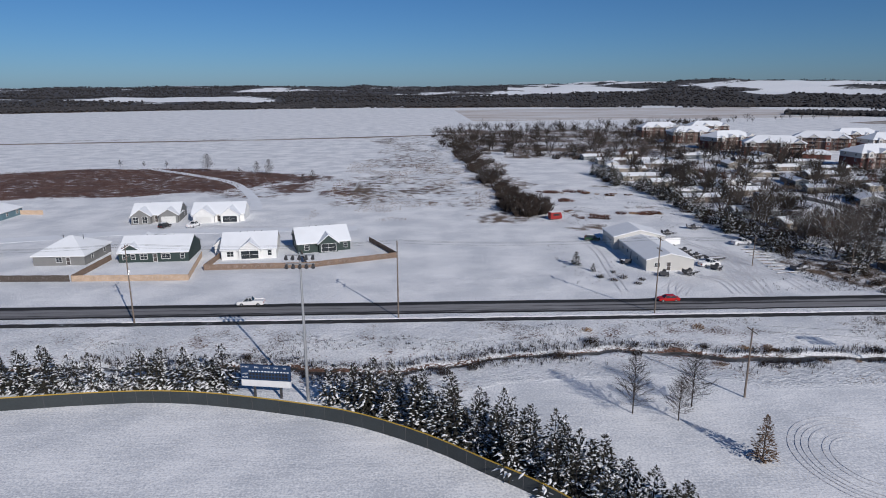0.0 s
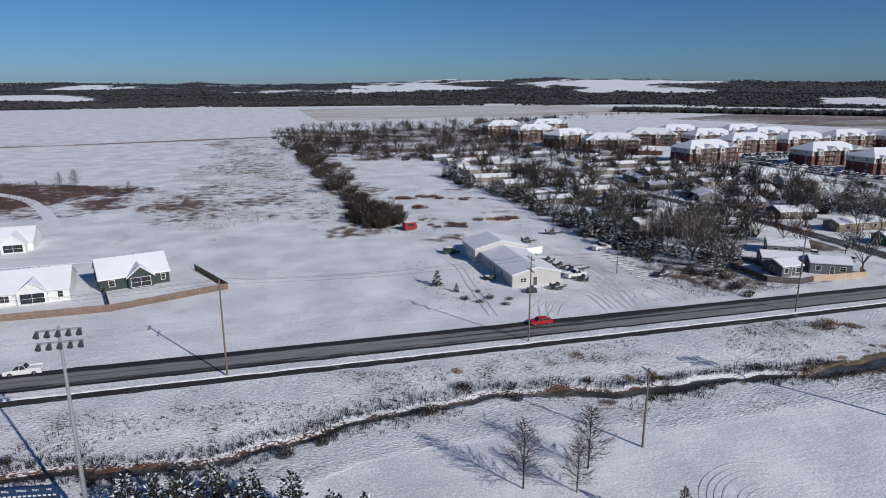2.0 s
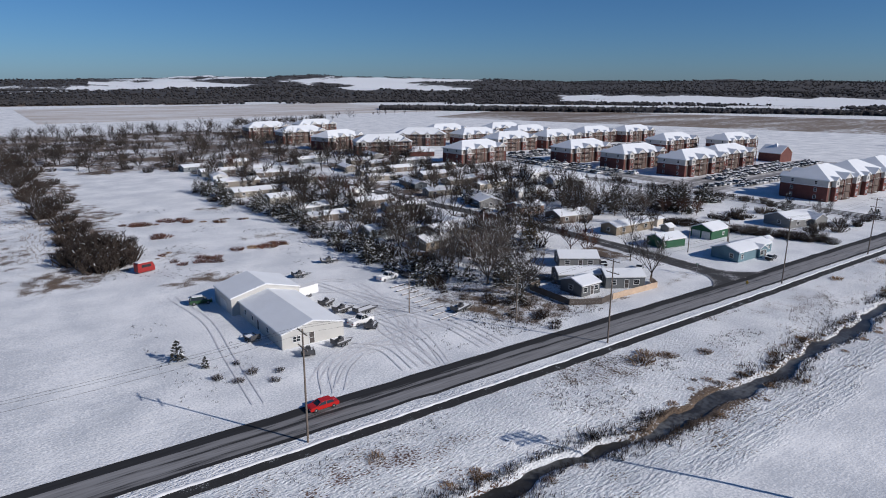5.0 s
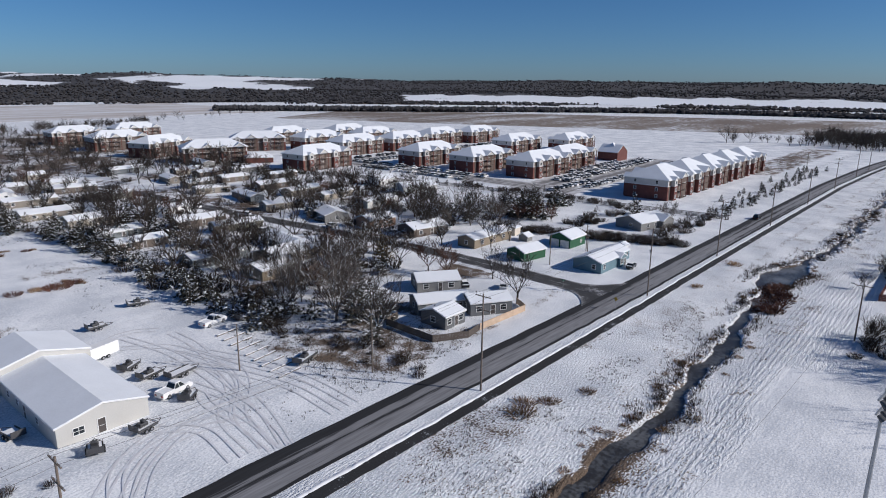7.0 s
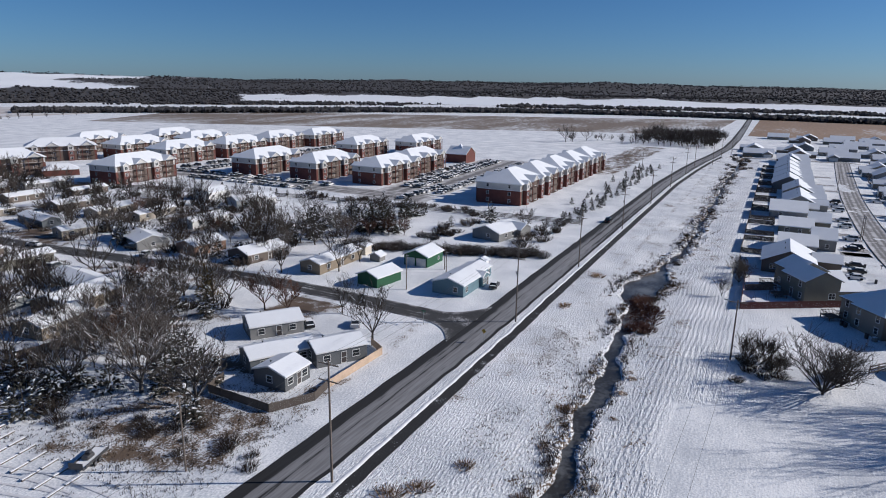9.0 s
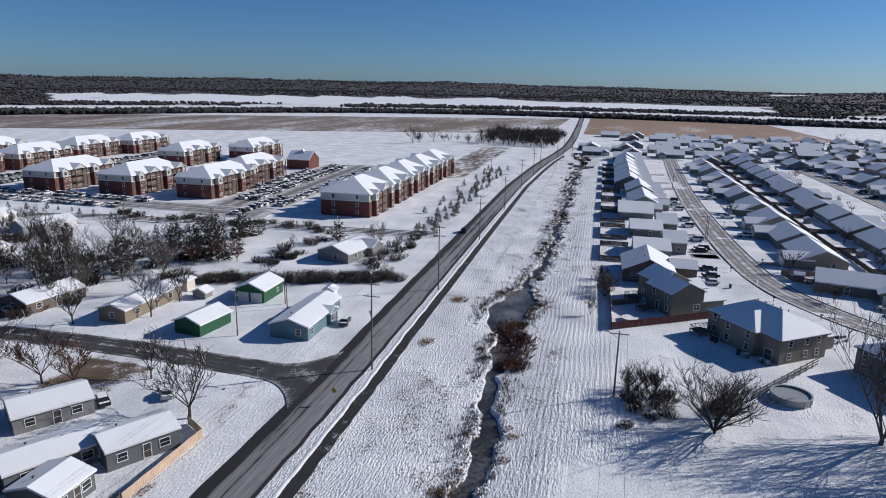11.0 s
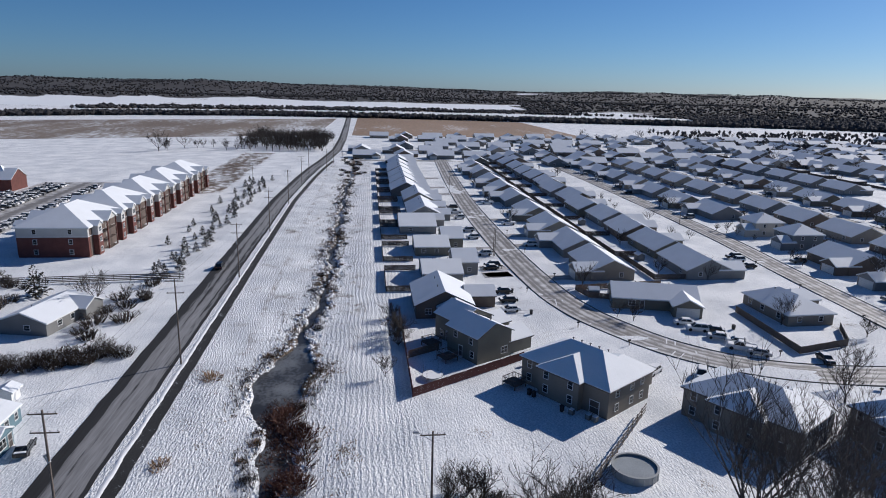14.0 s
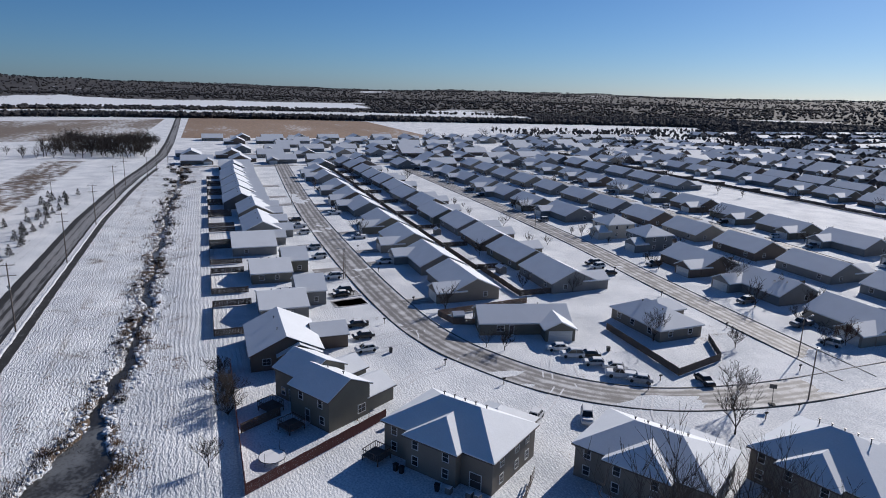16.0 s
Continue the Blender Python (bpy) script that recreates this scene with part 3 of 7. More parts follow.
def bare_tree(rng, h, spread=0.5, density=1.0, droop=0.0, snow=0.0, trunk=0.2, lean=0.3, thick=1.0, twig=0.022, last=4, limbs=6):
    """Trunk and crown meshes of a leafless tree of height h: limbs fork into finer and finer twigs."""
    tv, tf, tm, cv, cf, cm = [], [], [], [], [], []
    def grow(p, d, length, r, level):
        q, cuts = p, (3 if level == 1 and density >= 1 else 2)
        for i in range(cuts):
            d = (d + Vector((rng.uniform(-1, 1), rng.uniform(-1, 1), rng.uniform(-0.5, 0.9) - droop)) * 0.2).normalized()
            e = q + d * (length / cuts)
            ra, rb = max(twig, r * (1 - 0.5 * i / cuts)), max(twig * 0.7, r * (1 - 0.5 * (i + 1) / cuts))
            if level == last:
                limb(cv, cf, cm, p, p + d * length, twig, twig * 0.5, 1 if rng.random() < snow * 0.5 else 0)
                return
            limb(cv, cf, cm, q, e, ra, rb, 0, 4 if level == 1 else 3)
            if snow and rng.random() < snow:
                up = Vector((0, 0, ra * 0.7))
                limb(cv, cf, cm, q + up, e + up, ra * 0.75, rb * 0.75, 1)
            q = e
            for _ in range(round((2 if level < 3 else 3) * density)):
                side = Vector((rng.uniform(-1, 1), rng.uniform(-1, 1), rng.uniform(-0.1, 0.95) - droop))
                grow(q, (d * 0.75 + side.normalized() * spread * 1.5).normalized(), length * rng.uniform(0.45, 0.75), r * 0.5, level + 1)
    base, top = Vector((0, 0, -0.3)), Vector((rng.uniform(-0.3, 0.3) * lean, rng.uniform(-0.3, 0.3) * lean, h * trunk))
    limb(tv, tf, tm, base, top, h * 0.02 * thick + 0.06, h * 0.015 * thick + 0.05, 0, 7)
    n = limbs
    for i in range(n):
        az = 6.2832 * (i + rng.random() * 0.6) / n
        up = rng.uniform(0.8, 1.8) if i else 3.0
        d = Vector((math.cos(az) * spread * 1.6, math.sin(az) * spread * 1.6, up)).normalized()
        grow(top - Vector((0, 0, h * trunk * rng.uniform(0, 0.25))), d, h * rng.uniform(0.42, 0.6), h * 0.009 * thick + 0.03, 1)
    k = h / max(v.z for v in cv)
    for v in tv + cv:
        v *= k
    return arrays("trunk", tv, tf, [M["bark"], M["treesnow"]], tm), arrays("crown", cv, cf, [M["bark"], M["treesnow"]], cm)


def spire_tree(rng, h, wide, twig=0.02):
    """A young leafless tree: one leader and many rising side branches that form a slim cone."""
    tv, tf, tm, cv, cf, cm = [], [], [], [], [], []
    limb(tv, tf, tm, Vector((0, 0, -0.3)), Vector((0, 0, h)), 0.11, 0.02, 0, 6)
    for i in range(95):
        z = h * (0.13 + 0.85 * (i + rng.random()) / 95)
        az = i * 2.4 + rng.uniform(-0.4, 0.4)
        ln = wide * (1 - z / h) ** 0.7 * rng.uniform(0.7, 1.2) * min(1, 0.4 + 3 * z / h) + 0.3
        d = Vector((math.cos(az), math.sin(az), rng.uniform(0.35, 0.9)))
        p = Vector((0, 0, z))
        q = p + d * ln
        limb(cv, cf, cm, p, q, 0.03, 0.012, 0)
        for _ in range(7):
            e = p.lerp(q, rng.uniform(0.25, 1.0))
            limb(cv, cf, cm, e, e + Vector((d.x * 0.6 + rng.uniform(-0.8, 0.8), d.y * 0.6 + rng.uniform(-0.8, 0.8), rng.uniform(0.1, 0.9))) * ln * 0.4, twig, twig * 0.5, 0)
    return arrays("trunk", tv, tf, [M["bark"]], tm), arrays("crown", cv, cf, [M["bark"]], cm)


def spray(vs, fs, mi, rng, p, d, length, width, slot):
    """A small drooping tuft: a bent four-sided spindle."""
    d = d.normalized()
    u = d.cross(Vector((0, 0, 1)))
    u = u.normalized() if u.length > 1e-3 else Vector((1, 0, 0))
    w = u.cross(d)
    k = len(vs)
    mid = p + d * length * 0.45
    vs += [p, mid + u * width, mid + w * width * 0.45, mid - u * width, mid - w * width * 0.45, p + d * length - Vector((0, 0, length * 0.18))]
    for a, b in ((1, 2), (2, 3), (3, 4), (4, 1)):
        fs += [(k, k + a, k + b), (k + 5, k + b, k + a)]
        mi += [slot, slot]


def cedar(rng, h, wide=0.32, snow=0.5, n=520, slot="needles", size=1.0, tips=3):
    """A bushy evergreen of many tufts round several tips, with snow lying on the outer boughs."""
    tv, tf, tm, cv, cf, cm = [], [], [], [], [], []
    limb(tv, tf, tm, Vector((0, 0, -0.3)), Vector((0, 0, h * 0.85)), 0.02 * h + 0.03, 0.03, 0, 6)
    heads = [(Vector((0, 0, 0)), 1.0, wide)]
    for i in range(tips):
        a = rng.uniform(0, 6.28)
        heads.append((Vector((math.cos(a), math.sin(a), 0)) * h * wide * rng.uniform(0.35, 0.65), rng.uniform(0.55, 0.9), wide * rng.uniform(0.55, 0.8)))
    ph = [rng.uniform(0, 6.28) for _ in range(3)]
    share = sum(hh * ww for _, hh, ww in heads)
    for c, hh, ww in heads:
        for i in range(round(n * hh * ww / share)):
            z = rng.random() ** 1.15
            az = rng.uniform(0, 6.2832)
            lob = 1 + 0.25 * math.sin(3 * az + ph[0] + z * 6) + 0.2 * math.sin(5 * az + ph[1] - z * 11)
            prof = (1 - z) ** 0.7 * min(1, 0.6 + z * 3)
            rad = h * ww * prof * lob * rng.uniform(0.35, 1.0)
            out = Vector((math.cos(az), math.sin(az), 0))
            p = c + out * rad * 0.78 + Vector((0, 0, h * hh * (0.05 + 0.92 * z)))
            d = out + Vector((rng.uniform(-0.6, 0.6), rng.uniform(-0.6, 0.6), rng.uniform(-0.3, 0.7) + 1.1 * z * z))
            ln = size * h * 0.12 * (1.15 - 0.6 * z) * rng.uniform(0.6, 1.4)
            spray(cv, cf, cm, rng, p, d, ln, ln * rng.uniform(0.16, 0.3), 0)
            patch = 0.5 + 0.5 * math.sin(4 * az + ph[2] + 14 * z)
            if rng.random() < snow * 1.7 * patch and rad > 0.3 * h * ww * prof:
                q = p + Vector((0, 0, ln * 0.14)) + out * ln * 0.15
                spray(cv, cf, cm, rng, q, d - Vector((0, 0, 0.15)), ln * rng.uniform(0.9, 1.5), ln * 0.26, 1)
    return arrays("trunk", tv, tf, [M["bark"]], tm), arrays("crown", cv, cf, [M[slot], M["treesnow"]], cm)


def bush(rng, h, w, n=150, slot="brush", snow=0.1, upright=0.6, thick=1.0):
    """A thicket of thin stems from the ground."""
    cv, cf, cm = [], [], []
    for i in range(n):
        az, r = rng.uniform(0, 6.28), math.sqrt(rng.random()) * w
        p = Vector((math.cos(az) * r * 0.6, math.sin(az) * r * 0.6, -0.15))
        hh = h * rng.uniform(0.55, 1.05) * (1 - 0.45 * (r / w) ** 2)
        q = Vector((math.cos(az) * r * rng.uniform(0.8, 1.2), math.sin(az) * r * rng.uniform(0.8, 1.2), hh * 0.6))
        t = q + Vector((rng.uniform(-1, 1), rng.uniform(-1, 1), rng.uniform(0.4, 1))) * h * 0.32 * (1.4 - upright)
        limb(cv, cf, cm, p, q, 0.045 * thick, 0.03 * thick, 0)
        limb(cv, cf, cm, q, t, 0.03 * thick, 0.012 * thick, 0)
        for _ in range(2):
            e = q + (t - q) * rng.uniform(0.1, 0.6)
            limb(cv, cf, cm, e, e + Vector((rng.uniform(-1, 1), rng.uniform(-1, 1), rng.uniform(0.0, 1.0))) * h * 0.2, 0.022 * thick, 0.01 * thick, 1 if rng.random() < snow else 0)
    return arrays("stems", cv, cf, [M[slot], M["treesnow"]], cm)


rng = random.Random(7)
BARE = [bare_tree(rng, h, s, d, 0.0, sn, 0.2, twig=0.05, limbs=6) for h, s, d, sn in ((9, 0.55, 0.75, 0.0), (11, 0.6, 0.75, 0.15), (8, 0.7, 0.75, 0.1), (12, 0.5, 0.75, 0.2), (7, 0.6, 0.75, 0.0))]
TALL = [bare_tree(rng, h, s, 1.0, 0.0, 0.0, 0.05, thick=0.8, twig=0.03, limbs=7) for h, s in ((18, 0.36), (17, 0.42))]
PALE = [bare_tree(rng, h, s, 1.0, 0.0, 0.09, 0.14, 0.6, 1.3, 0.034, limbs=7) for h, s in ((14, 0.6), (13, 0.7))]
for pair in PALE + TALL:
    for me in pair:
        me.materials[0] = M["pale_bark"]
THIN = [spire_tree(rng, 8.5, 3.0), spire_tree(rng, 7.5, 2.8)]
CEDAR = [cedar(rng, h, w, s, 820, size=0.82, tips=4) for h, w, s in ((8, 0.33, 0.28), (7, 0.40, 0.36), (8.5, 0.30, 0.2), (6.5, 0.42, 0.42), (7.5, 0.38, 0.24))]
FARCEDAR = [cedar(rng, h, w, s, 230, size=1.3) for h, w, s in ((8, 0.38, 0.12), (7, 0.45, 0.16), (9.5, 0.33, 0.1))]
SMALLFIR = [cedar(rng, 3, 0.34, 0.05, 190, size=1.7, tips=0)]
FARTREE = [bare_tree(rng, h, s, 1.0, 0, 0, 0.15, twig=0.09, last=3, limbs=4) for h, s in ((10, 0.55), (12, 0.6), (8, 0.65))]
SHRUB = [bare_tree(rng, 7, 0.5, 0.8, 0, 0, 0.03, twig=0.035, limbs=9), bare_tree(rng, 5.5, 0.6, 0.8, 0, 0, 0.03, twig=0.035, limbs=9)]
BIGSHRUB = [bare_tree(rng, 9, 0.62, 0.8, 0, 0.0, 0.03, twig=0.03, limbs=17)]
GOLD = [cedar(rng, 8.5, 0.42, 0.0, 700, "goldleaf", 0.75, tips=5)]
RUSTTREE = [bare_tree(rng, 9, 0.5, 0.8, twig=0.065), bare_tree(rng, 11, 0.55, 0.8, twig=0.065)]
for pair in RUSTTREE:
    pair[1].materials[0] = M["rust_leaf"]
CYPRESS = [cedar(rng, 6.8, 0.31, 0.0, 620, "dryneedle", 0.6, tips=0)]
BUSHES = [bush(rng, 2.4, 2.2, 110), bush(rng, 3.2, 2.6, 130, snow=0.15), bush(rng, 1.6, 1.8, 80, snow=0.2)]
FARBUSH = [bush(rng, 2.6, 2.6, 44, snow=0.04, thick=2.4), bush(rng, 3.4, 3.0, 48, snow=0.04, thick=2.4)]
REEDS = [bush(rng, 1.5, 2.6, 95, "reed", 0.04, 1.0, 1.4), bush(rng, 1.2, 2.2, 85, "reed", 0.08, 1.0, 1.4)]
TUFTS = [bush(rng, 0.7, 1.3, 70, "grass", 0.1, 0.9), bush(rng, 0.9, 1.6, 90, "grass", 0.1, 0.8)]


def at_ground(x, y, rz=0.0, dz=0.0):
    return pose(x, y, land(x, y) + dz, 0, 0, rz)


def plant(kind, pair, x, y, s, label, group=""):
    t = thing(kind, at_ground(x, y, rng.uniform(0, 360)), label, "tree", group)
    t.scale = (s * rng.uniform(0.9, 1.1), s * rng.uniform(0.9, 1.1), s)
    for nm, me in zip(("trunk", "crown"), pair):
        o = new(nm, me)
        o.parent = t
    return t


def thicket(kind, me, x, y, s, label, group="", cat="bush"):
    o = new(kind, me)
    o.matrix_world = at_ground(x, y, rng.uniform(0, 360))
    o.scale = (s * rng.uniform(0.85, 1.2), s * rng.uniform(0.85, 1.2), s)
    return tagged(o, label, cat, group)


# ---- builders: houses ----
def roof_bm(bm, x0, x1, y0, y1, z, rise, axis, hip, ov, th, lift=0.0, inset=0.0):
    """A gable or hip roof over a block, with its eaves; the ridge runs along axis."""
    if axis == "y":
        x0, x1, y0, y1 = y0, y1, x0, x1
    sw = (lambda a, b, c: (b, a, c)) if axis == "y" else (lambda a, b, c: (a, b, c))
    half = (y1 - y0) / 2
    drop = rise * ov / half
    cy = (y0 + y1) / 2
    b = half + ov - inset
    ze = z - drop + lift + inset * rise / half
    zr = z + rise + lift
    a0, a1 = x0 - ov * 0.7 + inset, x1 + ov * 0.7 - inset
    def solid(bottom, top, faces):
        vs = [bm.verts.new(sw(*v)) for v in bottom + top]
        for f in faces:
            bm.faces.new([vs[i] for i in f])
    if hip:
        hp = min(half, (x1 - x0) / 2 - 0.2) * hip
        a0, a1 = x0 - ov + inset, x1 + ov - inset
        bot = [(a0, cy - b, ze), (a1, cy - b, ze), (a1, cy + b, ze), (a0, cy + b, ze)]
        top = [(v[0], v[1], ze + th) for v in bot] + [(x0 + hp, cy, zr + th), (x1 - hp, cy, zr + th)]
        solid(bot, top, ((0, 3, 2, 1), (0, 1, 5, 4), (1, 2, 6, 5), (2, 3, 7, 6), (3, 0, 4, 7), (4, 5, 9, 8), (6, 7, 8, 9), (5, 6, 9), (7, 4, 8)))
    else:
        sec = [(cy - b, ze), (cy, zr), (cy + b, ze), (cy + b, ze + th), (cy, zr + th), (cy - b, ze + th)]
        vs0 = [bm.verts.new(sw(a0, u, w)) for u, w in sec]
        vs1 = [bm.verts.new(sw(a1, u, w)) for u, w in sec]
        for i in range(6):
            bm.faces.new((vs0[i], vs1[i], vs1[(i + 1) % 6], vs0[(i + 1) % 6]))
        for v, f in ((vs0, 1), (vs1, -1)):
            bm.faces.new([v[i] for i in (0, 1, 4, 5)][::f])
            bm.faces.new([v[i] for i in (1, 2, 3, 4)][::f])


def wall_bm(bm, x0, x1, y0, y1, h, rise, axis, hip):
    if hip:
        box(bm, x0, x1, y0, y1, -0.25, h)
    elif axis == "x":
        prism(bm, [(y0, -0.25), (y1, -0.25), (y1, h), ((y0 + y1) / 2, h + rise - 0.02), (y0, h)], x0, x1, "x")
    else:
        prism(bm, [(x0, -0.25), (x1, -0.25), (x1, h), ((x0 + x1) / 2, h + rise - 0.02), (x0, h)], y0, y1, "y")


def opening(parent, name, x, y, z, w, h, face, frame_mat, pane_mat, label="", mullion=False, z0=0.0):
    """A window or door on a wall plane: frame proud of the wall and a pane set back in it. face: which way it looks."""
    bm = bmesh.new()
    t = 0.09
    box(bm, -w / 2 - t, w / 2 + t, -0.06, 0.02, h, h + t)
    box(bm, -w / 2 - t, w / 2 + t, -0.08, 0.02, -t, 0)
    box(bm, -w / 2 - t, -w / 2, -0.06, 0.02, 0, h)
    box(bm, w / 2, w / 2 + t, -0.06, 0.02, 0, h)
    near = abs(parent.matrix_basis.translation.x - 75) < 185 and -20 < parent.matrix_basis.translation.y < 200
    if not near:
        box(bm, -w / 2, w / 2, -0.025, 0.02, 0, h, 1)
    if mullion:
        box(bm, -0.03, 0.03, -0.05, 0.0, 0, h)
    box(bm, -w / 2, w / 2, -0.045, 0.0, h * 0.5 - 0.025, h * 0.5 + 0.025)
    turn = pose(x, y, z, 0, 0, {"s": 0, "e": 90, "n": 180, "w": -90}[face])
    bm.transform(turn)
    o = part(name, bm, [frame_mat, pane_mat], parent, label)
    if near:
        bm = bmesh.new()
        box(bm, -w / 2 + 0.002, w / 2 - 0.002, -0.025, 0.018, 0.002, h - 0.002)
        bm.transform(turn)
        part("pane" if name == "window" else "door_leaf", bm, pane_mat, o)
    return o


def house(m, blocks, wall, label, roofmat="snow", wins=(), doors=(), garages=(), vents=2, group="", trim="trim", ov=0.45, category="house", name="house", thin=None, split=False):
    """blocks: (x0, x1, y0, y1, wall height, rise, ridge axis, hip share). wins: (x, y, face, z, w, h). m: its pose."""
    t = thing(name, m, label, category, group)
    wb, rb, sb = bmesh.new(), bmesh.new(), bmesh.new()
    for k, (x0, x1, y0, y1, h, rise, axis, hip) in enumerate(blocks):
        wall_bm(wb, x0, x1, y0, y1, h, rise, axis, hip)
        roof_bm(rb, x0, x1, y0, y1, h, rise, axis, hip, ov, 0.16, 0.0)
        roof_bm(sb, x0, x1, y0, y1, h, rise, axis, hip, ov, 0.11, 0.17, 0.03)
        if split or k == len(blocks) - 1:
            part("wall", wb, M["w_" + wall] if "w_" + wall in M else M[wall], t)
            r = part("roof", rb, M[trim], t)
            part("roof_snow", sb, M[thin or roofmat], r, "settled snow")
            wb, rb, sb = bmesh.new(), bmesh.new(), bmesh.new()
    for i in range(vents):
        x0, x1, y0, y1, h, rise, axis, hip = blocks[0]
        u = 0.3 + 0.4 * i / max(1, vents - 1)
        bm = bmesh.new()
        px, py = (x0 + (x1 - x0) * u, (y0 + y1) / 2 + 1.2) if axis == "x" else ((x0 + x1) / 2 + 1.2, y0 + (y1 - y0) * u)
        tube(bm, (px, py, h + rise * 0.4), (px, py, h + rise + 0.1), 0.09, 0.09, 6)
        box(bm, px - 0.15, px + 0.15, py - 0.15, py + 0.15, h + rise + 0.07, h + rise + 0.15)
        part("vent_pipe", bm, M["darksteel"], t)
    for x, y, f, z, w, hh in wins:
        opening(t, "window", x, y, z, w, hh, f, M["trim"], M["glass"], mullion=w > 1.3)
    for x, y, f, w, hh in doors:
        opening(t, "door", x, y, 0.15, w, hh, f, M["trim"], M["darktrim"])
    for x, y, f, w in garages:
        bm = bmesh.new()
        for k in range(4):
            box(bm, -w / 2, w / 2, -0.05, 0.02, 0.02 + 0.54 * k, 0.02 + 0.54 * k + 0.51)
        box(bm, -w / 2 - 0.12, -w / 2, -0.08, 0.02, 0, 2.3)
        box(bm, w / 2, w / 2 + 0.12, -0.08, 0.02, 0, 2.3)
        box(bm, -w / 2 - 0.12, w / 2 + 0.12, -0.08, 0.02, 2.2, 2.34)
        bm.transform(pose(x, y, 0, 0, 0, {"s": 0, "e": 90, "n": 180, "w": -90}[f]))
        part("garage_door", bm, M["garage"], t)
    return t


def tract_house(m, w, d, wall, label, hip=0.0, garage=1, group="", rise=None, two=0.0, axis="x", thin=None, far=False):
    """A one-storey family house; its street front looks to -y, with a garage wing there."""
    h = 2.75 + two
    rise = rise or d * 0.21
    blocks = [(-w / 2, w / 2, -d / 2, d / 2, h, d * 0.235 if axis == "x" else w * 0.15, axis, hip)]
    gx = w / 2 - 3.4 if garage > 0 else -w / 2 + 3.4
    gs, wins, doors = [], [], []
    if garage:
        blocks.append((gx - 3.2, gx + 3.2, -d / 2 - 4.2, -d / 2 + 3.5, 2.7, 1.6, "y", hip * 0.8))
        gs.append((gx, -d / 2 - 4.21, "s", 4.9))
    ox = -gx * 0.55
    wins += [(ox - 1.8, -d / 2 - 0.005, "s", 0.95, 1.5, 1.25)]
    doors += [(ox + 0.6, -d / 2 - 0.005, "s", 0.95, 2.05)]
    for k in (-0.3, 0.33) if far else (-0.3, 0.05, 0.33):
        wins.append((k * w, d / 2 + 0.005, "n", 0.95, 1.2, 1.2))
    for k in (0.2,) if far else (-0.22, 0.25):
        wins.append((-w / 2 - 0.005, k * d, "w", 1.0, 1.0, 1.15))
        wins.append((w / 2 + 0.005, k * d, "e", 1.0, 1.0, 1.15))
    if far:
        wins, doors = wins[1:], []
    return house(m, blocks, wall, label, wins=wins, doors=doors, garages=gs, group=group, thin=thin, vents=0 if far else 2)


# ---- builders: fences ----
def board_fence(pts, h, material, label, picket=True, group="fences", name="fence"):
    """A close-boarded fence along bends: posts, rails and boards in runs."""
    t = thing(name, pose(*pts[0], land(*pts[0])), label, "fence", group)
    inv = t.matrix_world.inverted()
    for a, b in zip(pts, pts[1:]):
        a, b = Vector(a), Vector(b)
        L = (b - a).length
        ang = math.degrees(math.atan2(b.y - a.y, b.x - a.x))
        bm = bmesh.new()
        n = max(1, round(L / 0.3))
        for i in range(n):
            x = L * i / n
            j = 0.03 * math.sin(i * 12.9898 + L)
            box(bm, x + 0.012, x + L / n - 0.012, -0.012, 0.012, 0.04, h + j)
        bm.transform(inv @ pose(a.x, a.y, land(a.x, a.y), 0, 0, ang))
        tagged(part("boarding", bm, material, t), kind="stuff")
        bm = bmesh.new()
        for z in (0.3, h * 0.8):
            box(bm, 0, L, 0.014, 0.06, z, z + 0.09)
        for i in range(int(L / 2.4) + 1):
            x = min(L, i * 2.4)
            box(bm, x - 0.05, x + 0.05, 0.015, 0.11, -0.3, h - 0.05)
        bm.transform(inv @ pose(a.x, a.y, land(a.x, a.y), 0, 0, ang))
        part("fence_frame", bm, material, t)
    return t


def rail_fence(pts, h, material, label, rails=3, every=2.5):
    t = thing("rail_fence", pose(*pts[0], 0), label, "fence")
    inv = t.matrix_world.inverted()
    for a, b in zip(pts, pts[1:]):
        a, b = Vector(a), Vector(b)
        L = (b - a).length
        ang = math.degrees(math.atan2(b.y - a.y, b.x - a.x))
        for k in range(rails):
            bm = bmesh.new()
            z = h * (k + 0.65) / rails
            box(bm, 0, L, -0.025, 0.025, z, z + 0.24)
            bm.transform(inv @ pose(a.x, a.y, 0, 0, 0, ang))
            part("rail", bm, material, t)
        for i in range(int(L / every) + 1):
            bm = bmesh.new()
            x = min(L, i * every)
            box(bm, x - 0.07, x + 0.07, 0.026, 0.16, -0.3, h + 0.1)
            bm.transform(inv @ pose(a.x, a.y, 0, 0, 0, ang))
            part("post", bm, material, t)
    return t


# ---- builders: vehicles ----
def lathe(bm, prof, y0, mi=0, n=12):
    """A wheel-like round: profile of (radius, offset) about the y axis."""
    rings = []
    for r, o in prof:
        rings.append([bm.verts.new((r * math.cos(2 * math.pi * i / n), y0 + o, r * math.sin(2 * math.pi * i / n))) for i in range(n)])
    for a, b in zip(rings, rings[1:]):
        for i in range(n):
            bm.faces.new((a[i], a[(i + 1) % n], b[(i + 1) % n], b[i])).material_index = mi
    bm.faces.new(rings[0]).material_index = mi
    bm.faces.new(rings[-1][::-1]).material_index = mi


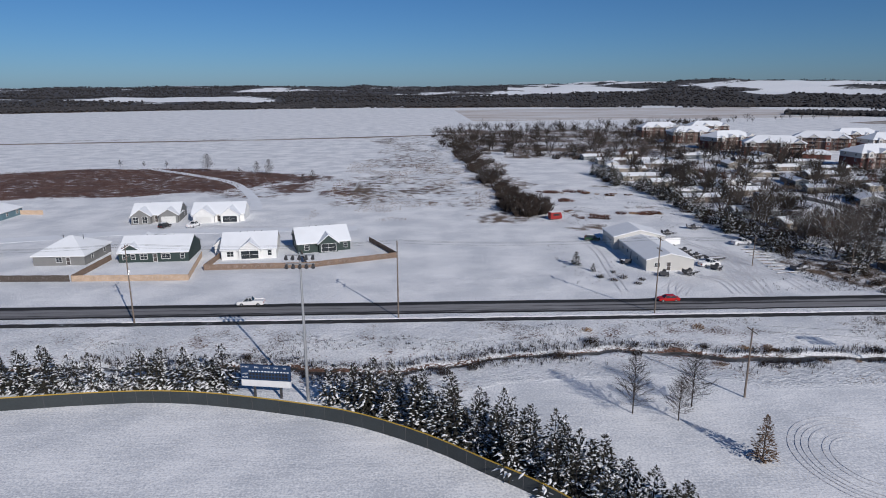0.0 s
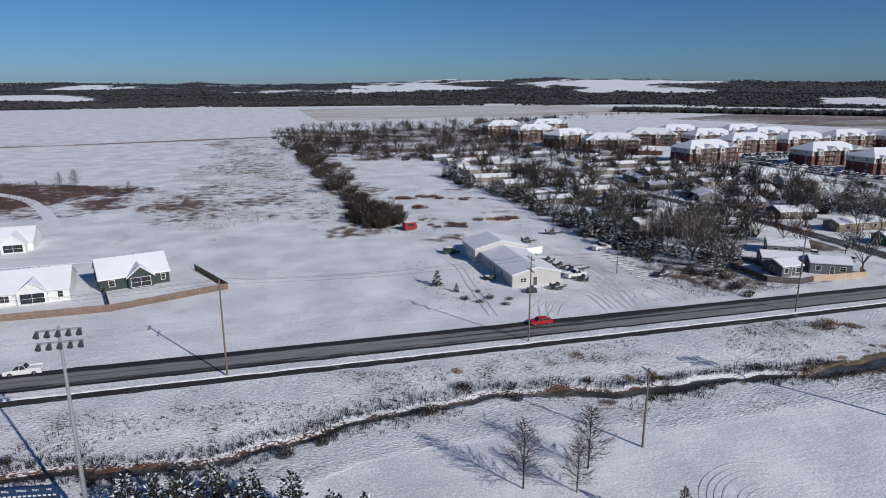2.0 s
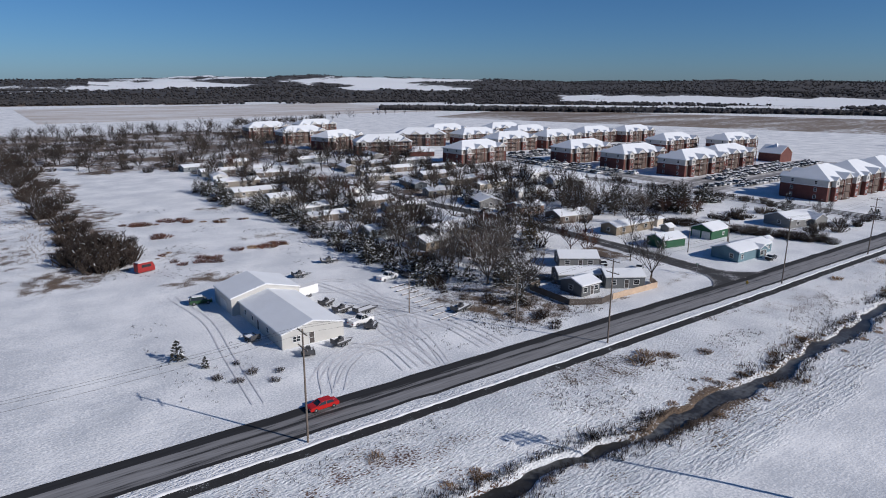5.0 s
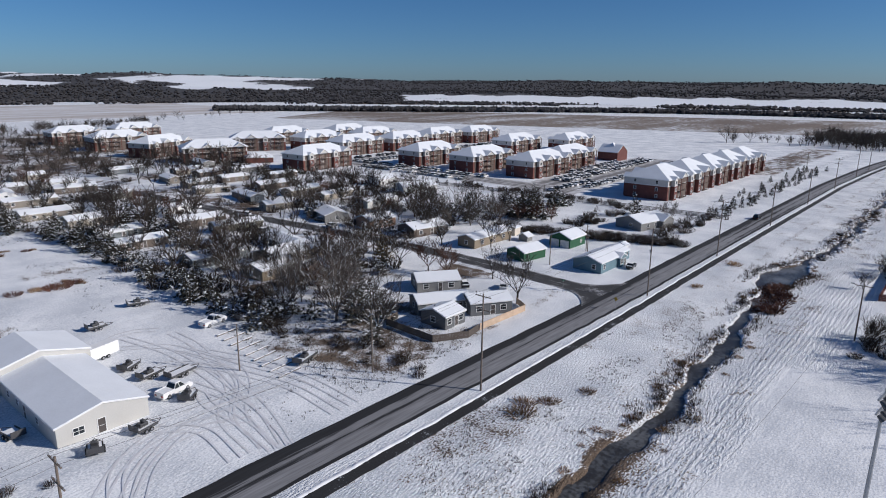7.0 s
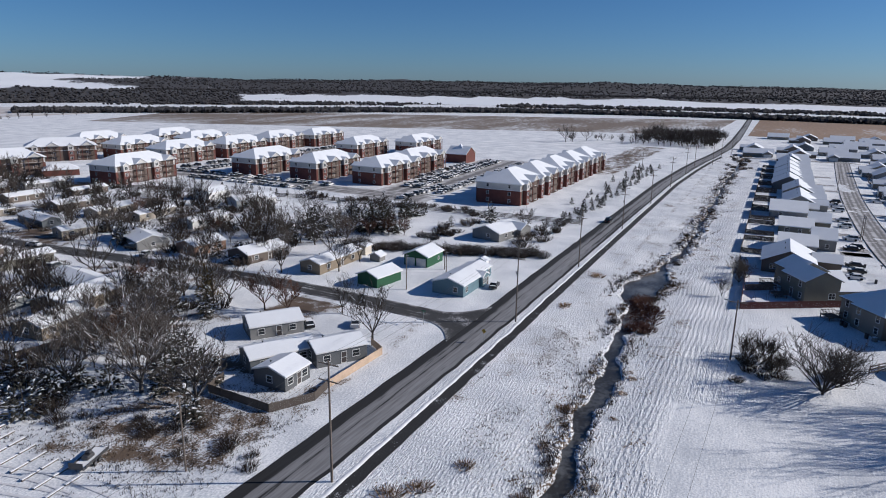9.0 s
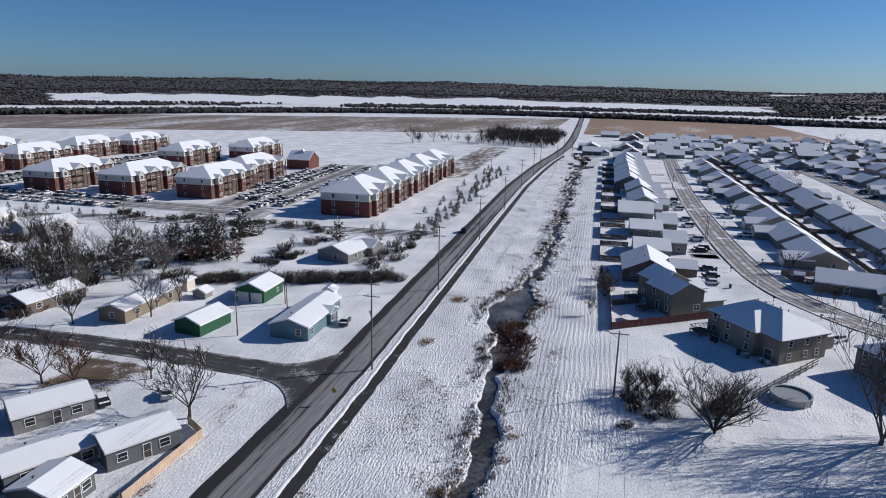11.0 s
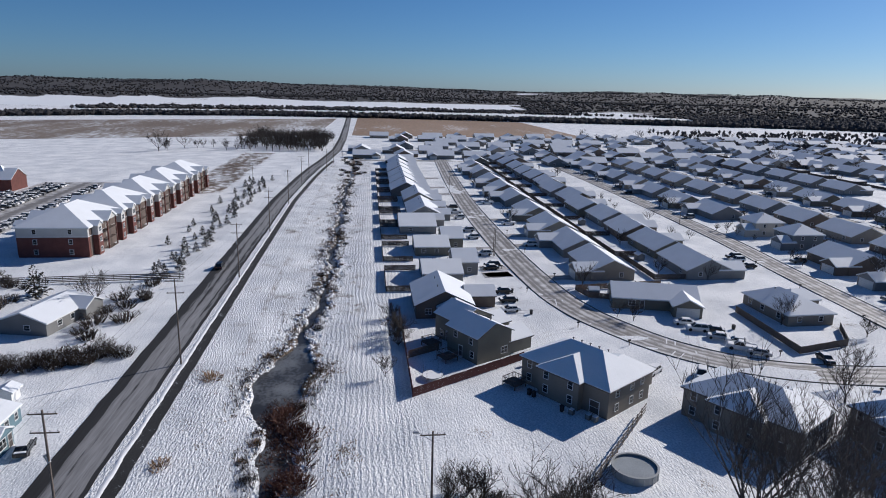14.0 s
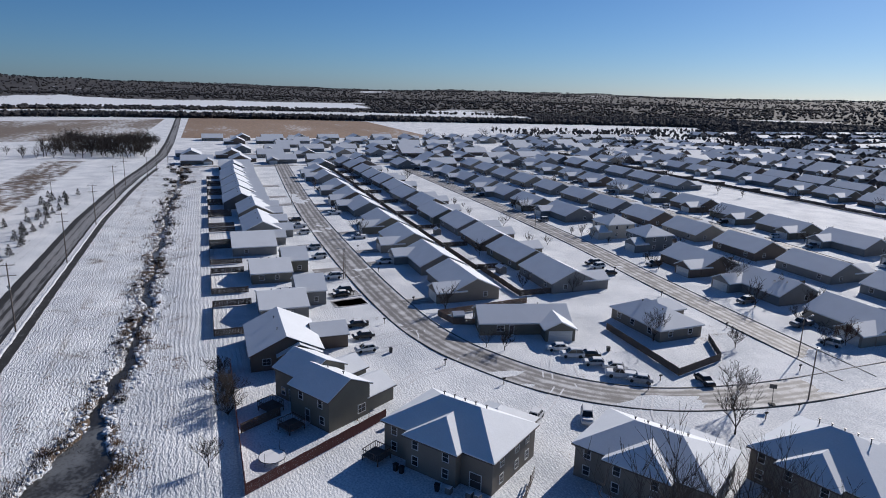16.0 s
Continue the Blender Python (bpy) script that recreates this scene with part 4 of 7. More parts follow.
def wheel(parent, x, y, r, side):
    bm = bmesh.new()
    lathe(bm, [(r * 0.62, -0.1), (r, -0.09), (r, 0.09), (r * 0.62, 0.1)], 0)
    lathe(bm, [(r * 0.6, -0.02), (r * 0.25, 0.03)], 0.095 * side, 1)
    bm.transform(pose(x, y, r))
    part("wheel", bm, [M["rubber"], M["chrome"]], parent)


def car(kind, colour, m, label, snow=True, group="parked vehicles", far=False):
    """kind: sedan, suv, pickup or van; it heads to +x."""
    L, W, hood, roof_z, cab = {"sedan": (4.7, 1.8, 0.95, 1.45, (-1.7, 1.25)), "suv": (4.8, 1.92, 1.05, 1.78, (-2.25, 1.2)), "pickup": (5.8, 2.0, 1.15, 1.9, (-0.7, 1.45)), "van": (5.6, 2.0, 1.2, 2.2, (-2.7, 1.9))}[kind]
    t = thing(kind if kind != "pickup" else "pickup_truck", m, label, "car" if kind != "pickup" else "pickup truck", group)
    p = M["c_" + colour]
    h = L / 2
    a, b = cab
    bm = bmesh.new()
    low = [(-h, 0.42), (-h + 0.12, 0.32), (h - 0.1, 0.32), (h, 0.45), (h - 0.02, hood - 0.22), (h - 0.25, hood - 0.1), (b, hood), (a, hood + 0.03), (-h + 0.05, hood - 0.02 if kind != "sedan" else hood - 0.05)]
    prism(bm, low, -W / 2, W / 2, "y")
    if kind == "pickup":
        for y in (-W / 2 + 0.003, W / 2 - 0.083):
            box(bm, -h + 0.06, a, y, y + 0.08, hood - 0.1, hood + 0.16)
        box(bm, -h + 0.05, -h + 0.12, -W / 2 + 0.01, W / 2 - 0.01, hood - 0.1, hood + 0.16)
    bmesh.ops.bevel(bm, geom=[e for e in bm.edges if abs(e.verts[0].co.y - e.verts[1].co.y) < 1e-4 and abs(abs(e.verts[0].co.y) - W / 2) < 1e-3], offset=0.07, segments=1, affect="EDGES")
    shell = bm
    bm = bmesh.new()
    i = 0.12
    f0, f1 = (0.75, 0.45) if kind != "van" else (0.5, 0.12)
    base = [(a, -W / 2 + i * 0.6, hood), (b, -W / 2 + i * 0.6, hood), (b, W / 2 - i * 0.6, hood), (a, W / 2 - i * 0.6, hood)]
    top = [(a + f1, -W / 2 + i * 2, roof_z - 0.05), (b - f0, -W / 2 + i * 2, roof_z - 0.05), (b - f0, W / 2 - i * 2, roof_z - 0.05), (a + f1, W / 2 - i * 2, roof_z - 0.05)]
    vs = [bm.verts.new(v) for v in base + top]
    for q in ((0, 1, 5, 4), (1, 2, 6, 5), (2, 3, 7, 6), (3, 0, 4, 7), (4, 5, 6, 7), (3, 2, 1, 0)):
        bm.faces.new([vs[k] for k in q])
    part("glasshouse", bm, M["glass"], t)
    bm = shell
    box(bm, a + f1 - 0.04, b - f0 + 0.04, -W / 2 + i * 2 - 0.03, W / 2 - i * 2 + 0.03, roof_z - 0.06, roof_z)
    for x, x2 in ((a, a + f1), (b, b - f0), ((a + b) / 2, (a + f1 + b - f0) / 2)):
        for s in (-1, 1):
            tube(bm, (x, s * (W / 2 - i * 0.55), hood), (x2, s * (W / 2 - i * 1.95), roof_z - 0.03), 0.045, 0.04, 4)
    part("body", bm, p, t)
    if snow:
        bm = bmesh.new()
        box(bm, a + f1, b - f0, -W / 2 + i * 2, W / 2 - i * 2, roof_z + 0.003, roof_z + 0.1)
        box(bm, b + 0.1, h - 0.3, -W / 2 + 0.15, W / 2 - 0.15, hood - 0.06, hood + 0.05)
        if kind == "pickup":
            box(bm, -h + 0.13, a - 0.02, -W / 2 + 0.09, W / 2 - 0.09, hood - 0.05, hood + 0.07)
        elif kind == "sedan":
            box(bm, -h + 0.15, a - 0.05, -W / 2 + 0.15, W / 2 - 0.15, hood - 0.05, hood + 0.06)
        bmesh.ops.bevel(bm, geom=list(bm.edges), offset=0.035, segments=1, affect="EDGES")
        part("snow", bm, M["treesnow"], t, "snow lying on the roof and bonnet")
    for y in () if far else (-W / 2 + 0.3, W / 2 - 0.3):
        for x, mm, nm in ((h - 0.06, M["lampglass"], "headlight"), (-h + 0.02, M["redlight"], "tail_light")):
            bm = bmesh.new()
            box(bm, x - 0.05, x + 0.07 if x > 0 else x + 0.05, y - 0.2, y + 0.2, hood - 0.42, hood - 0.25)
            part(nm, bm, mm, t)
    bm2 = bmesh.new()
    r = 0.34 if kind == "sedan" else 0.39
    for x in (-h * 0.6, h * 0.62):
        for s in (-1, 1):
            if far:
                bm = bmesh.new()
                lathe(bm, [(r, -0.1), (r, 0.1)], 0, 0, 8)
                bm.transform(pose(x, s * (W / 2 - 0.09), r))
                bm2.from_mesh(mesh_of("wheel", bm, M["rubber"]))
            else:
                wheel(t, x, s * (W / 2 - 0.09), r, s)
    if far:
        part("running_gear", bm2, M["rubber"], t)
    return t


# ---- builders: poles ----
def power_pole(x, y, h, arms=2, lamp=False, label="weathered wooden utility pole with crossarms beside the road"):
    t = thing("utility_pole", at_ground(x, y), label, "utility pole", "utility poles")
    bm = bmesh.new()
    tube(bm, (0, 0, -0.5), (0.05, 0, h), 0.17, 0.11, 8)
    part("pole", bm, M["polewood"], t)
    for k in range(arms):
        z = h - 0.5 - 2.2 * k
        bm = bmesh.new()
        box(bm, -0.07, 0.07, -1.5, 1.5, z, z + 0.12)
        part("crossarm", bm, M["polewood"], t)
        for yy in (-1.35, -0.55, 0.55, 1.35):
            bm = bmesh.new()
            tube(bm, (0, yy, z + 0.12), (0, yy, z + 0.36), 0.05, 0.035, 6)
            part("insulator", bm, M["steel"], t)
    if lamp:
        bm = bmesh.new()
        tube(bm, (0.1, 0, h * 0.62), (0.1, 0.35, h * 0.62 + 0.9), 0.22, 0.22, 8)
        part("transformer", bm, M["steel"], t)
    return t


def wire(pts, sag=0.9, r=0.016):
    c = bpy.data.curves.new("power_line", "CURVE")
    c.dimensions = "3D"
    c.bevel_depth, c.bevel_resolution = r, 0
    for a, b in zip(pts, pts[1:]):
        s = c.splines.new("POLY")
        s.points.add(10)
        for i in range(11):
            u = i / 10
            p = Vector(a).lerp(Vector(b), u)
            p.z -= sag * 4 * u * (1 - u)
            s.points[i].co = (*p, 1)
    c.materials.append(M["wire"])
    o = new("power_line", c)
    return tagged(o, "thin dark overhead power line between poles", "power line", "power lines")


# ---- builders: apartments ----
def apartment(m, L, D, label, wall_top="stucco", group="apartment buildings", floors=3, bays=4, side=("s", "n")):
    """A three-storey brick block with a pale top storey, gabled bays with stacked balconies and a snowy hip roof."""
    t = thing("apartment_building", m, label, "apartment building", group)
    H, fl = 9.0, 3.0
    bm = bmesh.new()
    box(bm, -L / 2, L / 2, -D / 2, D / 2, -0.3, 6.1)
    part("brick_wall", bm, M["brick"], t)
    bm = bmesh.new()
    box(bm, -L / 2 + 0.03, L / 2 - 0.03, -D / 2 + 0.03, D / 2 - 0.03, 6.1, H)
    part("upper_wall", bm, M[wall_top], t, "pale siding on the top storey")
    bm = bmesh.new()
    box(bm, -L / 2 - 0.08, L / 2 + 0.08, -D / 2 - 0.08, D / 2 + 0.08, 6.02, 6.22)
    part("belt_course", bm, M["trim"], t)
    bm = bmesh.new()
    roof_bm(bm, -L / 2, L / 2, -D / 2, D / 2, H, D * 0.24, "x", 0.95, 0.7, 0.2)
    r = part("roof", bm, M["trim"], t)
    bm = bmesh.new()
    roof_bm(bm, -L / 2, L / 2, -D / 2, D / 2, H, D * 0.24, "x", 0.95, 0.7, 0.12, 0.21, 0.04)
    part("roof_snow", bm, M["snow"], r, "settled snow")
    # shade between the south bays, painted as a dark sheet proud of the wall
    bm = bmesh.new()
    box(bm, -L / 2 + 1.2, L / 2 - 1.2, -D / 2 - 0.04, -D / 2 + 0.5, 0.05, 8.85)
    part("shaded_front", bm, M["balcony"], t, "dark sheet standing for balcony shade on the front")
    step = L / bays
    for f, sg in (("s", -1), ("n", 1)):
        for i in range(bays):
            x = -L / 2 + step * (i + 0.5)
            w = step * (0.36 if i % 2 else 0.17)
            y = sg * D / 2
            bm = bmesh.new()
            y0, y1 = sorted((y - sg * 0.01, y + sg * 1.7))
            if i % 2 == 0 or f == "n":
                box(bm, x - w, x + w, y0, y1, -0.3, 6.05)
                box(bm, x - w + 0.03, x + w - 0.03, y0 + 0.02, y1 - 0.02, 6.05, H, 1)
                prism(bm, [(x - w - 0.1, H), (x + w + 0.1, H), (x, H + w * 0.62)], y0, y1, "y", 1)
                part("bay", bm, [M["brick"], M[wall_top]], t)
                yw = y1 + 0.005 if sg > 0 else y0 - 0.005
                for k in range(floors if f == "s" else 0):
                    opening(t, "window", x, yw, 0.9 + fl * k, 1.5, 1.4, f, M["trim"], M["glass"], mullion=True)
            else:
                for k in range(floors):
                    bm = bmesh.new()
                    box(bm, x - w, x + w, y0, y1, fl * k - 0.1, fl * k + 0.12)
                    yr = y1 - 0.06 if sg > 0 else y0
                    box(bm, x - w, x + w, yr, yr + 0.06, fl * k + 1.0, fl * k + 1.1)
                    for q in range(9):
                        xq = x - w + 2 * w * q / 8
                        box(bm, xq - 0.03, xq + 0.03, yr, yr + 0.05, fl * k + 0.1, fl * k + 1.0)
                    part("balcony", bm, M["balcony"], t)
                    opening(t, "balcony_door", x, y + sg * 0.005, 0.15 + fl * k, 1.9, 2.1, f, M["trim"], M["glass"], mullion=True)
                bm = bmesh.new()
                for s in (-1, 1):
                    yc = y1 - 0.3 if sg > 0 else y0
                    box(bm, x + s * w - 0.18, x + s * w + 0.18, yc, yc + 0.3, -0.3, H)
                prism(bm, [(x - w - 0.1, H), (x + w + 0.1, H), (x, H + w * 0.62)], y0, y1, "y", 1)
                part("balcony_front", bm, [M["brick"], M[wall_top]], t)
            yb = y - sg * D * 0.35
            bm = bmesh.new()
            ya, yz = sorted((yb, y + sg * 1.7))
            roof_bm(bm, x - w, x + w, ya, yz, H, w * 0.62, "y", 0, 0.45, 0.16)
            r2 = part("gable_roof", bm, M["trim"], t)
            bm = bmesh.new()
            roof_bm(bm, x - w, x + w, ya, yz, H, w * 0.62, "y", 0, 0.45, 0.11, 0.17, 0.03)
            part("roof_snow", bm, M["snow"], r2, "settled snow")
            for k in range(floors if f == "s" and i % 2 == 0 else 0):
                opening(t, "window", x + step * 0.42 if i < bays - 1 else x + step * 0.40, y + sg * 0.005, 0.95 + fl * k, 1.1, 1.35, f, M["trim"], M["glass"])
    for f, sg in (("w", -1), ("e", 1)):
        for k in range(floors):
            for u in (-0.25, 0.25) if f == "w" else ():
                opening(t, "window", sg * (L / 2 + 0.005), u * D, 0.95 + fl * k, 1.0, 1.35, f, M["trim"], M["glass"])
    return t

# ---- ball field ----
FENCE = bend([(-110, 80), (-85, 86), (-62, 89.4), (-46, 90.7), (-37.5, 90.5), (-28.5, 88.9), (-16.6, 85.4), (-8, 81.9), (1, 76), (8, 69.9), (14, 64.6), (19, 58.5), (23, 52), (26, 44)], 3)
of = thing("outfield_fence", pose(0, 0, 0), "dark outfield windscreen fence with a yellow cap", "fence")
for a, b in zip(FENCE, FENCE[1:]):
    L = (b - a).length
    ang = math.degrees(math.atan2(b.y - a.y, b.x - a.x))
    bm = bmesh.new()
    box(bm, 0.01, L - 0.01, -0.03, 0.03, -0.2, 2.05, 0, pose(a.x, a.y, 0, 0, 0, ang))
    part("panel", bm, M["windscreen"], of)
    bm = bmesh.new()
    tube(bm, (a.x, a.y, 2.1), (b.x, b.y, 2.1), 0.09, 0.09, 6)
    part("cap", bm, M["yellow"], of, "yellow plastic cap")
    bm = bmesh.new()
    tube(bm, (a.x, a.y, -0.3), (a.x, a.y, 2.08), 0.06, 0.06, 6)
    part("post", bm, M["darksteel"], of)

sb = thing("scoreboard", pose(-23.2, 91.4, 0, 0, 0, -10), "blue baseball scoreboard with a white panel on two posts", "scoreboard")
bm = bmesh.new()
box(bm, -3.9, 3.9, -0.2, 0.2, 3.1, 5.5)
part("board", bm, M["navy"], sb)
bm = bmesh.new()
box(bm, -3.9, 3.9, -0.22, 0.18, 2.05, 3.07)
part("sponsor_panel", bm, M["signwhite"], sb, "blank white panel")
for x in (-2.1, 2.1):
    bm = bmesh.new()
    box(bm, x - 0.16, x + 0.16, 0.22, 0.5, -0.4, 5.4)
    part("post", bm, M["darksteel"], sb)
for i in range(13):
    bm = bmesh.new()
    box(bm, -2.6 + i * 0.5, -2.3 + i * 0.5, -0.235, -0.19, 4.45, 4.62)
    part("inning_mark", bm, M["signwhite"], sb)
def lettering(parent, body, x, y, z, size):
    cu = bpy.data.curves.new("lettering", "FONT")
    cu.body, cu.size, cu.align_x, cu.extrude = body, size, "CENTER", 0.012
    ob = bpy.data.objects.new("lettering", cu)
    me = bpy.data.meshes.new_from_object(ob)
    bpy.data.objects.remove(ob)
    me.transform(pose(x, y, z, 90, 0, 0))
    me.materials.clear()
    me.materials.append(M["signwhite"])
    o = new("lettering", me)
    o.parent = parent
    return tagged(o, "white lettering")


for x, word in ((-3.1, "AT BAT"), (-1.3, "BALL"), (0.3, "STRIKE"), (1.75, "OUT"), (3.1, "H/E")):
    lettering(sb, word, x, -0.215, 5.08, 0.34)
for z, word in ((3.95, "GUEST"), (3.4, "HOME")):
    lettering(sb, word, -3.25, -0.215, z, 0.34)
for z in (3.35, 3.9):
    for i in range(12):
        bm = bmesh.new()
        box(bm, -2.56 + i * 0.52, -2.22 + i * 0.52, -0.23, -0.19, z, z + 0.36)
        part("digit_window", bm, M["rubber"], sb)

def floodlight(x, y, rz):
    lp = thing("floodlight_mast", at_ground(x, y, rz), "tall grey steel floodlight mast with two lamp bars", "floodlight mast", "floodlight masts")
    bm = bmesh.new()
    tube(bm, (0, 0, -0.5), (0, 0, 23.4), 0.27, 0.13, 10)
    part("mast", bm, M["steel"], lp)
    for z in (21.6, 22.9):
        bm = bmesh.new()
        box(bm, -2.1, 2.1, -0.08, 0.08, z, z + 0.16)
        part("crossbar", bm, M["steel"], lp)
        for i in range(5):
            bm = bmesh.new()
            px = -1.9 + 3.8 * i / 4
            tube(bm, (px, -0.15, z + 0.02), (px, -0.6, z - 0.35), 0.17, 0.3, 8)
            part("lamp", bm, M["darksteel"], lp, "round floodlight head")


floodlight(-16.8, 90.2, 0)
floodlight(96.2, 72.2, -8)

for x, y, s in ((-66, 95, 1.0), (-62.5, 95.7, 0.85), (-58.5, 95.2, 1.0), (-55, 96, 0.8), (-51, 94.6, 1.05), (-47, 95.4, 0.85), (-43.5, 95, 0.95), (-40.4, 95.6, 0.9), (-36.5, 94.6, 1.05), (-33.4, 95.4, 0.9), (-30.6, 94.6, 1.12), (-70, 94.5, 1.0), (-75, 93.7, 0.95), (-80, 92.5, 1),
                (-12.6, 89, 0.95), (-9.6, 87.6, 0.85), (-6.6, 86.8, 1.0), (-3.8, 83.5, 0.8), (-0.6, 81.4, 0.95), (2.4, 79, 0.9), (4.6, 77, 0.95), (7.2, 74.2, 0.85), (9.6, 72.4, 1.0), (11.6, 69.6, 0.9), (13.6, 68.2, 1.0), (15.6, 65.4, 0.85), (17.6, 63.6, 0.95), (20, 60, 0.9), (22, 57, 0.8), (24.5, 55, 0.75), (26, 51, 0.7),
                (-4, 89.5, 0.8), (0.5, 86.5, 0.95), (4.5, 83, 1.05), (8.2, 80, 0.9), (11.2, 77.2, 1.1), (14.2, 74, 0.95), (16.8, 71.4, 1.1), (19.2, 68.6, 0.95), (21.4, 66, 1.05), (23.4, 63, 0.9), (25.4, 60.6, 1.0), (27.5, 57.5, 0.85), (29.4, 60, 0.7), (30.6, 54.6, 0.75)):
    plant("cedar_tree", CEDAR[rng.randrange(5)], x, y, s, "dark cedar with clumps of snow behind the outfield fence", "windbreak cedars")
for x, y, s, k in ((31, 83.9, 1.05, 0), (36.8, 81.5, 0.9, 1), (40.4, 85.5, 1.0, 0)):
    plant("young_tree", THIN[k], x, y, s, "young leafless tree standing in snow", "young trees")
plant("young_cypress", CYPRESS[0], 43.5, 71.1, 0.95, "young rusty-needled conifer standing in snow", "young trees")

# ---- power poles ----
POLES = [-111, -57.5, -4, 49.6, 110, 174.1, 222.4, 278, 334, 389.3, 447, 489]
for i, x in enumerate(POLES):
    power_pole(x, 125.8 if i < 4 else 125.2, 16.4 - (1.5 if i > 6 else 0), 2, i in (1, 5, 7))
power_pole(49.7, 88.0, 11.3, 1, label="wooden utility pole standing in the snowfield")
power_pole(175, 83.5, 11.6, 1, label="wooden utility pole standing in the snowfield")
for yy in (-1.35, 0.55, 1.35):
    wire([(x + 0.05, (125.8 if i < 4 else 125.2) + yy, 16.3 - (1.5 if i > 6 else 0)) for i, x in enumerate(POLES)])
for yy in (-1.3, 1.3):
    wire([(49.7, 88 + yy, 11.2), (175, 83.5 + yy, 11.4)], 2.2)
for x, y, h in ((88.5, 160.5, 8.5), (181.8, 156.4, 9), (201.8, 156.2, 8), (199.4, 154.5, 6), (103, 143, 11), (298.8, 52.4, 9), (205, -11, 10), (448, 150, 11), (505, 116, 13), (545, 114, 13), (590, 110, 13)):
    t = thing("wooden_pole", at_ground(x, y), "plain weathered wooden pole standing in snow", "pole", "wooden poles")
    bm = bmesh.new()
    tube(bm, (0, 0, -0.4), (0, 0, h), 0.14, 0.09, 7)
    part("pole", bm, M["polewood"], t)
    bm = bmesh.new()
    box(bm, -0.1, 0.1, -0.55, 0.1, h - 0.5, h - 0.32)
    part("bracket", bm, M["steel"], t)

# ---- houses north of the road, by the ball field ----
W = [(-4.5, -6.51, "s", 0.95, 1.2, 1.3), (4.5, -6.51, "s", 0.95, 1.6, 1.3), (-0.5, -6.51, "s", 0.95, 1.1, 1.3)]
tract_house(at_ground(-96.2, 179.3), 13.6, 15.4, "gray", "gray one-storey house with a snowy hip roof and fenced yard", 0.95, 0)
house(at_ground(-72.5, 180.6, 4), [(-9.2, 9.2, -6.6, 6.6, 2.8, 3.1, "x", 0), (-9.2, -3, -6, 9.5, 2.8, 2.0, "y", 0)], "green", "dark green house with white windows and snowy gable roof", wins=[(-7.6, -6.61, "s", 0.9, 1.0, 1.4), (-5.4, -6.61, "s", 0.9, 1.0, 1.4), (-2.6, -6.61, "s", 0.9, 1.8, 1.4), (3.2, -6.61, "s", 0.9, 2.2, 1.3), (7.6, -6.61, "s", 0.9, 1.0, 1.4)], doors=[(0.4, -6.61, "s", 0.95, 2.1)], vents=4)
# the 4.6 m pane is no window: a dark sheet for the porch's shade
house(at_ground(-47.4, 182.0, 7), [(-7.4, 7.4, -6.5, 6.5, 2.9, 3.3, "x", 0), (-2.6, 3.2, -7.2, 0, 2.8, 2.2, "y", 0), (-10.2, -6.5, 0, 7, 2.7, 1.6, "y", 0)], "white", "white house with dark porch and a snowy gable roof", wins=[(-5, -6.51, "s", 0.9, 1.7, 1.4), (5.6, -6.51, "s", 0.9, 1.0, 1.4)] + [(0.3, -7.21, "s", 0.3, 4.6, 2.2)], vents=4)
# last pane again stands in for the shaded porch opening, not a window
house(at_ground(-28.6, 188.6, 17), [(-7.6, 7.6, -6.2, 6.2, 2.9, 3.3, "x", 0), (-1.6, 3.8, -7.4, 0, 2.8, 2.2, "y", 0)], "green", "dark green house with covered porch and snowy gable roof", wins=[(-5, -6.21, "s", 0.9, 1.2, 1.4), (6.2, -6.21, "s", 0.9, 0.9, 1.4), (-7.61, 0, "w", 1, 1, 1.2), (1.1, -7.41, "s", 0.3, 4.2, 2.2)], vents=4)
house(at_ground(-93.2, 235.0, 8), [(-8, 8, -6.5, 6.5, 2.8, 3.0, "x", 0), (-7.6, -1.2, -9.2, 0, 2.8, 2.3, "y", 0), (1.6, 7.8, -8.6, 0, 2.8, 2.0, "y", 0)], "gray", "gray house with gabled porch, white trim and snowy roof", wins=[(-6, -9.205, "s", 0.4, 1.6, 2.1), (-3, -9.205, "s", 0.4, 1.6, 2.1), (8.005, 2, "e", 1, 1.2, 1.2)], doors=[(0.2, -6.505, "s", 1.0, 2.1)], garages=[(4.7, -8.61, "s", 4.6)], vents=2)
# the 4.8 m pane draws the porch shade as a dark sheet on the gable
house(at_ground(-71, 234.6, 5), [(-9, 9, -6, 6, 2.8, 3.1, "x", 0), (-8, -1, -8.6, 0, 2.8, 2.4, "y", 0), (1.4, 7.6, -8.6, 0, 2.8, 2.3, "y", 0)], "white", "white house with two gables, dark porch and snowy roof", wins=[(4.5, -8.605, "s", 0.3, 4.8, 2.1), (-9.005, 1, "w", 1, 1.2, 1.2)], doors=[(0.2, -6.005, "s", 1.0, 2.1)], garages=[(-4.5, -8.61, "s", 4.8)], vents=2)
car("suv", "black", at_ground(-86, 219.5, 70), "black car parked on a snowy driveway")
car("pickup", "white", at_ground(-76.5, 220.5, 75), "white pickup truck parked on a snowy driveway")
tract_house(at_ground(-158, 242, 0), 16, 13, "blue", "blue-gray house with a snowy roof", 0.9, 1)
tract_house(at_ground(-128, 178, 0), 15, 13, "beige", "beige house with a snowy roof and fenced yard", 0.9, 0)
board_fence([(-112, 157.3), (-85.7, 156.2)], 1.7, M["fence_gray"], "dark weathered board fence round a snowy yard")
board_fence([(-85.4, 156.6), (-84.8, 177)], 1.6, M["fence_brown"], "brown board fence between two yards")
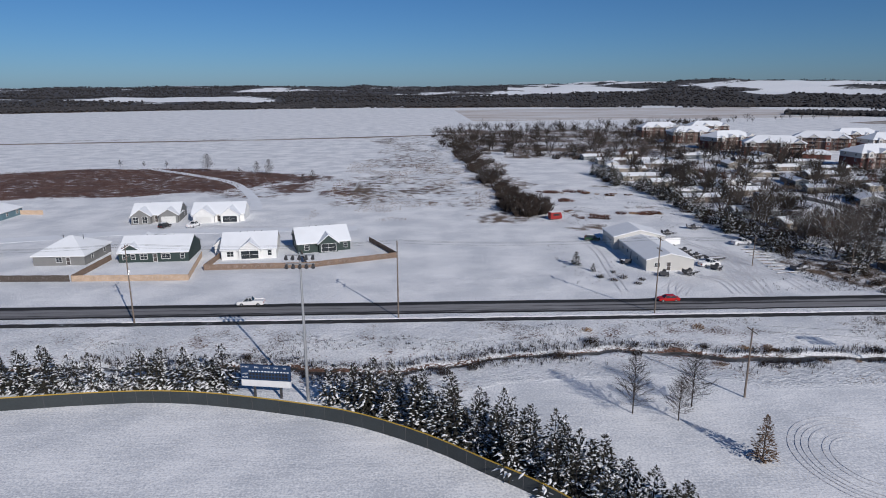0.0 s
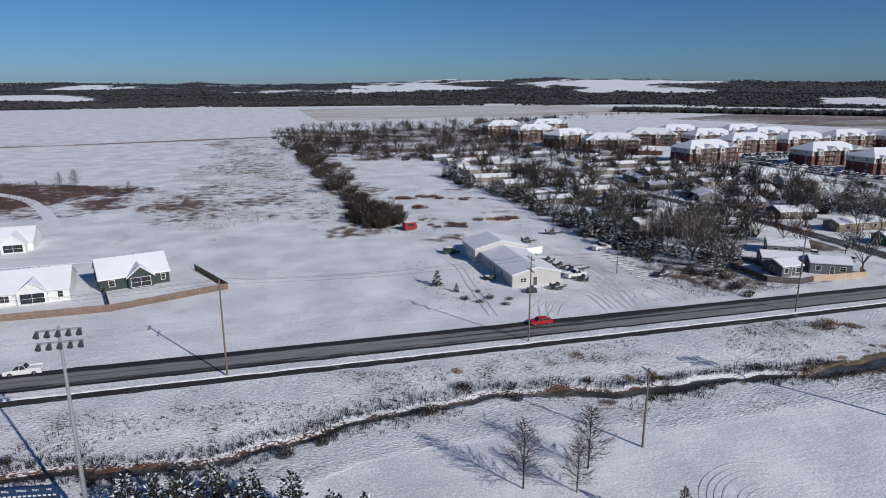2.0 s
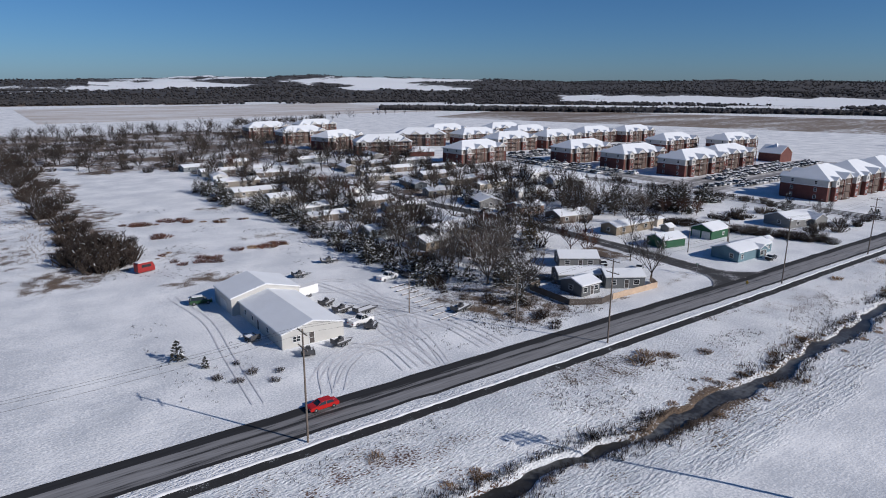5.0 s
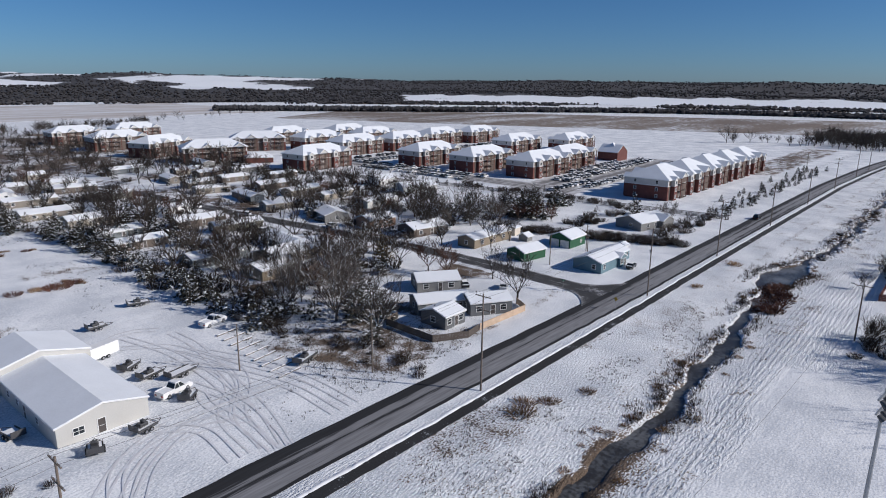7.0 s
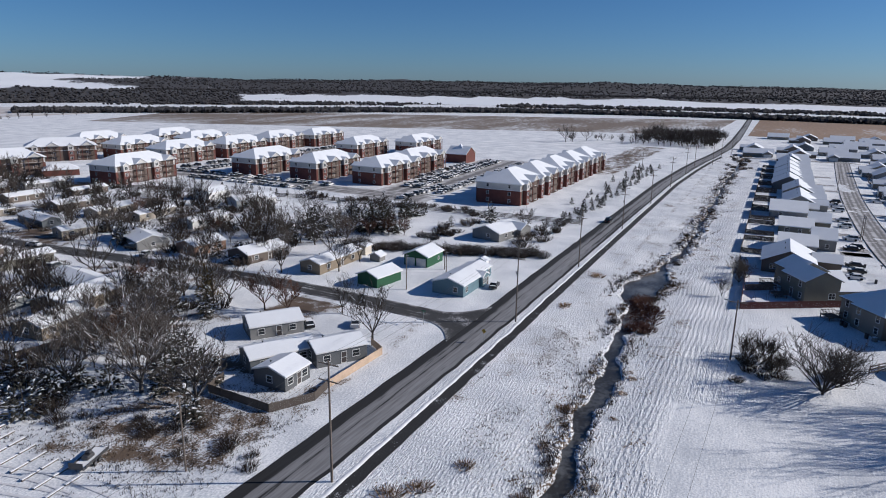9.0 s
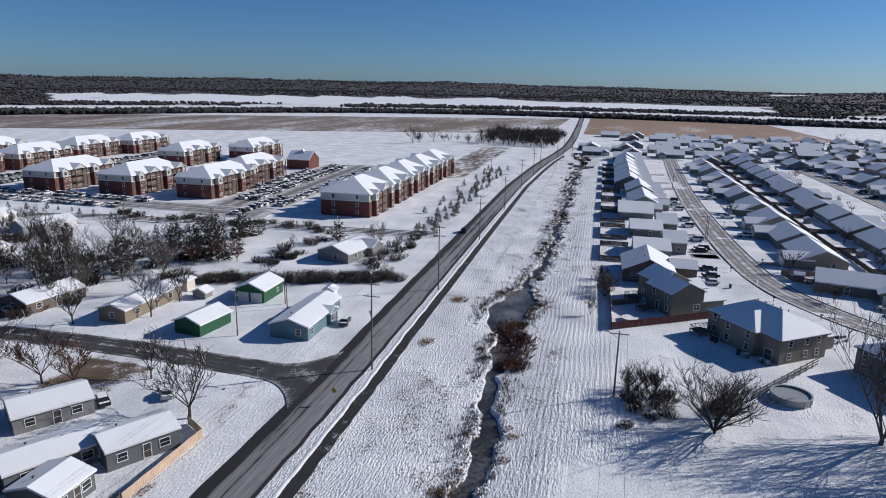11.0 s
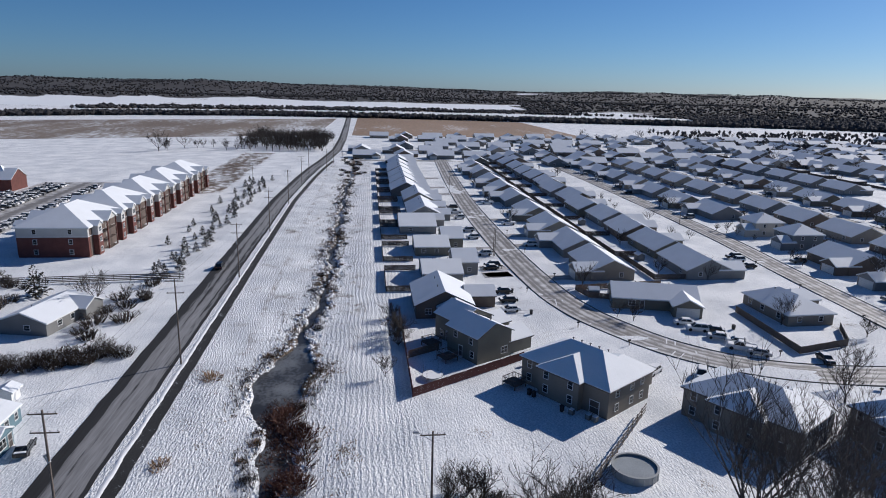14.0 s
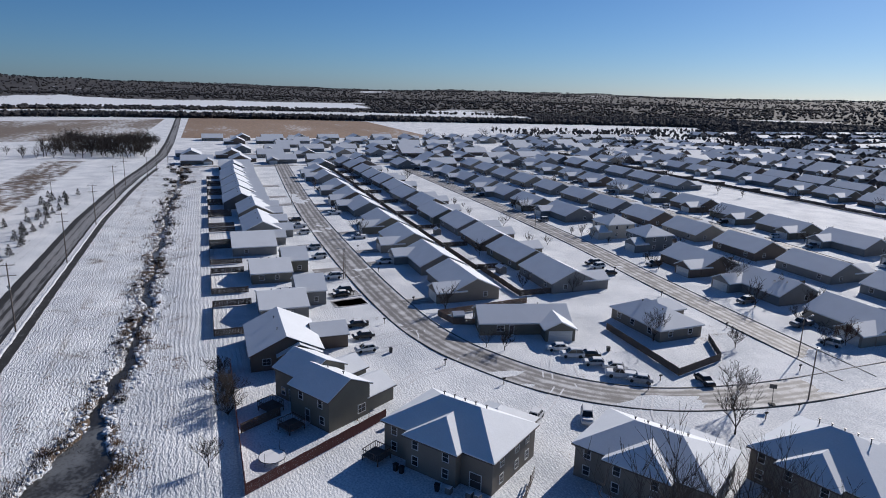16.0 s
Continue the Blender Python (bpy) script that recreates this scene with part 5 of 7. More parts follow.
board_fence([(-85.2, 156.2), (-56.6, 155.6), (-60.6, 179)], 1.6, M["fence_new"], "pale new board fence round a snowy yard")
board_fence([(-55, 177), (-55.6, 164.4), (-28.9, 165.3), (-5.6, 174.5), (-14.6, 194)], 1.6, M["fence_brown"], "brown board fence round a snowy yard")
board_fence([(-29, 165.4), (-33, 180)], 1.5, M["fence_brown"], "brown board fence between two yards")
board_fence([(-150, 247), (-141, 246)], 1.7, M["fence_new"], "orange-brown new board fence")

# ---- the white workshop ----
ws = house(pose(65, 172, 0), [(-6.2, 6.2, -15.0, 8.0, 2.9, 1.5, "y", 0), (-7.8, 7.2, 7.8, 19, 3.7, 1.9, "y", 0)], "whitemetal", "white sheet-metal workshop with snowy low gable roofs", wins=[(-3.4, -15.01, "s", 1.1, 1.4, 1.0), (-6.21, -8, "w", 1.2, 1, 1), (-6.21, 0, "w", 1.2, 1, 1), (-6.21, 4, "w", 1.2, 1, 1)], doors=[(-0.4, -15.01, "s", 1.0, 2.1), (-6.21, -3, "w", 1.0, 2.1)], garages=[(-7.81, 13, "w", 4.0)], category="workshop", name="workshop", vents=0, ov=0.25)
car("pickup", "white", at_ground(77, 160.8, 14), "white pickup truck with snow on its bonnet beside the workshop")
car("pickup", "white", at_ground(97, 183.5, 12), "white pickup truck parked with a trailer in the snow")
car("suv", "green", at_ground(54.2, 191.8, -10), "dark green off-roader under snow by the workshop")
car("pickup", "white", at_ground(-36.5, 135.8, 180), "white crew-cab pickup truck on the wet road", False)
car("sedan", "red", at_ground(55.4, 133.3, 180), "bright red car on the wet road", False)
car("suv", "black", at_ground(287.9, 132.3, 0), "dark car on the wet road", False)


def trailer(m, L, label, load=0):
    t = thing("trailer", m, label, "trailer", "trailers")
    bm = bmesh.new()
    box(bm, -L / 2, L / 2, -1.0, 1.0, 0.55, 0.68)
    part("deck", bm, M["balcony"], t)
    bm = bmesh.new()
    for y in (-1.02, 0.96):
        box(bm, -L / 2, L / 2, y, y + 0.06, 0.5, 0.9)
    box(bm, -L / 2 - 0.06, -L / 2, -1.0, 1.0, 0.6, 1.5)
    part("rail_frame", bm, M["darksteel"], t)
    bm = bmesh.new()
    for s in (-1, 1):
        tube(bm, (L / 2, s * 0.9, 0.55), (L / 2 + 1.4, 0, 0.5), 0.06, 0.06, 5)
    part("tongue", bm, M["darksteel"], t)
    bm = bmesh.new()
    box(bm, -L / 2 + 0.2, L / 2 - 0.2, -0.85, 0.85, 0.685, 0.8)
    bmesh.ops.bevel(bm, geom=list(bm.edges), offset=0.04, segments=1, affect="EDGES")
    part("snow", bm, M["treesnow"], t)
    if load:
        bm = bmesh.new()
        box(bm, -0.9, 0.5, -0.5, 0.5, 0.8, 1.35)
        box(bm, -0.3, 0.3, -0.4, 0.4, 1.35, 1.7)
        bmesh.ops.bevel(bm, geom=list(bm.edges), offset=0.1, segments=1, affect="EDGES")
        part("cargo", bm, M["darksteel"], t, "dark machine under snow")
    for x in (-0.5, 0.4):
        for s in (-1, 1):
            wheel(t, x, s * 1.1, 0.33, s)
    return t


for x, y, r, L, ld in ((77.3, 169.5, 15, 4, 1), (76.3, 175, 30, 3.5, 1), (61.8, 152.5, 70, 3, 1), (68.6, 153.2, 15, 3.2, 1), (103.5, 181.5, 10, 5, 0), (98.5, 155.5, 20, 5.2, 1), (92.2, 206, -15, 4.5, 1), (80.2, 198, 0, 3.6, 1), (56, 165, 100, 3, 0), (77.5, 157.5, 40, 3, 1), (81, 166.4, 12, 5.0, 0)):
    trailer(at_ground(x, y, r), L, "snow-covered utility trailer with equipment in the yard", ld)
t = thing("box_trailer", at_ground(75.2, 183.2, 14), "white enclosed cargo trailer in the snowy yard", "trailer")
bm = bmesh.new()
box(bm, -2.8, 2.8, -1.1, 1.1, 0.5, 2.6)
bmesh.ops.bevel(bm, geom=list(bm.edges), offset=0.1, segments=2, affect="EDGES")
part("body", bm, M["signwhite"], t)
for x in (-0.5, 0.5):
    for s in (-1, 1):
        wheel(t, x, s * 1.08, 0.36, s)
for i in range(9):
    x, y = 96.6 - i * 0.37, 177.4 - i * 3.0
    t = thing("wheel_stop", at_ground(x, y, 8), "long snow-capped timber wheel stop in the yard", "wheel stop", "wheel stops")
    for k in (0, 1):
        bm = bmesh.new()
        box(bm, -2.6 + 2.7 * k, -0.2 + 2.7 * k, -0.14, 0.14, -0.05, 0.2)
        part("timber", bm, M["fence_gray"], t)
        bm = bmesh.new()
        box(bm, -2.6 + 2.7 * k, -0.2 + 2.7 * k, -0.2, 0.12, 0.203, 0.3)
        part("snow", bm, M["treesnow"], t)
t = thing("red_van_body", at_ground(49.6, 224.6, 15), "red box-shaped van body standing beside bushes", "van body")
bm = bmesh.new()
prism(bm, [(-2.2, 0.35), (2.2, 0.35), (2.2, 1.4), (1.7, 2.6), (-2.1, 2.7), (-2.2, 2.5)], -1.1, 1.1, "y")
part("body", bm, M["sheet_red"], t)
bm = bmesh.new()
box(bm, -1.2, 1.2, -1.13, 1.13, 1.5, 2.2)
part("window", bm, M["glass"], t)
bm = bmesh.new()
box(bm, -2.0, 1.6, -1.0, 1.0, 2.7, 2.82)
part("snow", bm, M["treesnow"], t)

def tyre_tracks(name, pts, gauge=1.7, w=0.3, label="packed wheel tracks in the snow"):
    bm = bmesh.new()
    line = bend(pts, 10)
    lift = 0.045 + 0.004 * (int(name.split("_")[1]) % 20)
    for off in (-gauge / 2, gauge / 2):
        prev = None
        for i, p in enumerate(line):
            d = (line[min(i + 1, len(line) - 1)] - line[max(i - 1, 0)]).normalized()
            s = Vector((-d.y, d.x))
            row = []
            for e in (off - w / 2, off + w / 2):
                q = p + s * e
                row.append(bm.verts.new((q.x, q.y, land(q.x, q.y) + lift)))
            if prev:
                bm.faces.new((prev[0], row[0], row[1], prev[1]))
            prev = row
    return struct(name, bm, M["track"], label, "tracks")


for i, pts in enumerate(([(76, 137), (78, 148), (84, 156), (86, 164), (82, 172)], [(77.5, 137), (80, 147), (86, 155), (89, 164), (86, 178), (80, 184), (76, 186)], [(92, 137), (92, 150), (89, 163), (86, 178)], [(90, 137), (90.5, 149), (88, 160), (84, 170), (80, 173)], [(93.5, 137), (94, 148), (93, 160), (89, 172)], [(60, 137), (65, 144), (72, 149), (80, 151), (88, 150)], [(58, 137), (62, 146), (70, 151.5), (79, 153), (90, 151)], [(48, 140), (50, 160), (52, 180), (50, 200)], [(73, 137), (74, 147), (70, 152)])):
    tyre_tracks("tracks_%d" % (i + 1), pts)
for i, pts in enumerate(([(79.6, 134.7), (83.0, 145.2), (85.3, 156.2), (88.0, 169.4), (89.2, 177.4), (89.1, 185.2)], [(58.1, 142.2), (61.9, 146.4), (65.8, 149.1), (73.2, 150.2), (79.2, 146.6)], [(60.3, 139.8), (63.9, 144.1), (68.1, 147.1), (74.9, 147.6), (80.0, 145.1)], [(79.3, 135.1), (81.8, 148.0), (83.9, 163.4), (84.3, 175.8), (81.7, 189.5)], [(77.9, 135.4), (78.6, 141.3), (78.8, 146.8), (78.6, 153.2), (79.9, 158.5)], [(77.3, 189.4), (81.2, 191.3), (85.1, 191.0), (88.0, 188.5)], [(78.8, 135.1), (80.4, 140.6), (82.0, 151.0), (80.4, 161.6)])):
    tyre_tracks("tracks_%d" % (60 + i), pts, 1.6, 0.35)
for i, r in enumerate((6, 8.4, 10)):
    tyre_tracks("tracks_%d" % (20 + i), [(58.5 + r * math.cos(a), 70 + r * 1.1 * math.sin(a)) for a in (1.2, 1.7, 2.2, 2.7, 3.2, 3.7, 4.2)], 0.9, 0.2)
tyre_tracks("tracks_30", [(-30, 212), (-40, 216), (-60, 219), (-75, 222)])
strip("farm_track", bend([(-166, 396), (-122, 358), (-95, 330), (-81, 305), (-68, 272), (-62, 250)]), 2.2, 0.1, M["snow"], "snowed-over farm track over the mound", "track")

# ---- plants north of the road ----
plant("fir_tree", SMALLFIR[0], 42.1, 163, 1.25, "small dark fir standing in snow", "small firs")
plant("fir_tree", SMALLFIR[0], 45.2, 157.5, 0.7, "small dark fir standing in snow", "small firs")
for x, y, s in ((45.5, 152, 0.7), (48, 149, 0.6), (51, 151, 0.7), (53, 146, 0.5), (55, 149, 0.5), (50, 156, 0.5)):
    thicket("dry_shrub", BUSHES[2], x, y, s, "low dry shrub poking through snow", "dry shrubs")
for i in range(120):
    y = 232 + i * 2.6 + rng.uniform(-2, 2)
    x = 41 + 3 * math.sin(i * 0.33) + rng.uniform(-4.5, 4.5) - (y - 228) * 0.025
    if i < 16 or rng.random() < 0.85:
        thicket("brush_thicket", FARBUSH[i % 2], x, y, rng.uniform(0.9, 1.6) if i > 12 else 1.8, "leafless brown thicket along the field edge", "field-edge thickets")
for x, y, s in ((70, 284, 1), (77, 280, 0.9), (84, 273, 1), (90, 276, 0.8), (63, 283, 0.9), (57, 285, 0.9), (60, 262, 0.9), (80, 232, 1.0), (85, 234, 1), (89, 232, 0.9), (66, 226, 0.8), (62, 228, 0.7), (58, 238, 0.6)):
    for k in range(4):
        thicket("tall_weeds", (REEDS + TUFTS)[rng.randrange(4)], x + rng.uniform(-4, 4), y + rng.uniform(-2.5, 2.5), s * rng.uniform(0.8, 1.3), "tall brown weeds above the snow", "tall weeds", "weeds")
for i in range(96):
    y = 137 + i * 2.2 + rng.uniform(-1.5, 1.5)
    x = 104.5 + rng.uniform(-4.5, 4.5) - (6 if y > 300 else 0) + (4 if y < 160 else 0)
    if y > 172 and rng.random() < 0.75:
        plant("cedar_tree", FARCEDAR[rng.randrange(3)], x, y, rng.uniform(0.55, 0.95), "dark snow-dusted cedar in the yard-edge row", "yard-edge cedars")
    else:
        thicket("brush_thicket", BUSHES[rng.randrange(3)], x, y, rng.uniform(0.4, 0.8) if y < 172 else rng.uniform(0.8, 1.4), "bare brown brush along the yard edge", "yard-edge brush")
for x, y, k, s in ((115, 166.5, 0, 1.2), (116, 155, 1, 1.18), (110, 177, 0, 1.05), (122, 172, 1, 1.05), (127, 180, 0, 1.0), (119, 186, 1, 0.95), (134, 188, 0, 0.95)):
    plant("bare_tree", PALE[k], x, y, s, "large pale leafless tree with snowy limbs", "large bare trees")
for x, y, s in ((112, 153, 0.75), (118, 163, 1.0), (120, 166.5, 0.95), (108, 177, 0.85), (122, 160, 0.9), (126, 168, 0.9), (113, 171, 0.8), (130, 176, 0.9)):
    plant("cedar_tree", FARCEDAR[1], x, y, s, "dark snow-dusted cedar among bare trees", "yard-edge cedars")
plant("bare_tree", BARE[1], 150.6, 145.8, 1.15, "leafless tree on the corner lot", "bare trees")
plant("bare_tree", RUSTTREE[0], 154.8, 170.2, 1.05, "rusty brown tree keeping dry leaves", "rusty trees")
plant("bare_tree", RUSTTREE[1], 154.0, 176, 0.95, "rusty brown tree keeping dry leaves", "rusty trees")
def side_street(y):
    return float(np.interp(y, [176, 203, 236, 262, 300, 380], [170.5, 170, 167, 164, 161, 156]))


FARSPOTS = []
for i in range(360):
    x, y = rng.uniform(108, 245), rng.uniform(176, 440)
    if abs(x - side_street(y)) < 10 or (x > 172 and y < 205) or (x > 215 and y < 260):
        continue
    r = rng.random()
    if r < 0.58 and y > 270:
        FARSPOTS.append((x, y, rng.uniform(0.7, 1.2)))
    elif r < 0.58:
        plant("bare_tree", BARE[rng.randrange(5)] if y < 225 else FARTREE[rng.randrange(3)], x, y, rng.uniform(0.85, 1.3), "leafless tree between small houses", "bare trees")
    elif r < 0.72:
        plant("bare_tree", RUSTTREE[rng.randrange(2)], x, y, rng.uniform(0.5, 0.95), "rusty brown tree keeping dry leaves", "rusty trees")
    else:
        plant("cedar_tree", FARCEDAR[rng.randrange(3)], x, y, rng.uniform(0.45, 0.9), "dark snow-dusted cedar between small houses", "garden cedars")
for i in range(54):
    plant("bare_tree", BARE[i % 5] if i % 3 else FARTREE[i % 2], rng.uniform(110, 158) if i % 3 == 0 else rng.uniform(174, 246), rng.uniform(200, 300), rng.uniform(0.8, 1.15), "dense leafless tree between small houses", "bare trees")
for x, y, s in ((228, 190, 0.9), (224, 195, 0.85), (231, 186, 0.8), (219, 200, 0.9)):
    plant("bare_tree", RUSTTREE[0], x, y, s, "rusty brown tree keeping dry leaves", "rusty trees")
for i in range(230):
    x, y = rng.uniform(110, 250), rng.uniform(176, 430) if i < 110 else rng.uniform(180, 300)
    if abs(x - side_street(y)) > 8 and not (x > 172 and y < 200):
        thicket("garden_bush", FARBUSH[i % 2], x, y, rng.uniform(0.6, 1.2), "bare brown bush between small houses", "garden bushes")
for i in range(60):
    x, y = rng.uniform(15, 110), rng.uniform(380, 640)
    if abs(x - 38) < 14 or x > 85 or y > 540:
        thicket("brush_thicket", FARBUSH[i % 2], x, y, rng.uniform(0.8, 1.6), "bare brown brush by the far wood", "field-edge thickets")
for x, y, s in ((-118, 372, 1.2), (-88, 362, 0.8), (-80, 356, 1.0), (-52, 327, 0.7), (-56, 322, 0.6), (-150, 396, 0.5), (-165, 400, 0.45), (-180, 402, 0.5), (-99, 366, 0.4)):
    plant("young_tree", THIN[rng.randrange(2)], x, y, s, "leafless tree on the grassy mound", "mound trees")


def weeds(name, spots, label, slot="brush", hmax=0.7):
    """Single dry stems standing out of the snow."""
    vs, fs, mi = [], [], []
    for x, y in spots:
        z = land(x, y)
        for _ in range(3):
            p = Vector((x + rng.uniform(-0.25, 0.25), y + rng.uniform(-0.25, 0.25), z - 0.05))
            hh = rng.uniform(0.3, 1.0) * hmax
            limb(vs, fs, mi, p, p + Vector((rng.uniform(-0.5, 0.5) * hh, rng.uniform(-0.5, 0.5) * hh, hh)), 0.035, 0.015, 0)
    return tagged(new(name, arrays(name, vs, fs, [M[slot]], mi)), label, "weeds", "", "stuff")


spots = []
for i in range(5600):
    x = rng.uniform(-60, 230)
    c = along(CREEK, x) + rng.choice((-1, 1)) * (creek_half(x) + 0.8 + abs(rng.gauss(0, 1.7)))
    if noise.noise(Vector((x * 0.05, c * 0.15, 3))) > -0.12:
        spots.append((x, c))
weeds("creek_weeds", spots, "dry brown weed stems along the creek banks", "brush", 0.95)
spots = []
for i in range(5200):
    x, y = rng.uniform(-60, 190), rng.uniform(106, 121)
    if noise.noise(Vector((x * 0.06, y * 0.12, 6))) > 0.16:
        spots.append((x, y))
for i in range(3000):
    x, y = rng.uniform(38, 112), rng.uniform(139, 310)
    if noise.noise(Vector((x * 0.06, y * 0.06, 16))) > 0.16 and not (54 < x < 100 and 152 < y < 206):
        spots.append((x, y))
for i in range(2600):
    x, y = rng.uniform(96, 124), rng.uniform(138, 178)
    spots.append((x, y))
weeds("verge_weeds", spots, "dry weed stems standing out of thin snow", "brush", 0.42)
spots = []
for i in range(9000):
    x, y = rng.uniform(-40, 42), rng.uniform(226, 420)
    if noise.noise(Vector((x * 0.04, y * 0.04, 26))) > 0.05:
        spots.append((x, y))
weeds("pasture_weeds", spots, "dead tan grass stems standing out of the snow", "grass", 0.6)
spots = []
for i in range(4500):
    a, r = rng.uniform(0, 6.2832), math.sqrt(rng.random())
    spots.append((-165 + 100 * r * math.cos(a), 335 + 54 * r * math.sin(a)))
weeds("mound_grass", spots, "tall red-brown grass on the mound", "reed", 1.1)

for i in range(16):
    thicket("brush_thicket", FARBUSH[i % 2], 43 + rng.uniform(-7, 6), 240 + rng.uniform(-10, 12), rng.uniform(1.5, 2.2), "tall leafless brown thicket beside the red van body", "field-edge thickets")
for i in range(26):
    y = 300 + i * 13 + rng.uniform(-5, 5)
    plant("bare_tree", BARE[rng.randrange(5)], 36 + rng.uniform(-8, 8), y, rng.uniform(0.6, 1.0), "leafless tree along the field edge", "bare trees")
for i in range(26):
    thicket("brush_thicket", FARBUSH[i % 2], rng.uniform(470, 575), rng.uniform(92, 108), rng.uniform(0.5, 0.9), "low brown brush at the creek's far reach", "creek brush")
spots = []
for i in range(3000):
    x = rng.uniform(225, 470)
    spots.append((x, along(CREEK, x) + rng.gauss(0, 2.6)))
weeds("creek_reach_weeds", [p for p in spots if noise.noise(Vector((p[0] * 0.06, p[1] * 0.15, 3))) > -0.15], "dry brown weeds filling the creek's far reach", "brush", 1.0)
# ---- small houses north of the road ----
def small(x, y, w, d, rz, wall, label, h=2.6, axis="x", rise=None, thin=None):
    return house(at_ground(x, y, rz), [(-w / 2, w / 2, -d / 2, d / 2, h, rise or (d if axis == "x" else w) * 0.16, axis, 0)], wall, label,
                 wins=[(-w * 0.3, -d / 2 - 0.005, "s", 0.95, 1.2, 1.1), (w * 0.28, -d / 2 - 0.005, "s", 0.95, 1.3, 1.1), (-w / 2 - 0.005, 0, "w", 1.0, 1.1, 1.1), (w / 2 + 0.005, 0.8, "e", 1.0, 1.0, 1.1)],
                 doors=[(0.3, -d / 2 - 0.005, "s", 0.95, 2.0)], vents=1, ov=0.3, group="small houses", thin=thin)


for x, y, k, s in ((214, 197, 0, 0.75), (206, 203, 1, 0.75), (222, 206, 0, 0.7), (196, 206, 1, 0.7)):
    plant("bare_tree", PALE[k], x, y, s, "large leafless garden tree with pale limbs", "large bare trees")
for x, y, s in ((186, 179.5, 0.9), (196.5, 180, 0.85), (178, 192, 0.9), (199, 192, 0.8), (160.5, 160, 0.8)):
    plant("bare_tree", BARE[3], x, y, s, "leafless tree between small houses", "bare trees")
plant("leafy_tree", GOLD[0], 153.5, 193, 1.0, "olive-gold leafy tree by the side street", "")
small(129, 149.5, 6.2, 6.6, 0, "darkgray", "small dark gray house with a snowy roof behind a fence")
small(141.2, 147.6, 9.5, 6.6, -32, "darkgray", "dark gray house with white windows and a snowy roof", 2.8)
small(135, 155.5, 12, 6.5, -30, "slate", "low gray house under snow")
small(146, 166.5, 10.5, 7.5, -35, "gray", "low house with a snow-covered flat roof")
board_fence([(130.6, 141.1), (146.2, 140.7), (149, 145)], 1.5, M["fence_new"], "pale plank fence beside the road")
board_fence([(124.4, 158.2), (120.0, 157), (119.6, 144), (126, 140.4), (130.4, 141.2)], 1.5, M["fence_gray"], "dark gray plank fence round a small snowy yard")
board_fence([(112, 196), (124, 193), (138, 201)], 1.7, M["fence_brown"], "brown board fence behind small houses")
house(at_ground(193, 145.8), [(-10, 2.5, -4.1, 4.1, 2.8, 1.35, "x", 0), (2.3, 10, -2.6, 4.0, 2.6, 1.05, "x", 0), (-0.6, 3.2, -4.9, 0, 2.6, 0.9, "y", 0)], "blue", "pale blue house with snowy gable roof and entry wing", wins=[(-8.2, -4.105, "s", 0.95, 1.0, 1.2), (-10.005, -2, "w", 1, 1.0, 1.2), (0.4, -4.905, "s", 0.9, 1.6, 1.3), (6, -2.605, "s", 1, 1.1, 1.1), (8.6, -2.605, "s", 1, 0.8, 1.1)], doors=[(2.3, -4.905, "s", 0.95, 2.0)], vents=1, ov=0.3, group="small houses")
house(at_ground(205.4, 164.6), [(-4.6, 4.6, -3.6, 3.6, 3.0, 1.5, "x", 0)], "kelly", "green garage with white doors and snowy roof", garages=[(-4.61, -1.7, "w", 2.6), (-4.61, 1.7, "w", 2.6)], wins=[(2, -3.61, "s", 1, 0.8, 0.8)], vents=0, category="garage", name="garage")
house(at_ground(184, 165.5, -8), [(-4.6, 4.6, -3.2, 3.2, 2.6, 1.2, "x", 0)], "kelly", "small bright green house with snowy roof", wins=[(4.61, -1, "e", 1, 0.7, 1.2), (4.61, 1.2, "e", 1, 0.7, 1.2)], vents=0)
small(190.5, 185, 19, 6.4, 0, "yellow", "long tan house with a snowy roof", 2.7)
house(at_ground(204.8, 184.2), [(-1.6, 1.6, -1.6, 1.6, 2.6, 0.3, "x", 0)], "cream", "cream garden shed under snow", vents=0, category="shed", name="shed")
house(at_ground(201, 177), [(-1.5, 1.5, -1.6, 1.6, 1.6, 0.8, "x", 0)], "gray", "small round-roofed shed under snow", vents=0, category="shed", name="shed")
house(at_ground(210, 148.6), [(-1.3, 1.3, -1.2, 1.2, 1.9, 0.6, "x", 0)], "white", "small white shed beside the blue house", vents=0, category="shed", name="shed")
small(183.8, 227, 11, 8, -5, "orange", "house with an orange-tan end wall and snowy roof", 2.8)
small(187, 208, 14, 9, -10, "brown", "low brown house with a snowy roof")
small(182, 251, 22, 9, 70, "gray", "long low house with a snow-covered roof")
small(250, 292, 12, 9, 0, "white", "white house with a snowy gable roof", 3.0)
small(247, 267, 17, 9, -20, "white", "white house with a snowy gable roof", 2.8)
house(at_ground(246.5, 158.6, -12), [(-8, 8, -5.2, 5.2, 2.7, 1.9, "x", 0), (2, 8, -7, 0, 2.7, 1.5, "y", 0)], "gray", "pale gray ranch house under snow behind a hedge", wins=[(-8.005, -1, "w", 1, 1.2, 1.1), (-4, -5.205, "s", 1, 1.3, 1.1), (0, -5.205, "s", 1, 1.1, 1.1)], vents=1, ov=0.4, group="small houses")
small(139, 214, 20, 10, 8, "yellow", "tan house with a snowy roof between bare trees", 2.8)
small(125.5, 205, 12, 8, 8, "yellow", "small tan house with a snowy roof", 2.6)
walls = ["gray", "white", "tan", "beige", "brown", "slate", "olive", "brown", "darkgray"]
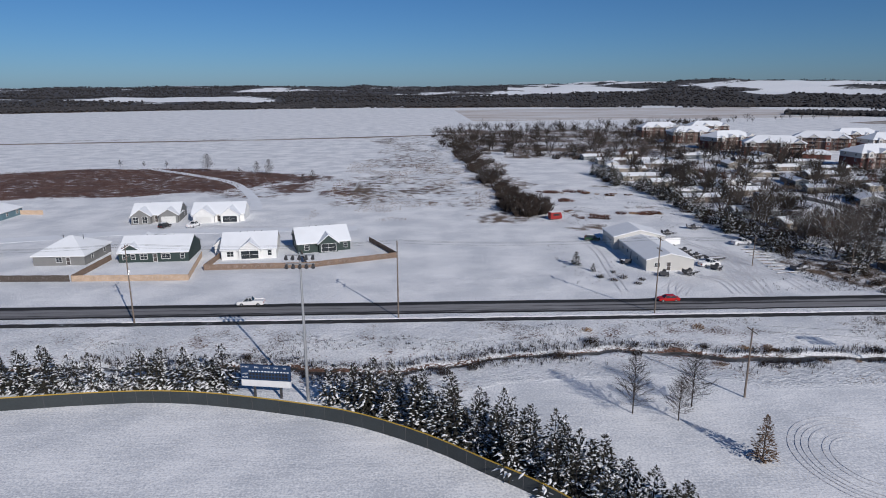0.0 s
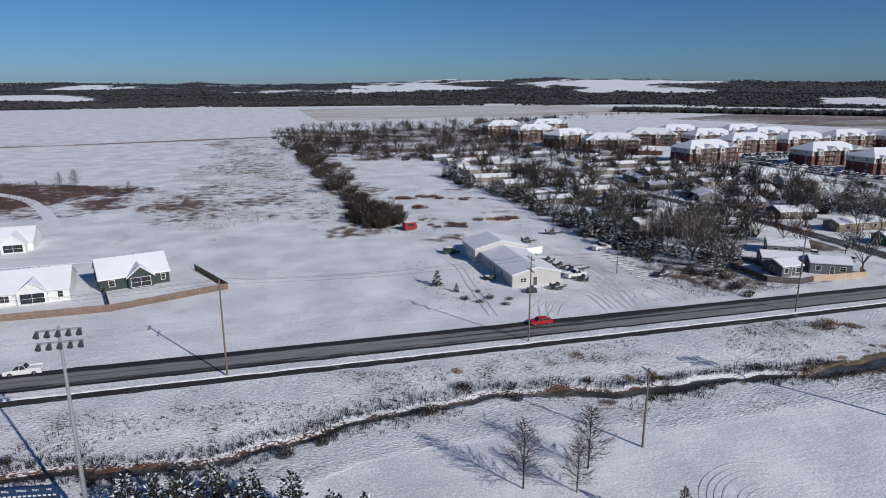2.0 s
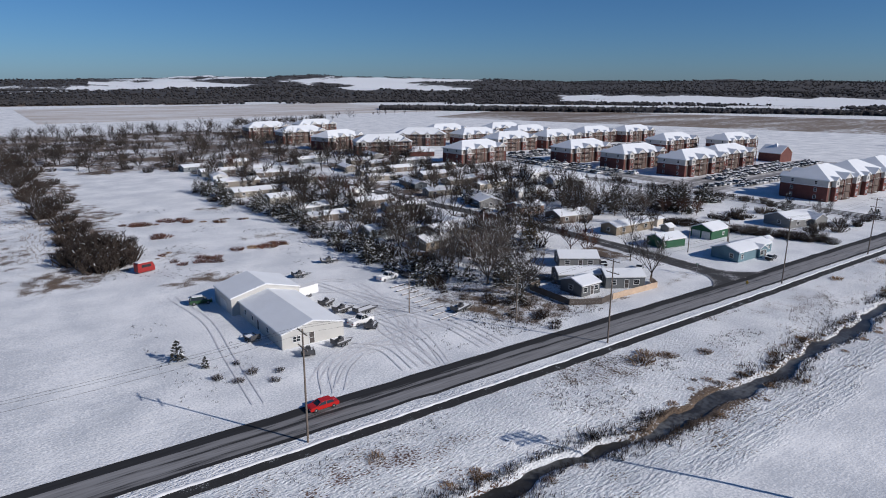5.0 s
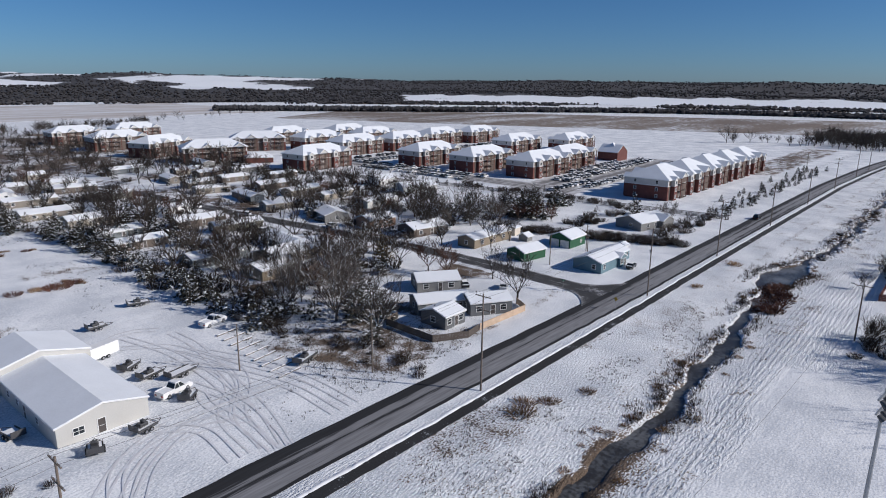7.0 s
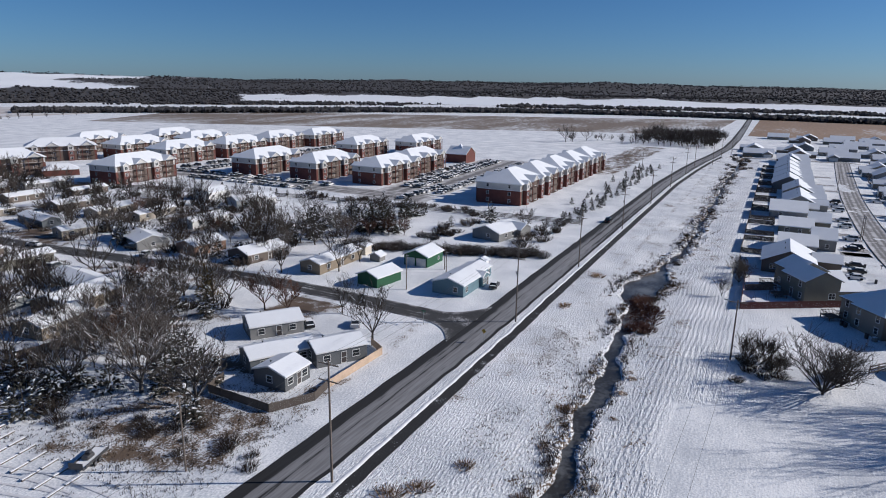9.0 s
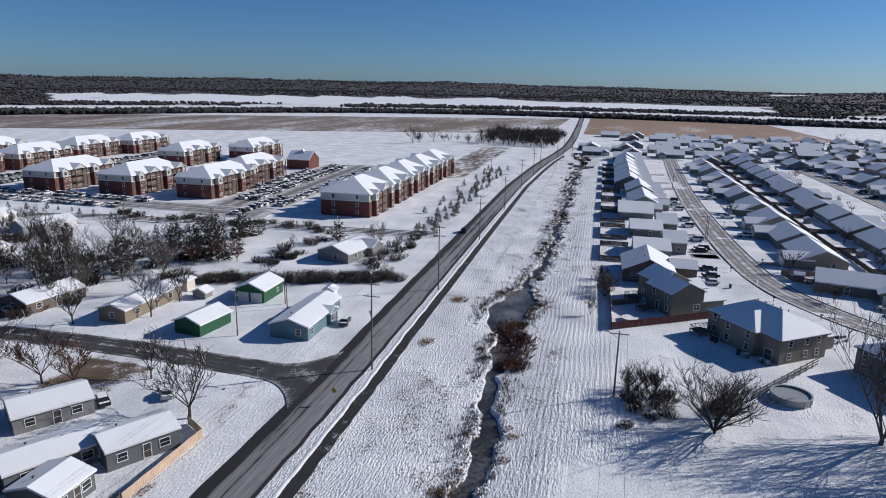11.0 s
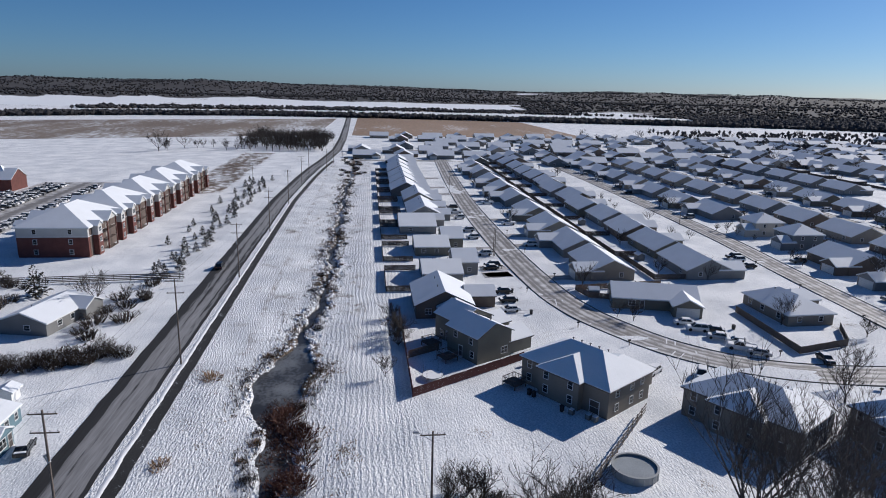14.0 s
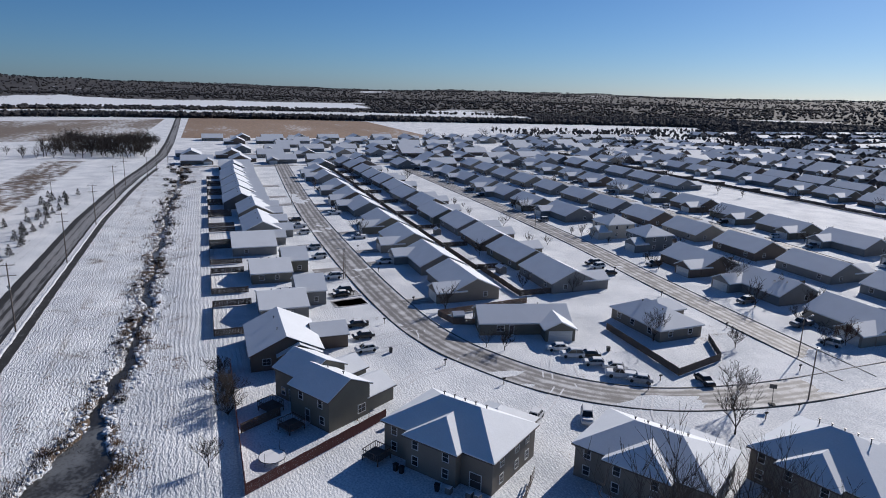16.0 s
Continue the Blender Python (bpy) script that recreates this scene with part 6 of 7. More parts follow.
for j in range(9):
    for i, x0 in enumerate((120, 145, 185, 208, 232)):
        y = 228 + j * 24 + rng.uniform(-5, 5)
        x = x0 + rng.uniform(-4, 4) - j * 0.6
        if (x0 == 185 and y < 262) or (x0 > 200 and y < 250) or (x0 == 232 and y < 310) or rng.random() < 0.12:
            continue
        small(x, y, rng.uniform(14, 20), rng.uniform(5, 7.5), rng.choice((0, 8, -8, 82)), rng.choice(walls), "low mobile home with a snow-covered roof", 2.5)
# hedge and garden evergreens before the apartments
for i in range(46):
    u = i / 45
    thicket("hedge_bush", BUSHES[rng.randrange(2)], 209 + 18 * u + rng.uniform(-2, 2), 192 - 54 * u + rng.uniform(-2, 2), rng.uniform(0.8, 1.2), "dense bare hedge bush in snow", "hedge bushes")
for x, y, s in ((228, 197, 1.1), (231, 192, 1.1), (235, 195, 1.0), (238, 190, 0.9), (233, 200, 1.0), (263.5, 169.4, 1.0), (250.8, 178.5, 0.6), (212, 208, 1.1), (216, 212, 1.0), (208, 215, 0.9)):
    plant("cedar_tree", FARCEDAR[rng.randrange(3)], x, y, s, "broad dark cedar dusted with snow", "garden cedars")
for i in range(34):
    plant("cedar_tree", FARCEDAR[i % 3], rng.uniform(220, 268), rng.uniform(196, 222), rng.uniform(0.45, 0.95), "dark snow-dusted cedar in the garden belt", "garden cedars")
for i in range(26):
    thicket("hedge_bush", FARBUSH[i % 2], rng.uniform(226, 272), rng.uniform(140, 150) + rng.choice((0, 0, 30)), rng.uniform(0.6, 1.1), "dense bare hedge bush in snow", "hedge bushes")
for i in range(30):
    thicket("hedge_bush", FARBUSH[i % 2], 276 + rng.uniform(-3, 6) - 0.0, rng.uniform(180, 262), rng.uniform(0.5, 0.9), "bare bush by the rail fence", "hedge bushes")
for x, y, s in ((240, 199, 1.0), (256, 153, 0.85), (258.6, 147.2, 0.6), (260, 143.8, 0.55), (221, 171, 0.5), (222, 215, 1.0), (227.5, 140.5, 0.6)):
    plant("bare_tree", BARE[rng.randrange(5)], x, y, s, "leafless garden tree in snow", "bare trees")

# ---- apartments ----
rail_fence([(229, 412), (268, 257), (272, 200), (277, 139)], 1.8, M["fence_gray"], "long dark rail fence before the apartments", 4, 4.0)
AL = "red brick apartment block with pale top storey and snowy roof"
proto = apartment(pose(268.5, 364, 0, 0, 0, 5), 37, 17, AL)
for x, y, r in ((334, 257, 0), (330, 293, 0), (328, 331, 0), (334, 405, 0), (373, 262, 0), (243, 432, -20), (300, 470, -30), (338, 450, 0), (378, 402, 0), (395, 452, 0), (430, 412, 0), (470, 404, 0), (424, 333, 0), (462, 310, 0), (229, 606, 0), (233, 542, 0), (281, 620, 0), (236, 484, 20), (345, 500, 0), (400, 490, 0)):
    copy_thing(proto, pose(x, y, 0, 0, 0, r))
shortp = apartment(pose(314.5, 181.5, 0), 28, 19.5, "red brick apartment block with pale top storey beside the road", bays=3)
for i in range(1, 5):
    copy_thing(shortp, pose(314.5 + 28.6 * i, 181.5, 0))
house(pose(428, 260, 0, 0, 0, 0), [(-7, 7, -7, 7, 5.5, 4.2, "y", 0), (-2, 2, -2, 2, 8.5, 2.4, "x", 0.9)], "brick", "brick clubhouse with steep snowy gable and turret", vents=0, category="clubhouse", name="clubhouse")
house(pose(259, 408, 0, 0, 0, -30), [(-8, 8, -5, 5, 3.2, 2.4, "x", 0.9)], "brick", "low brick pavilion with a snowy hip roof", vents=0, category="pavilion", name="pavilion")
strip("car_park_1", [(285, 226), (450, 236)], 17, 0.06, M["street"], "slushy apartment car park", "car park")
strip("car_park_2", [(296, 215), (297, 430)], 8, 0.07, M["street"], "slushy apartment drive", "car park")
strip("car_park_3", [(300, 370), (480, 372)], 9, 0.065, M["street"], "slushy apartment car park", "car park")

protos = [car(k, c, pose(290 + i * 4, 222, 0.06, 0, 0, 90), f"{c} {k} with snow on it in the car park", far=True) for i, (k, c) in enumerate((("sedan", "white"), ("suv", "black"), ("sedan", "silver"), ("suv", "gray"), ("suv", "white"), ("pickup", "white"), ("sedan", "black"), ("suv", "silver"), ("sedan", "gray"), ("pickup", "gray")))]


FARCARS = []


def park(x, y, r, k=None):
    if x > 400 or y > 355:
        FARCARS.append((protos[rng.randrange(10)], at_ground(x, y, r, 0.05)))
        return None
    return copy_thing(protos[rng.randrange(10) if k is None else k], at_ground(x, y, r, 0.05))


for row, (y0, x0, x1) in enumerate(((214, 310, 440), (231, 320, 440), (237, 320, 440), (246, 350, 415))):
    x = x0
    while x < x1:
        if rng.random() < 0.82:
            park(x, y0 + (x - x0) * 0.06, 86 + rng.choice((0, 180)))
        x += 3.1
for x0, y0, y1 in ((289, 270, 350), (303, 270, 400), (304, 405, 425)):
    y = y0
    while y < y1:
        if rng.random() < 0.75:
            park(x0, y, rng.choice((0, 180)) + 4)
        y += 3.2
x = 310
while x < 470:
    for y in (364, 380):
        if rng.random() < 0.7:
            park(x, y, 90)
    x += 3.2
for x, y, r, k in ((163, 273.5, 100, 2), (151.5, 245, 10, 3), (172, 236, 20, 8), (171.5, 219, 15, 5), (180, 210, 100, 0), (151, 161.6, 50, 6), (156, 153.4, 30, 2), (194, 138.4, 10, 6), (175, 246, 95, 1), (176, 280, 95, 2), (158, 300, 95, 4), (160, 262, 95, 0)):
    park(x, y, r, k)
# little evergreens on the berm by the road
for i in range(60):
    x = 279 + i * 3.1
    y = 142 + 6 * math.sin(i * 1.7) ** 2 + rng.uniform(0, 10) * (i % 3 == 0)
    plant("fir_tree", SMALLFIR[0], x, y, rng.uniform(0.75, 1.3), "little dark evergreen on the snowy berm", "berm evergreens")
for i in range(26):
    plant("fir_tree", SMALLFIR[0], 270 + rng.uniform(-2, 8), 190 + i * 7 + rng.uniform(-2, 2), rng.uniform(0.5, 0.9), "little dark evergreen by the car park fence", "berm evergreens")

# ---- creek plants ----
for i in range(60):
    x = -40 + i * 10.3 + rng.uniform(-4, 4)
    if 95 < x < 180 and rng.random() < 0.5:
        continue
    y = along(CREEK, x) + rng.choice((-1, 1)) * (creek_half(x) + rng.uniform(1.5, 3.5))
    thicket("dry_shrub", (BUSHES + TUFTS)[rng.randrange(5)], x, y, rng.uniform(0.3, 0.6), "dry shrub on the creek bank", "bank shrubs")
for i in range(44):
    x = 181 + rng.uniform(0, 25)
    y = along(CREEK, x) - 1.6 + rng.uniform(-2.4, 2.4)
    thicket("reed_clump", REEDS[i % 2], x, y, rng.uniform(0.8, 1.2), "red-brown reeds in the creek", "reed clumps", "reeds")
for i in range(44):
    x = rng.choice((118, 140, 150, 62, 118, 160, 200, 228)) + rng.gauss(0, 6)
    y = along(CREEK, x) + rng.choice((-1, 1)) * (creek_half(x) + 1 + abs(rng.gauss(0, 1.5)))
    thicket("grass_tuft", TUFTS[i % 2], x, y, rng.uniform(0.4, 0.8), "tuft of dead grass above the snow", "grass tufts", "grass")
for x, y, s in ((33, 117, 0.5), (55, 117, 0.6), (108, 116, 1.0), (111, 117.5, 1.0), (114, 115, 0.8), (121, 112, 0.7), (189, 119, 0.8), (216, 118.5, 0.9)):
    thicket("dry_shrub", TUFTS[1], x, y, s * 1.4, "dry weeds by the road verge", "verge weeds", "weeds")

# ---- the housing estate south of the creek ----
def hip2(x, y, rz, w, d, wall, label, pitch=0.262):
    """A two-storey four-family house with a hip roof and a projecting middle bay under its own hip."""
    h, q = 4.95, w * 0.23
    wins = [(k * w, -d / 2 - (1.305 if abs(k) < 0.22 else 0.005), "s", z, 0.9, 1.3) for k in (-0.4, -0.14, 0.14) for z in (0.8, 3.25)]
    wins += [(w / 2 + 0.005, k * d, "e", z, 0.9, 1.2) for k in (-0.3, 0.05, 0.3) for z in (0.8, 3.25)]
    wins += [(-w / 2 - 0.005, k * d, "w", z, 0.9, 1.2) for k in (-0.25, 0.25) for z in (0.8, 3.25)]
    return house(at_ground(x, y, rz), [(-w / 2, w / 2, -d / 2, d / 2, h, d * pitch, "x", 0.95), (-q, q, -d / 2 - 1.3, 2, h, q * 2.05 * pitch, "y", 0.9), (-w * 0.1, w * 0.36, d / 2 - 3, d / 2 + 5.5, 2.8, w * 0.12, "y", 0.9)],
                 wall, label, wins=wins, doors=[(w * 0.36, -d / 2 - 0.005, "s", 1.7, 2.1)], garages=[(w * 0.13, d / 2 + 5.51, "n", 4.9)], vents=5, trim="darktrim", split=True)


hip2(207.4, 53.9, 215.5, 18, 12, "tan", "tan two-storey house with a snowy hip roof and back yard")
hip2(193.4, 30.8, 213, 18, 12, "tan", "tan two-storey house behind bare trees", 0.22)
hip2(184.0, 9.0, 197, 16, 14, "tan", "tan two-storey house on the bend of the street")
house(pose(218.7, 70.7, 0, 0, 0, -59), [(0, 8.6, 0, 9.2, 5.2, 2.1, "y", 0), (2.3, 10.9, 8.4, 16.2, 5.2, 2.1, "y", 0), (8.4, 14.6, 0.4, 6.6, 2.7, 1.5, "x", 0), (10.7, 16.6, 9, 15.2, 2.7, 1.5, "x", 0)], "olive", "olive two-storey house with snowy roofs and small decks",
      wins=[(6.8, -0.005, "s", 0.9, 1.5, 1.3), (-0.005, 2, "w", 3.5, 0.9, 1.2), (-0.005, 6.6, "w", 3.5, 0.9, 1.2), (-0.005, 1.6, "w", 0.9, 0.9, 1.2), (2.295, 10.5, "w", 3.5, 0.9, 1.2), (2.295, 14, "w", 0.9, 0.9, 1.2)], doors=[(-0.005, 5.0, "w", 1.0, 2.1), (2.295, 12, "w", 1.0, 2.1)], garages=[(14.61, 3.5, "e", 4.6), (16.61, 12.1, "e", 4.6)], vents=2, trim="darktrim", split=True)
house(pose(252.6, 74.0, 0), [(-8.4, 8.4, -6.6, 6.4, 3.1, 3.1, "x", 0), (-9.6, -8.2, -6.2, 1.5, 2.9, 1.9, "x", 0), (-1.2, 5.4, -13, -6, 2.8, 1.6, "y", 0)], "brown", "brown house with a wide snowy gable roof", wins=[(-8.405, 3.6, "w", 1.1, 1.4, 1.2), (-9.605, -1.5, "w", 1.1, 0.9, 1.2), (-9.605, -4.2, "w", 1.1, 0.9, 1.2), (-4, 6.405, "n", 1.0, 1.2, 1.2), (3, 6.405, "n", 1.0, 1.2, 1.2)], garages=[(2.1, -13.01, "s", 4.8)], vents=2, trim="darktrim", split=True)
board_fence([(248, 84), (206.4, 83.6), (220.4, 61.3)], 1.7, M["fence_red"], "dark red stained board fence round a back yard")
board_fence([(226.4, 77.2), (222.6, 83.4)], 1.6, M["fence_brown"], "brown board fence between two yards")
rail_fence([(180.0, 61.3), (198.6, 46.3)], 1.7, M["fence_gray"], "leaning dark wooden rail fence by the pool", 3, 2.4)
for x, y, r in ((221.6, 76.0, 31), (228.6, 78.4, 31), (209.6, 65.6, 35)):
    t = thing("deck", at_ground(x, y, r), "small dark wooden deck with railing", "deck", "decks")
    bm = bmesh.new()
    box(bm, -1.5, 1.5, -1.5, 1.5, 0.7, 0.85)
    part("platform", bm, M["balcony"], t)
    bm = bmesh.new()
    for s in (-1, 1):
        box(bm, -1.5, 1.5, s * 1.45 - 0.04, s * 1.45 + 0.04, 1.7, 1.8)
        box(bm, s * 1.45 - 0.04, s * 1.45 + 0.04, -1.5, 1.5, 1.7, 1.8)
        for k in range(9):
            box(bm, -1.45 + k * 0.36, -1.40 + k * 0.36, s * 1.45 - 0.025, s * 1.45 + 0.025, 0.85, 1.7)
            box(bm, s * 1.45 - 0.025, s * 1.45 + 0.025, -1.45 + k * 0.36, -1.40 + k * 0.36, 0.85, 1.7)
    part("railing", bm, M["balcony"], t)
    for sx in (-1.4, 1.4):
        for sy in (-1.4, 1.4):
            bm = bmesh.new()
            box(bm, sx - 0.07, sx + 0.07, sy - 0.07, sy + 0.07, -0.3, 0.7)
            part("leg", bm, M["balcony"], t)
t = thing("above_ground_pool", at_ground(182.2, 55.0), "round above-ground pool, frozen, in a snowy yard", "pool")
bm = bmesh.new()
n = 28
ring = [[bm.verts.new((r * math.cos(6.2832 * i / n), r * math.sin(6.2832 * i / n), z)) for i in range(n)] for r, z in ((3.1, -0.2), (3.1, 1.25), (3.22, 1.25), (3.22, 1.32), (2.92, 1.32), (2.92, 1.2), (3.0, 1.2), (3.0, 0.9))]
for a, b in zip(ring, ring[1:]):
    for i in range(n):
        bm.faces.new((a[i], a[(i + 1) % n], b[(i + 1) % n], b[i]))
part("wall", bm, M["poolwall"], t)
bm = bmesh.new()
bm.faces.new([bm.verts.new((2.99 * math.cos(6.2832 * i / n), 2.99 * math.sin(6.2832 * i / n), 1.0)) for i in range(n)])
part("ice", bm, M["poolice"], t, "gray ice under thin snow")
for i in range(14):
    bm = bmesh.new()
    a = 6.2832 * i / 14
    tube(bm, (3.16 * math.cos(a), 3.16 * math.sin(a), -0.2), (3.16 * math.cos(a), 3.16 * math.sin(a), 1.25), 0.07, 0.07, 5)
    part("upright", bm, M["steel"], t)
t = thing("trampoline", at_ground(213.6, 79.6, 30), "round trampoline frame filled with snow", "trampoline")
bm = bmesh.new()
for i in range(16):
    a, b = 6.2832 * i / 16, 6.2832 * (i + 1) / 16
    tube(bm, (1.9 * math.cos(a), 1.9 * math.sin(a), 0.7), (1.9 * math.cos(b), 1.9 * math.sin(b), 0.7), 0.05, 0.05, 5)
part("rim", bm, M["darksteel"], t)
bm = bmesh.new()
tubes = [bm.verts.new((1.85 * math.cos(6.2832 * i / 16), 1.85 * math.sin(6.2832 * i / 16), 0.72)) for i in range(16)]
bm.faces.new(tubes)
part("snow", bm, M["treesnow"], t)
bm = bmesh.new()
for i in range(4):
    a = 1.57 * i + 0.4
    tube(bm, (1.9 * math.cos(a), 1.9 * math.sin(a), -0.2), (1.9 * math.cos(a), 1.9 * math.sin(a), 2.2), 0.03, 0.03, 5)
part("net_frame", bm, M["darksteel"], t)

# row along the creek
def duplex(x, y, wall, label):
    return house(at_ground(x, y), [(-5, 9.5, -6, 4.6, 2.8, 2.0, "y", 0), (3.2, 14.5, -11.4, -4.6, 3.7, 2.5, "y", 0)], wall, label, wins=[(-5.005, 2, "w", 1, 1.2, 1.2), (-5.005, -2, "w", 1, 0.9, 1.1), (-2, 4.605, "n", 1, 1.2, 1.2), (3, 4.605, "n", 1, 1.2, 1.2), (3.195, -9, "w", 1, 0.9, 1.1)], garages=[(9, -11.41, "s", 4.9)], group="creek-side houses", vents=3, split=True)


def twin(x0, x1, ridge, half, wall, label):
    """A long two-family house, its ridge along the street and a garage wing towards it."""
    w = x1 - x0
    return house(at_ground((x0 + x1) / 2, ridge), [(-w / 2, w / 2, -half, half, 2.9, half * 0.5, "x", 0), (-w / 2 + 1, -w / 2 + 7.4, -half - 4, -half + 2.5, 2.7, 1.6, "y", 0), (w / 2 - 7.4, w / 2 - 1, -half - 4, -half + 2.5, 2.7, 1.6, "y", 0)], wall, label,
                 wins=[(k * w, half + 0.005, "n", 1, 1.2, 1.2) for k in (-0.36, -0.12, 0.12, 0.36)] + [(-w / 2 - 0.005, 2, "w", 1, 0.9, 1.1), (-w / 2 - 0.005, -2, "w", 1, 0.9, 1.1)], garages=[(-w / 2 + 4.2, -half - 4.01, "s", 4.8), (w / 2 - 4.2, -half - 4.01, "s", 4.8)], group="creek-side houses", vents=2)


duplex(275.6, 72, "gray", "gray house with a shaded snowy roof backing on the creek")
duplex(305.0, 72, "olive", "olive house with a snowy roof backing on the creek")
tract_house(at_ground(340, 73.5), 19, 13, "gray", "wide gray house with a snowy gable roof backing on the creek", 0.0, 1, "creek-side houses", axis="y", far=True)
for i, (x0, x1, ridge, half) in enumerate(((353, 378, 69.2, 6.2), (385.5, 408, 69.2, 6.2), (412, 432, 73, 7.2), (436, 455, 72.6, 7.2), (458, 478, 72.5, 7.2), (482, 500, 72.5, 7.2), (504, 522, 72, 7), (527, 545, 71, 7))):
    wl = ("gray", "tan", "darkgray", "slate")[i % 4]
    twin(x0, x1, ridge, half, wl, wl.replace("dark", "dark ") + " two-family house with steep snowy gables by the creek")
yard = board_fence([(-9.5, 8.2), (-9.5, 17), (9.5, 17), (9.5, 8.2)], 1.6, M["fence_gray"], "gray board fence round a back yard", group="yard fences")
yard.matrix_world = at_ground(-11.5 + 276, 8.2 + 69.5)
for x in (305, 334, 360, 388, 415, 442, 472, 499):
    copy_thing(yard, at_ground(x - 11.5, 77.8))

cw = ["tan", "gray", "beige", "olive", "slate", "brown"]
row2 = [tract_house(at_ground(x, 24.3, 180), 20 - i % 3 * 0.7, 12.4 + i % 3 * 0.5, cw[i], f"{cw[i]} one-storey house with a snowy roof on the street", 0.0, (1, -1, 1, 1, -1, 1)[i], "estate houses", far=True) for i, x in enumerate((281.5, 306, 333, 362, 394, 421))]
tract_house(at_ground(252.0, 21.8, 256), 20, 10, "olive", "olive house with a snowy roof on the bend of the street", 0.0, 1, "estate houses")
for i, x in enumerate((450, 486, 514)):
    copy_thing(row2[i], at_ground(x, 24.3, 180))
for i in range(13):
    copy_thing(row2[(i * 2 + 1) % 6], at_ground(281 + 23.2 * i + rng.uniform(-0.7, 0.7), -3.8 + rng.uniform(-1.8, 1.8), rng.uniform(-2, 2)))
tract_house(at_ground(243.4, -8, 3), 16.5, 11.5, "tan", "tan one-storey house with a snowy hip roof on the corner", 0.85, 1, "estate houses")
board_fence([(245, 3.8), (219.8, 4.6), (223.4, -8.6), (233, -14)], 1.6, M["fence_gray"], "gray board fence round a snowy corner yard", group="yard fences")
yard2 = board_fence([(0, 0), (0, 9), (26, 9)], 1.6, M["fence_gray"], "gray board fence behind the houses", group="yard fences")
yard2.matrix_world = at_ground(272, 3)
for x in (298, 327, 356, 385, 414, 443):
    copy_thing(yard2, at_ground(x, 4 + rng.uniform(-0.5, 0.5)))

for x, y in ((232, -71), (259, -71), (286, -71), (313, -71), (340, -71), (367, -71), (268, -146), (295, -146), (322, -146)):
    copy_thing(yard2, at_ground(x, y + rng.uniform(-0.5, 0.5)))
for i in range(40):
    plant("bare_tree", FARTREE[rng.randrange(3)], rng.uniform(235, 520), rng.choice((36, 9, -2, -21, -43, -66, -95, -120)) + rng.uniform(-3, 3), rng.uniform(0.35, 0.7), "small leafless tree in a snowy yard", "estate trees")


FAR_ROWS = []


def estate_row(x0, x1, y, face, step, skip=0.0, tilt=0.0):
    x, i = x0, 0
    while x < x1:
        if y == -55 and x in (310, 337):
            x += step
            continue
        if rng.random() >= skip and y < -200:
            FAR_ROWS.append((row2[rng.randrange(6)], at_ground(x, y + rng.uniform(-2, 2), face)))
        elif rng.random() >= skip:
            copy_thing(row2[rng.randrange(6)], at_ground(x, y + rng.uniform(-1.2, 1.2) + tilt * (x - x0), face))
            if rng.random() < 0.7:
                park(x + rng.choice((-5, 5)), y + (13 if face == 180 else -13) + tilt * (x - x0), 90)
            if rng.random() < 0.25:
                plant("bare_tree", FARTREE[rng.randrange(3)], x + rng.uniform(-10, 10), y + rng.choice((-12, 12)), rng.uniform(0.4, 0.75), "leafless street tree by the houses", "estate trees")
        x += step
        i += 1


def two_storey(x, y, wall, label):
    """A two-storey family house, street front to the north, with a low garage wing."""
    house(at_ground(x, y), [(-5.2, 5.2, -5.5, 5.5, 5.3, 2.7, "x", 0.9), (-5.4, 0.6, 4.5, 9.4, 2.8, 1.6, "y", 0)], wall, label,
          wins=[(2.8, 5.505, "n", z, 1.4, 1.3) for z in (0.9, 3.5)] + [(-2.4, 5.505, "n", 3.6, 1.2, 1.2)] + [(-5.205, k, "w", z, 0.9, 1.2) for k in (-2.5, 2) for z in (0.9, 3.5)], garages=[(-2.4, 9.41, "n", 4.8)], group="estate houses", vents=1, split=True)


two_storey(309, -56, "slate", "dark slate two-storey house with a blue-shaded snowy roof")
two_storey(329, -55, "cream", "cream two-storey house with a snowy roof")
estate_row(229, 560, -55, 180, 27)
estate_row(240, 560, -86, 0, 27)
estate_row(262, 560, -128, 180, 27)
for k, y in enumerate((-165, -230, -262, -318, -350, -400, -432, -490)):
    estate_row((430, 300, 290, 280, 275, 300, 300, 330)[k], 620, y, 180 * (k % 2), 26, 0.06)


def joined(name, meshes_at, label, cat):
    """Many far things that nobody counts, as one mesh; meshes_at: (object, pose)."""
    vs, fs, mi, mats = [], [], [], []
    for ob, m in meshes_at:
        for o in (ob, *ob.children_recursive):
            if o.type != "MESH":
                continue
            local = Matrix() if o is ob else (ob.matrix_world.inverted() @ world_of(o))
            k = len(vs)
            mm = m @ local
            vs += [mm @ v.co for v in o.data.vertices]
            slots = []
            for s in o.data.materials:
                if s not in mats:
                    mats.append(s)
                slots.append(mats.index(s))
            for p in o.data.polygons:
                fs.append([k + q for q in p.vertices])
                mi.append(slots[p.material_index])
    o = new(name, arrays(name, vs, fs, mats, mi))
    return tagged(o, label, cat, "", "stuff")


def world_of(o):
    m = o.matrix_basis.copy()
    while o.parent:
        m = o.parent.matrix_basis @ o.matrix_parent_inverse @ m if o.parent else m
        o = o.parent
    return m


FAR_HOUSES = []


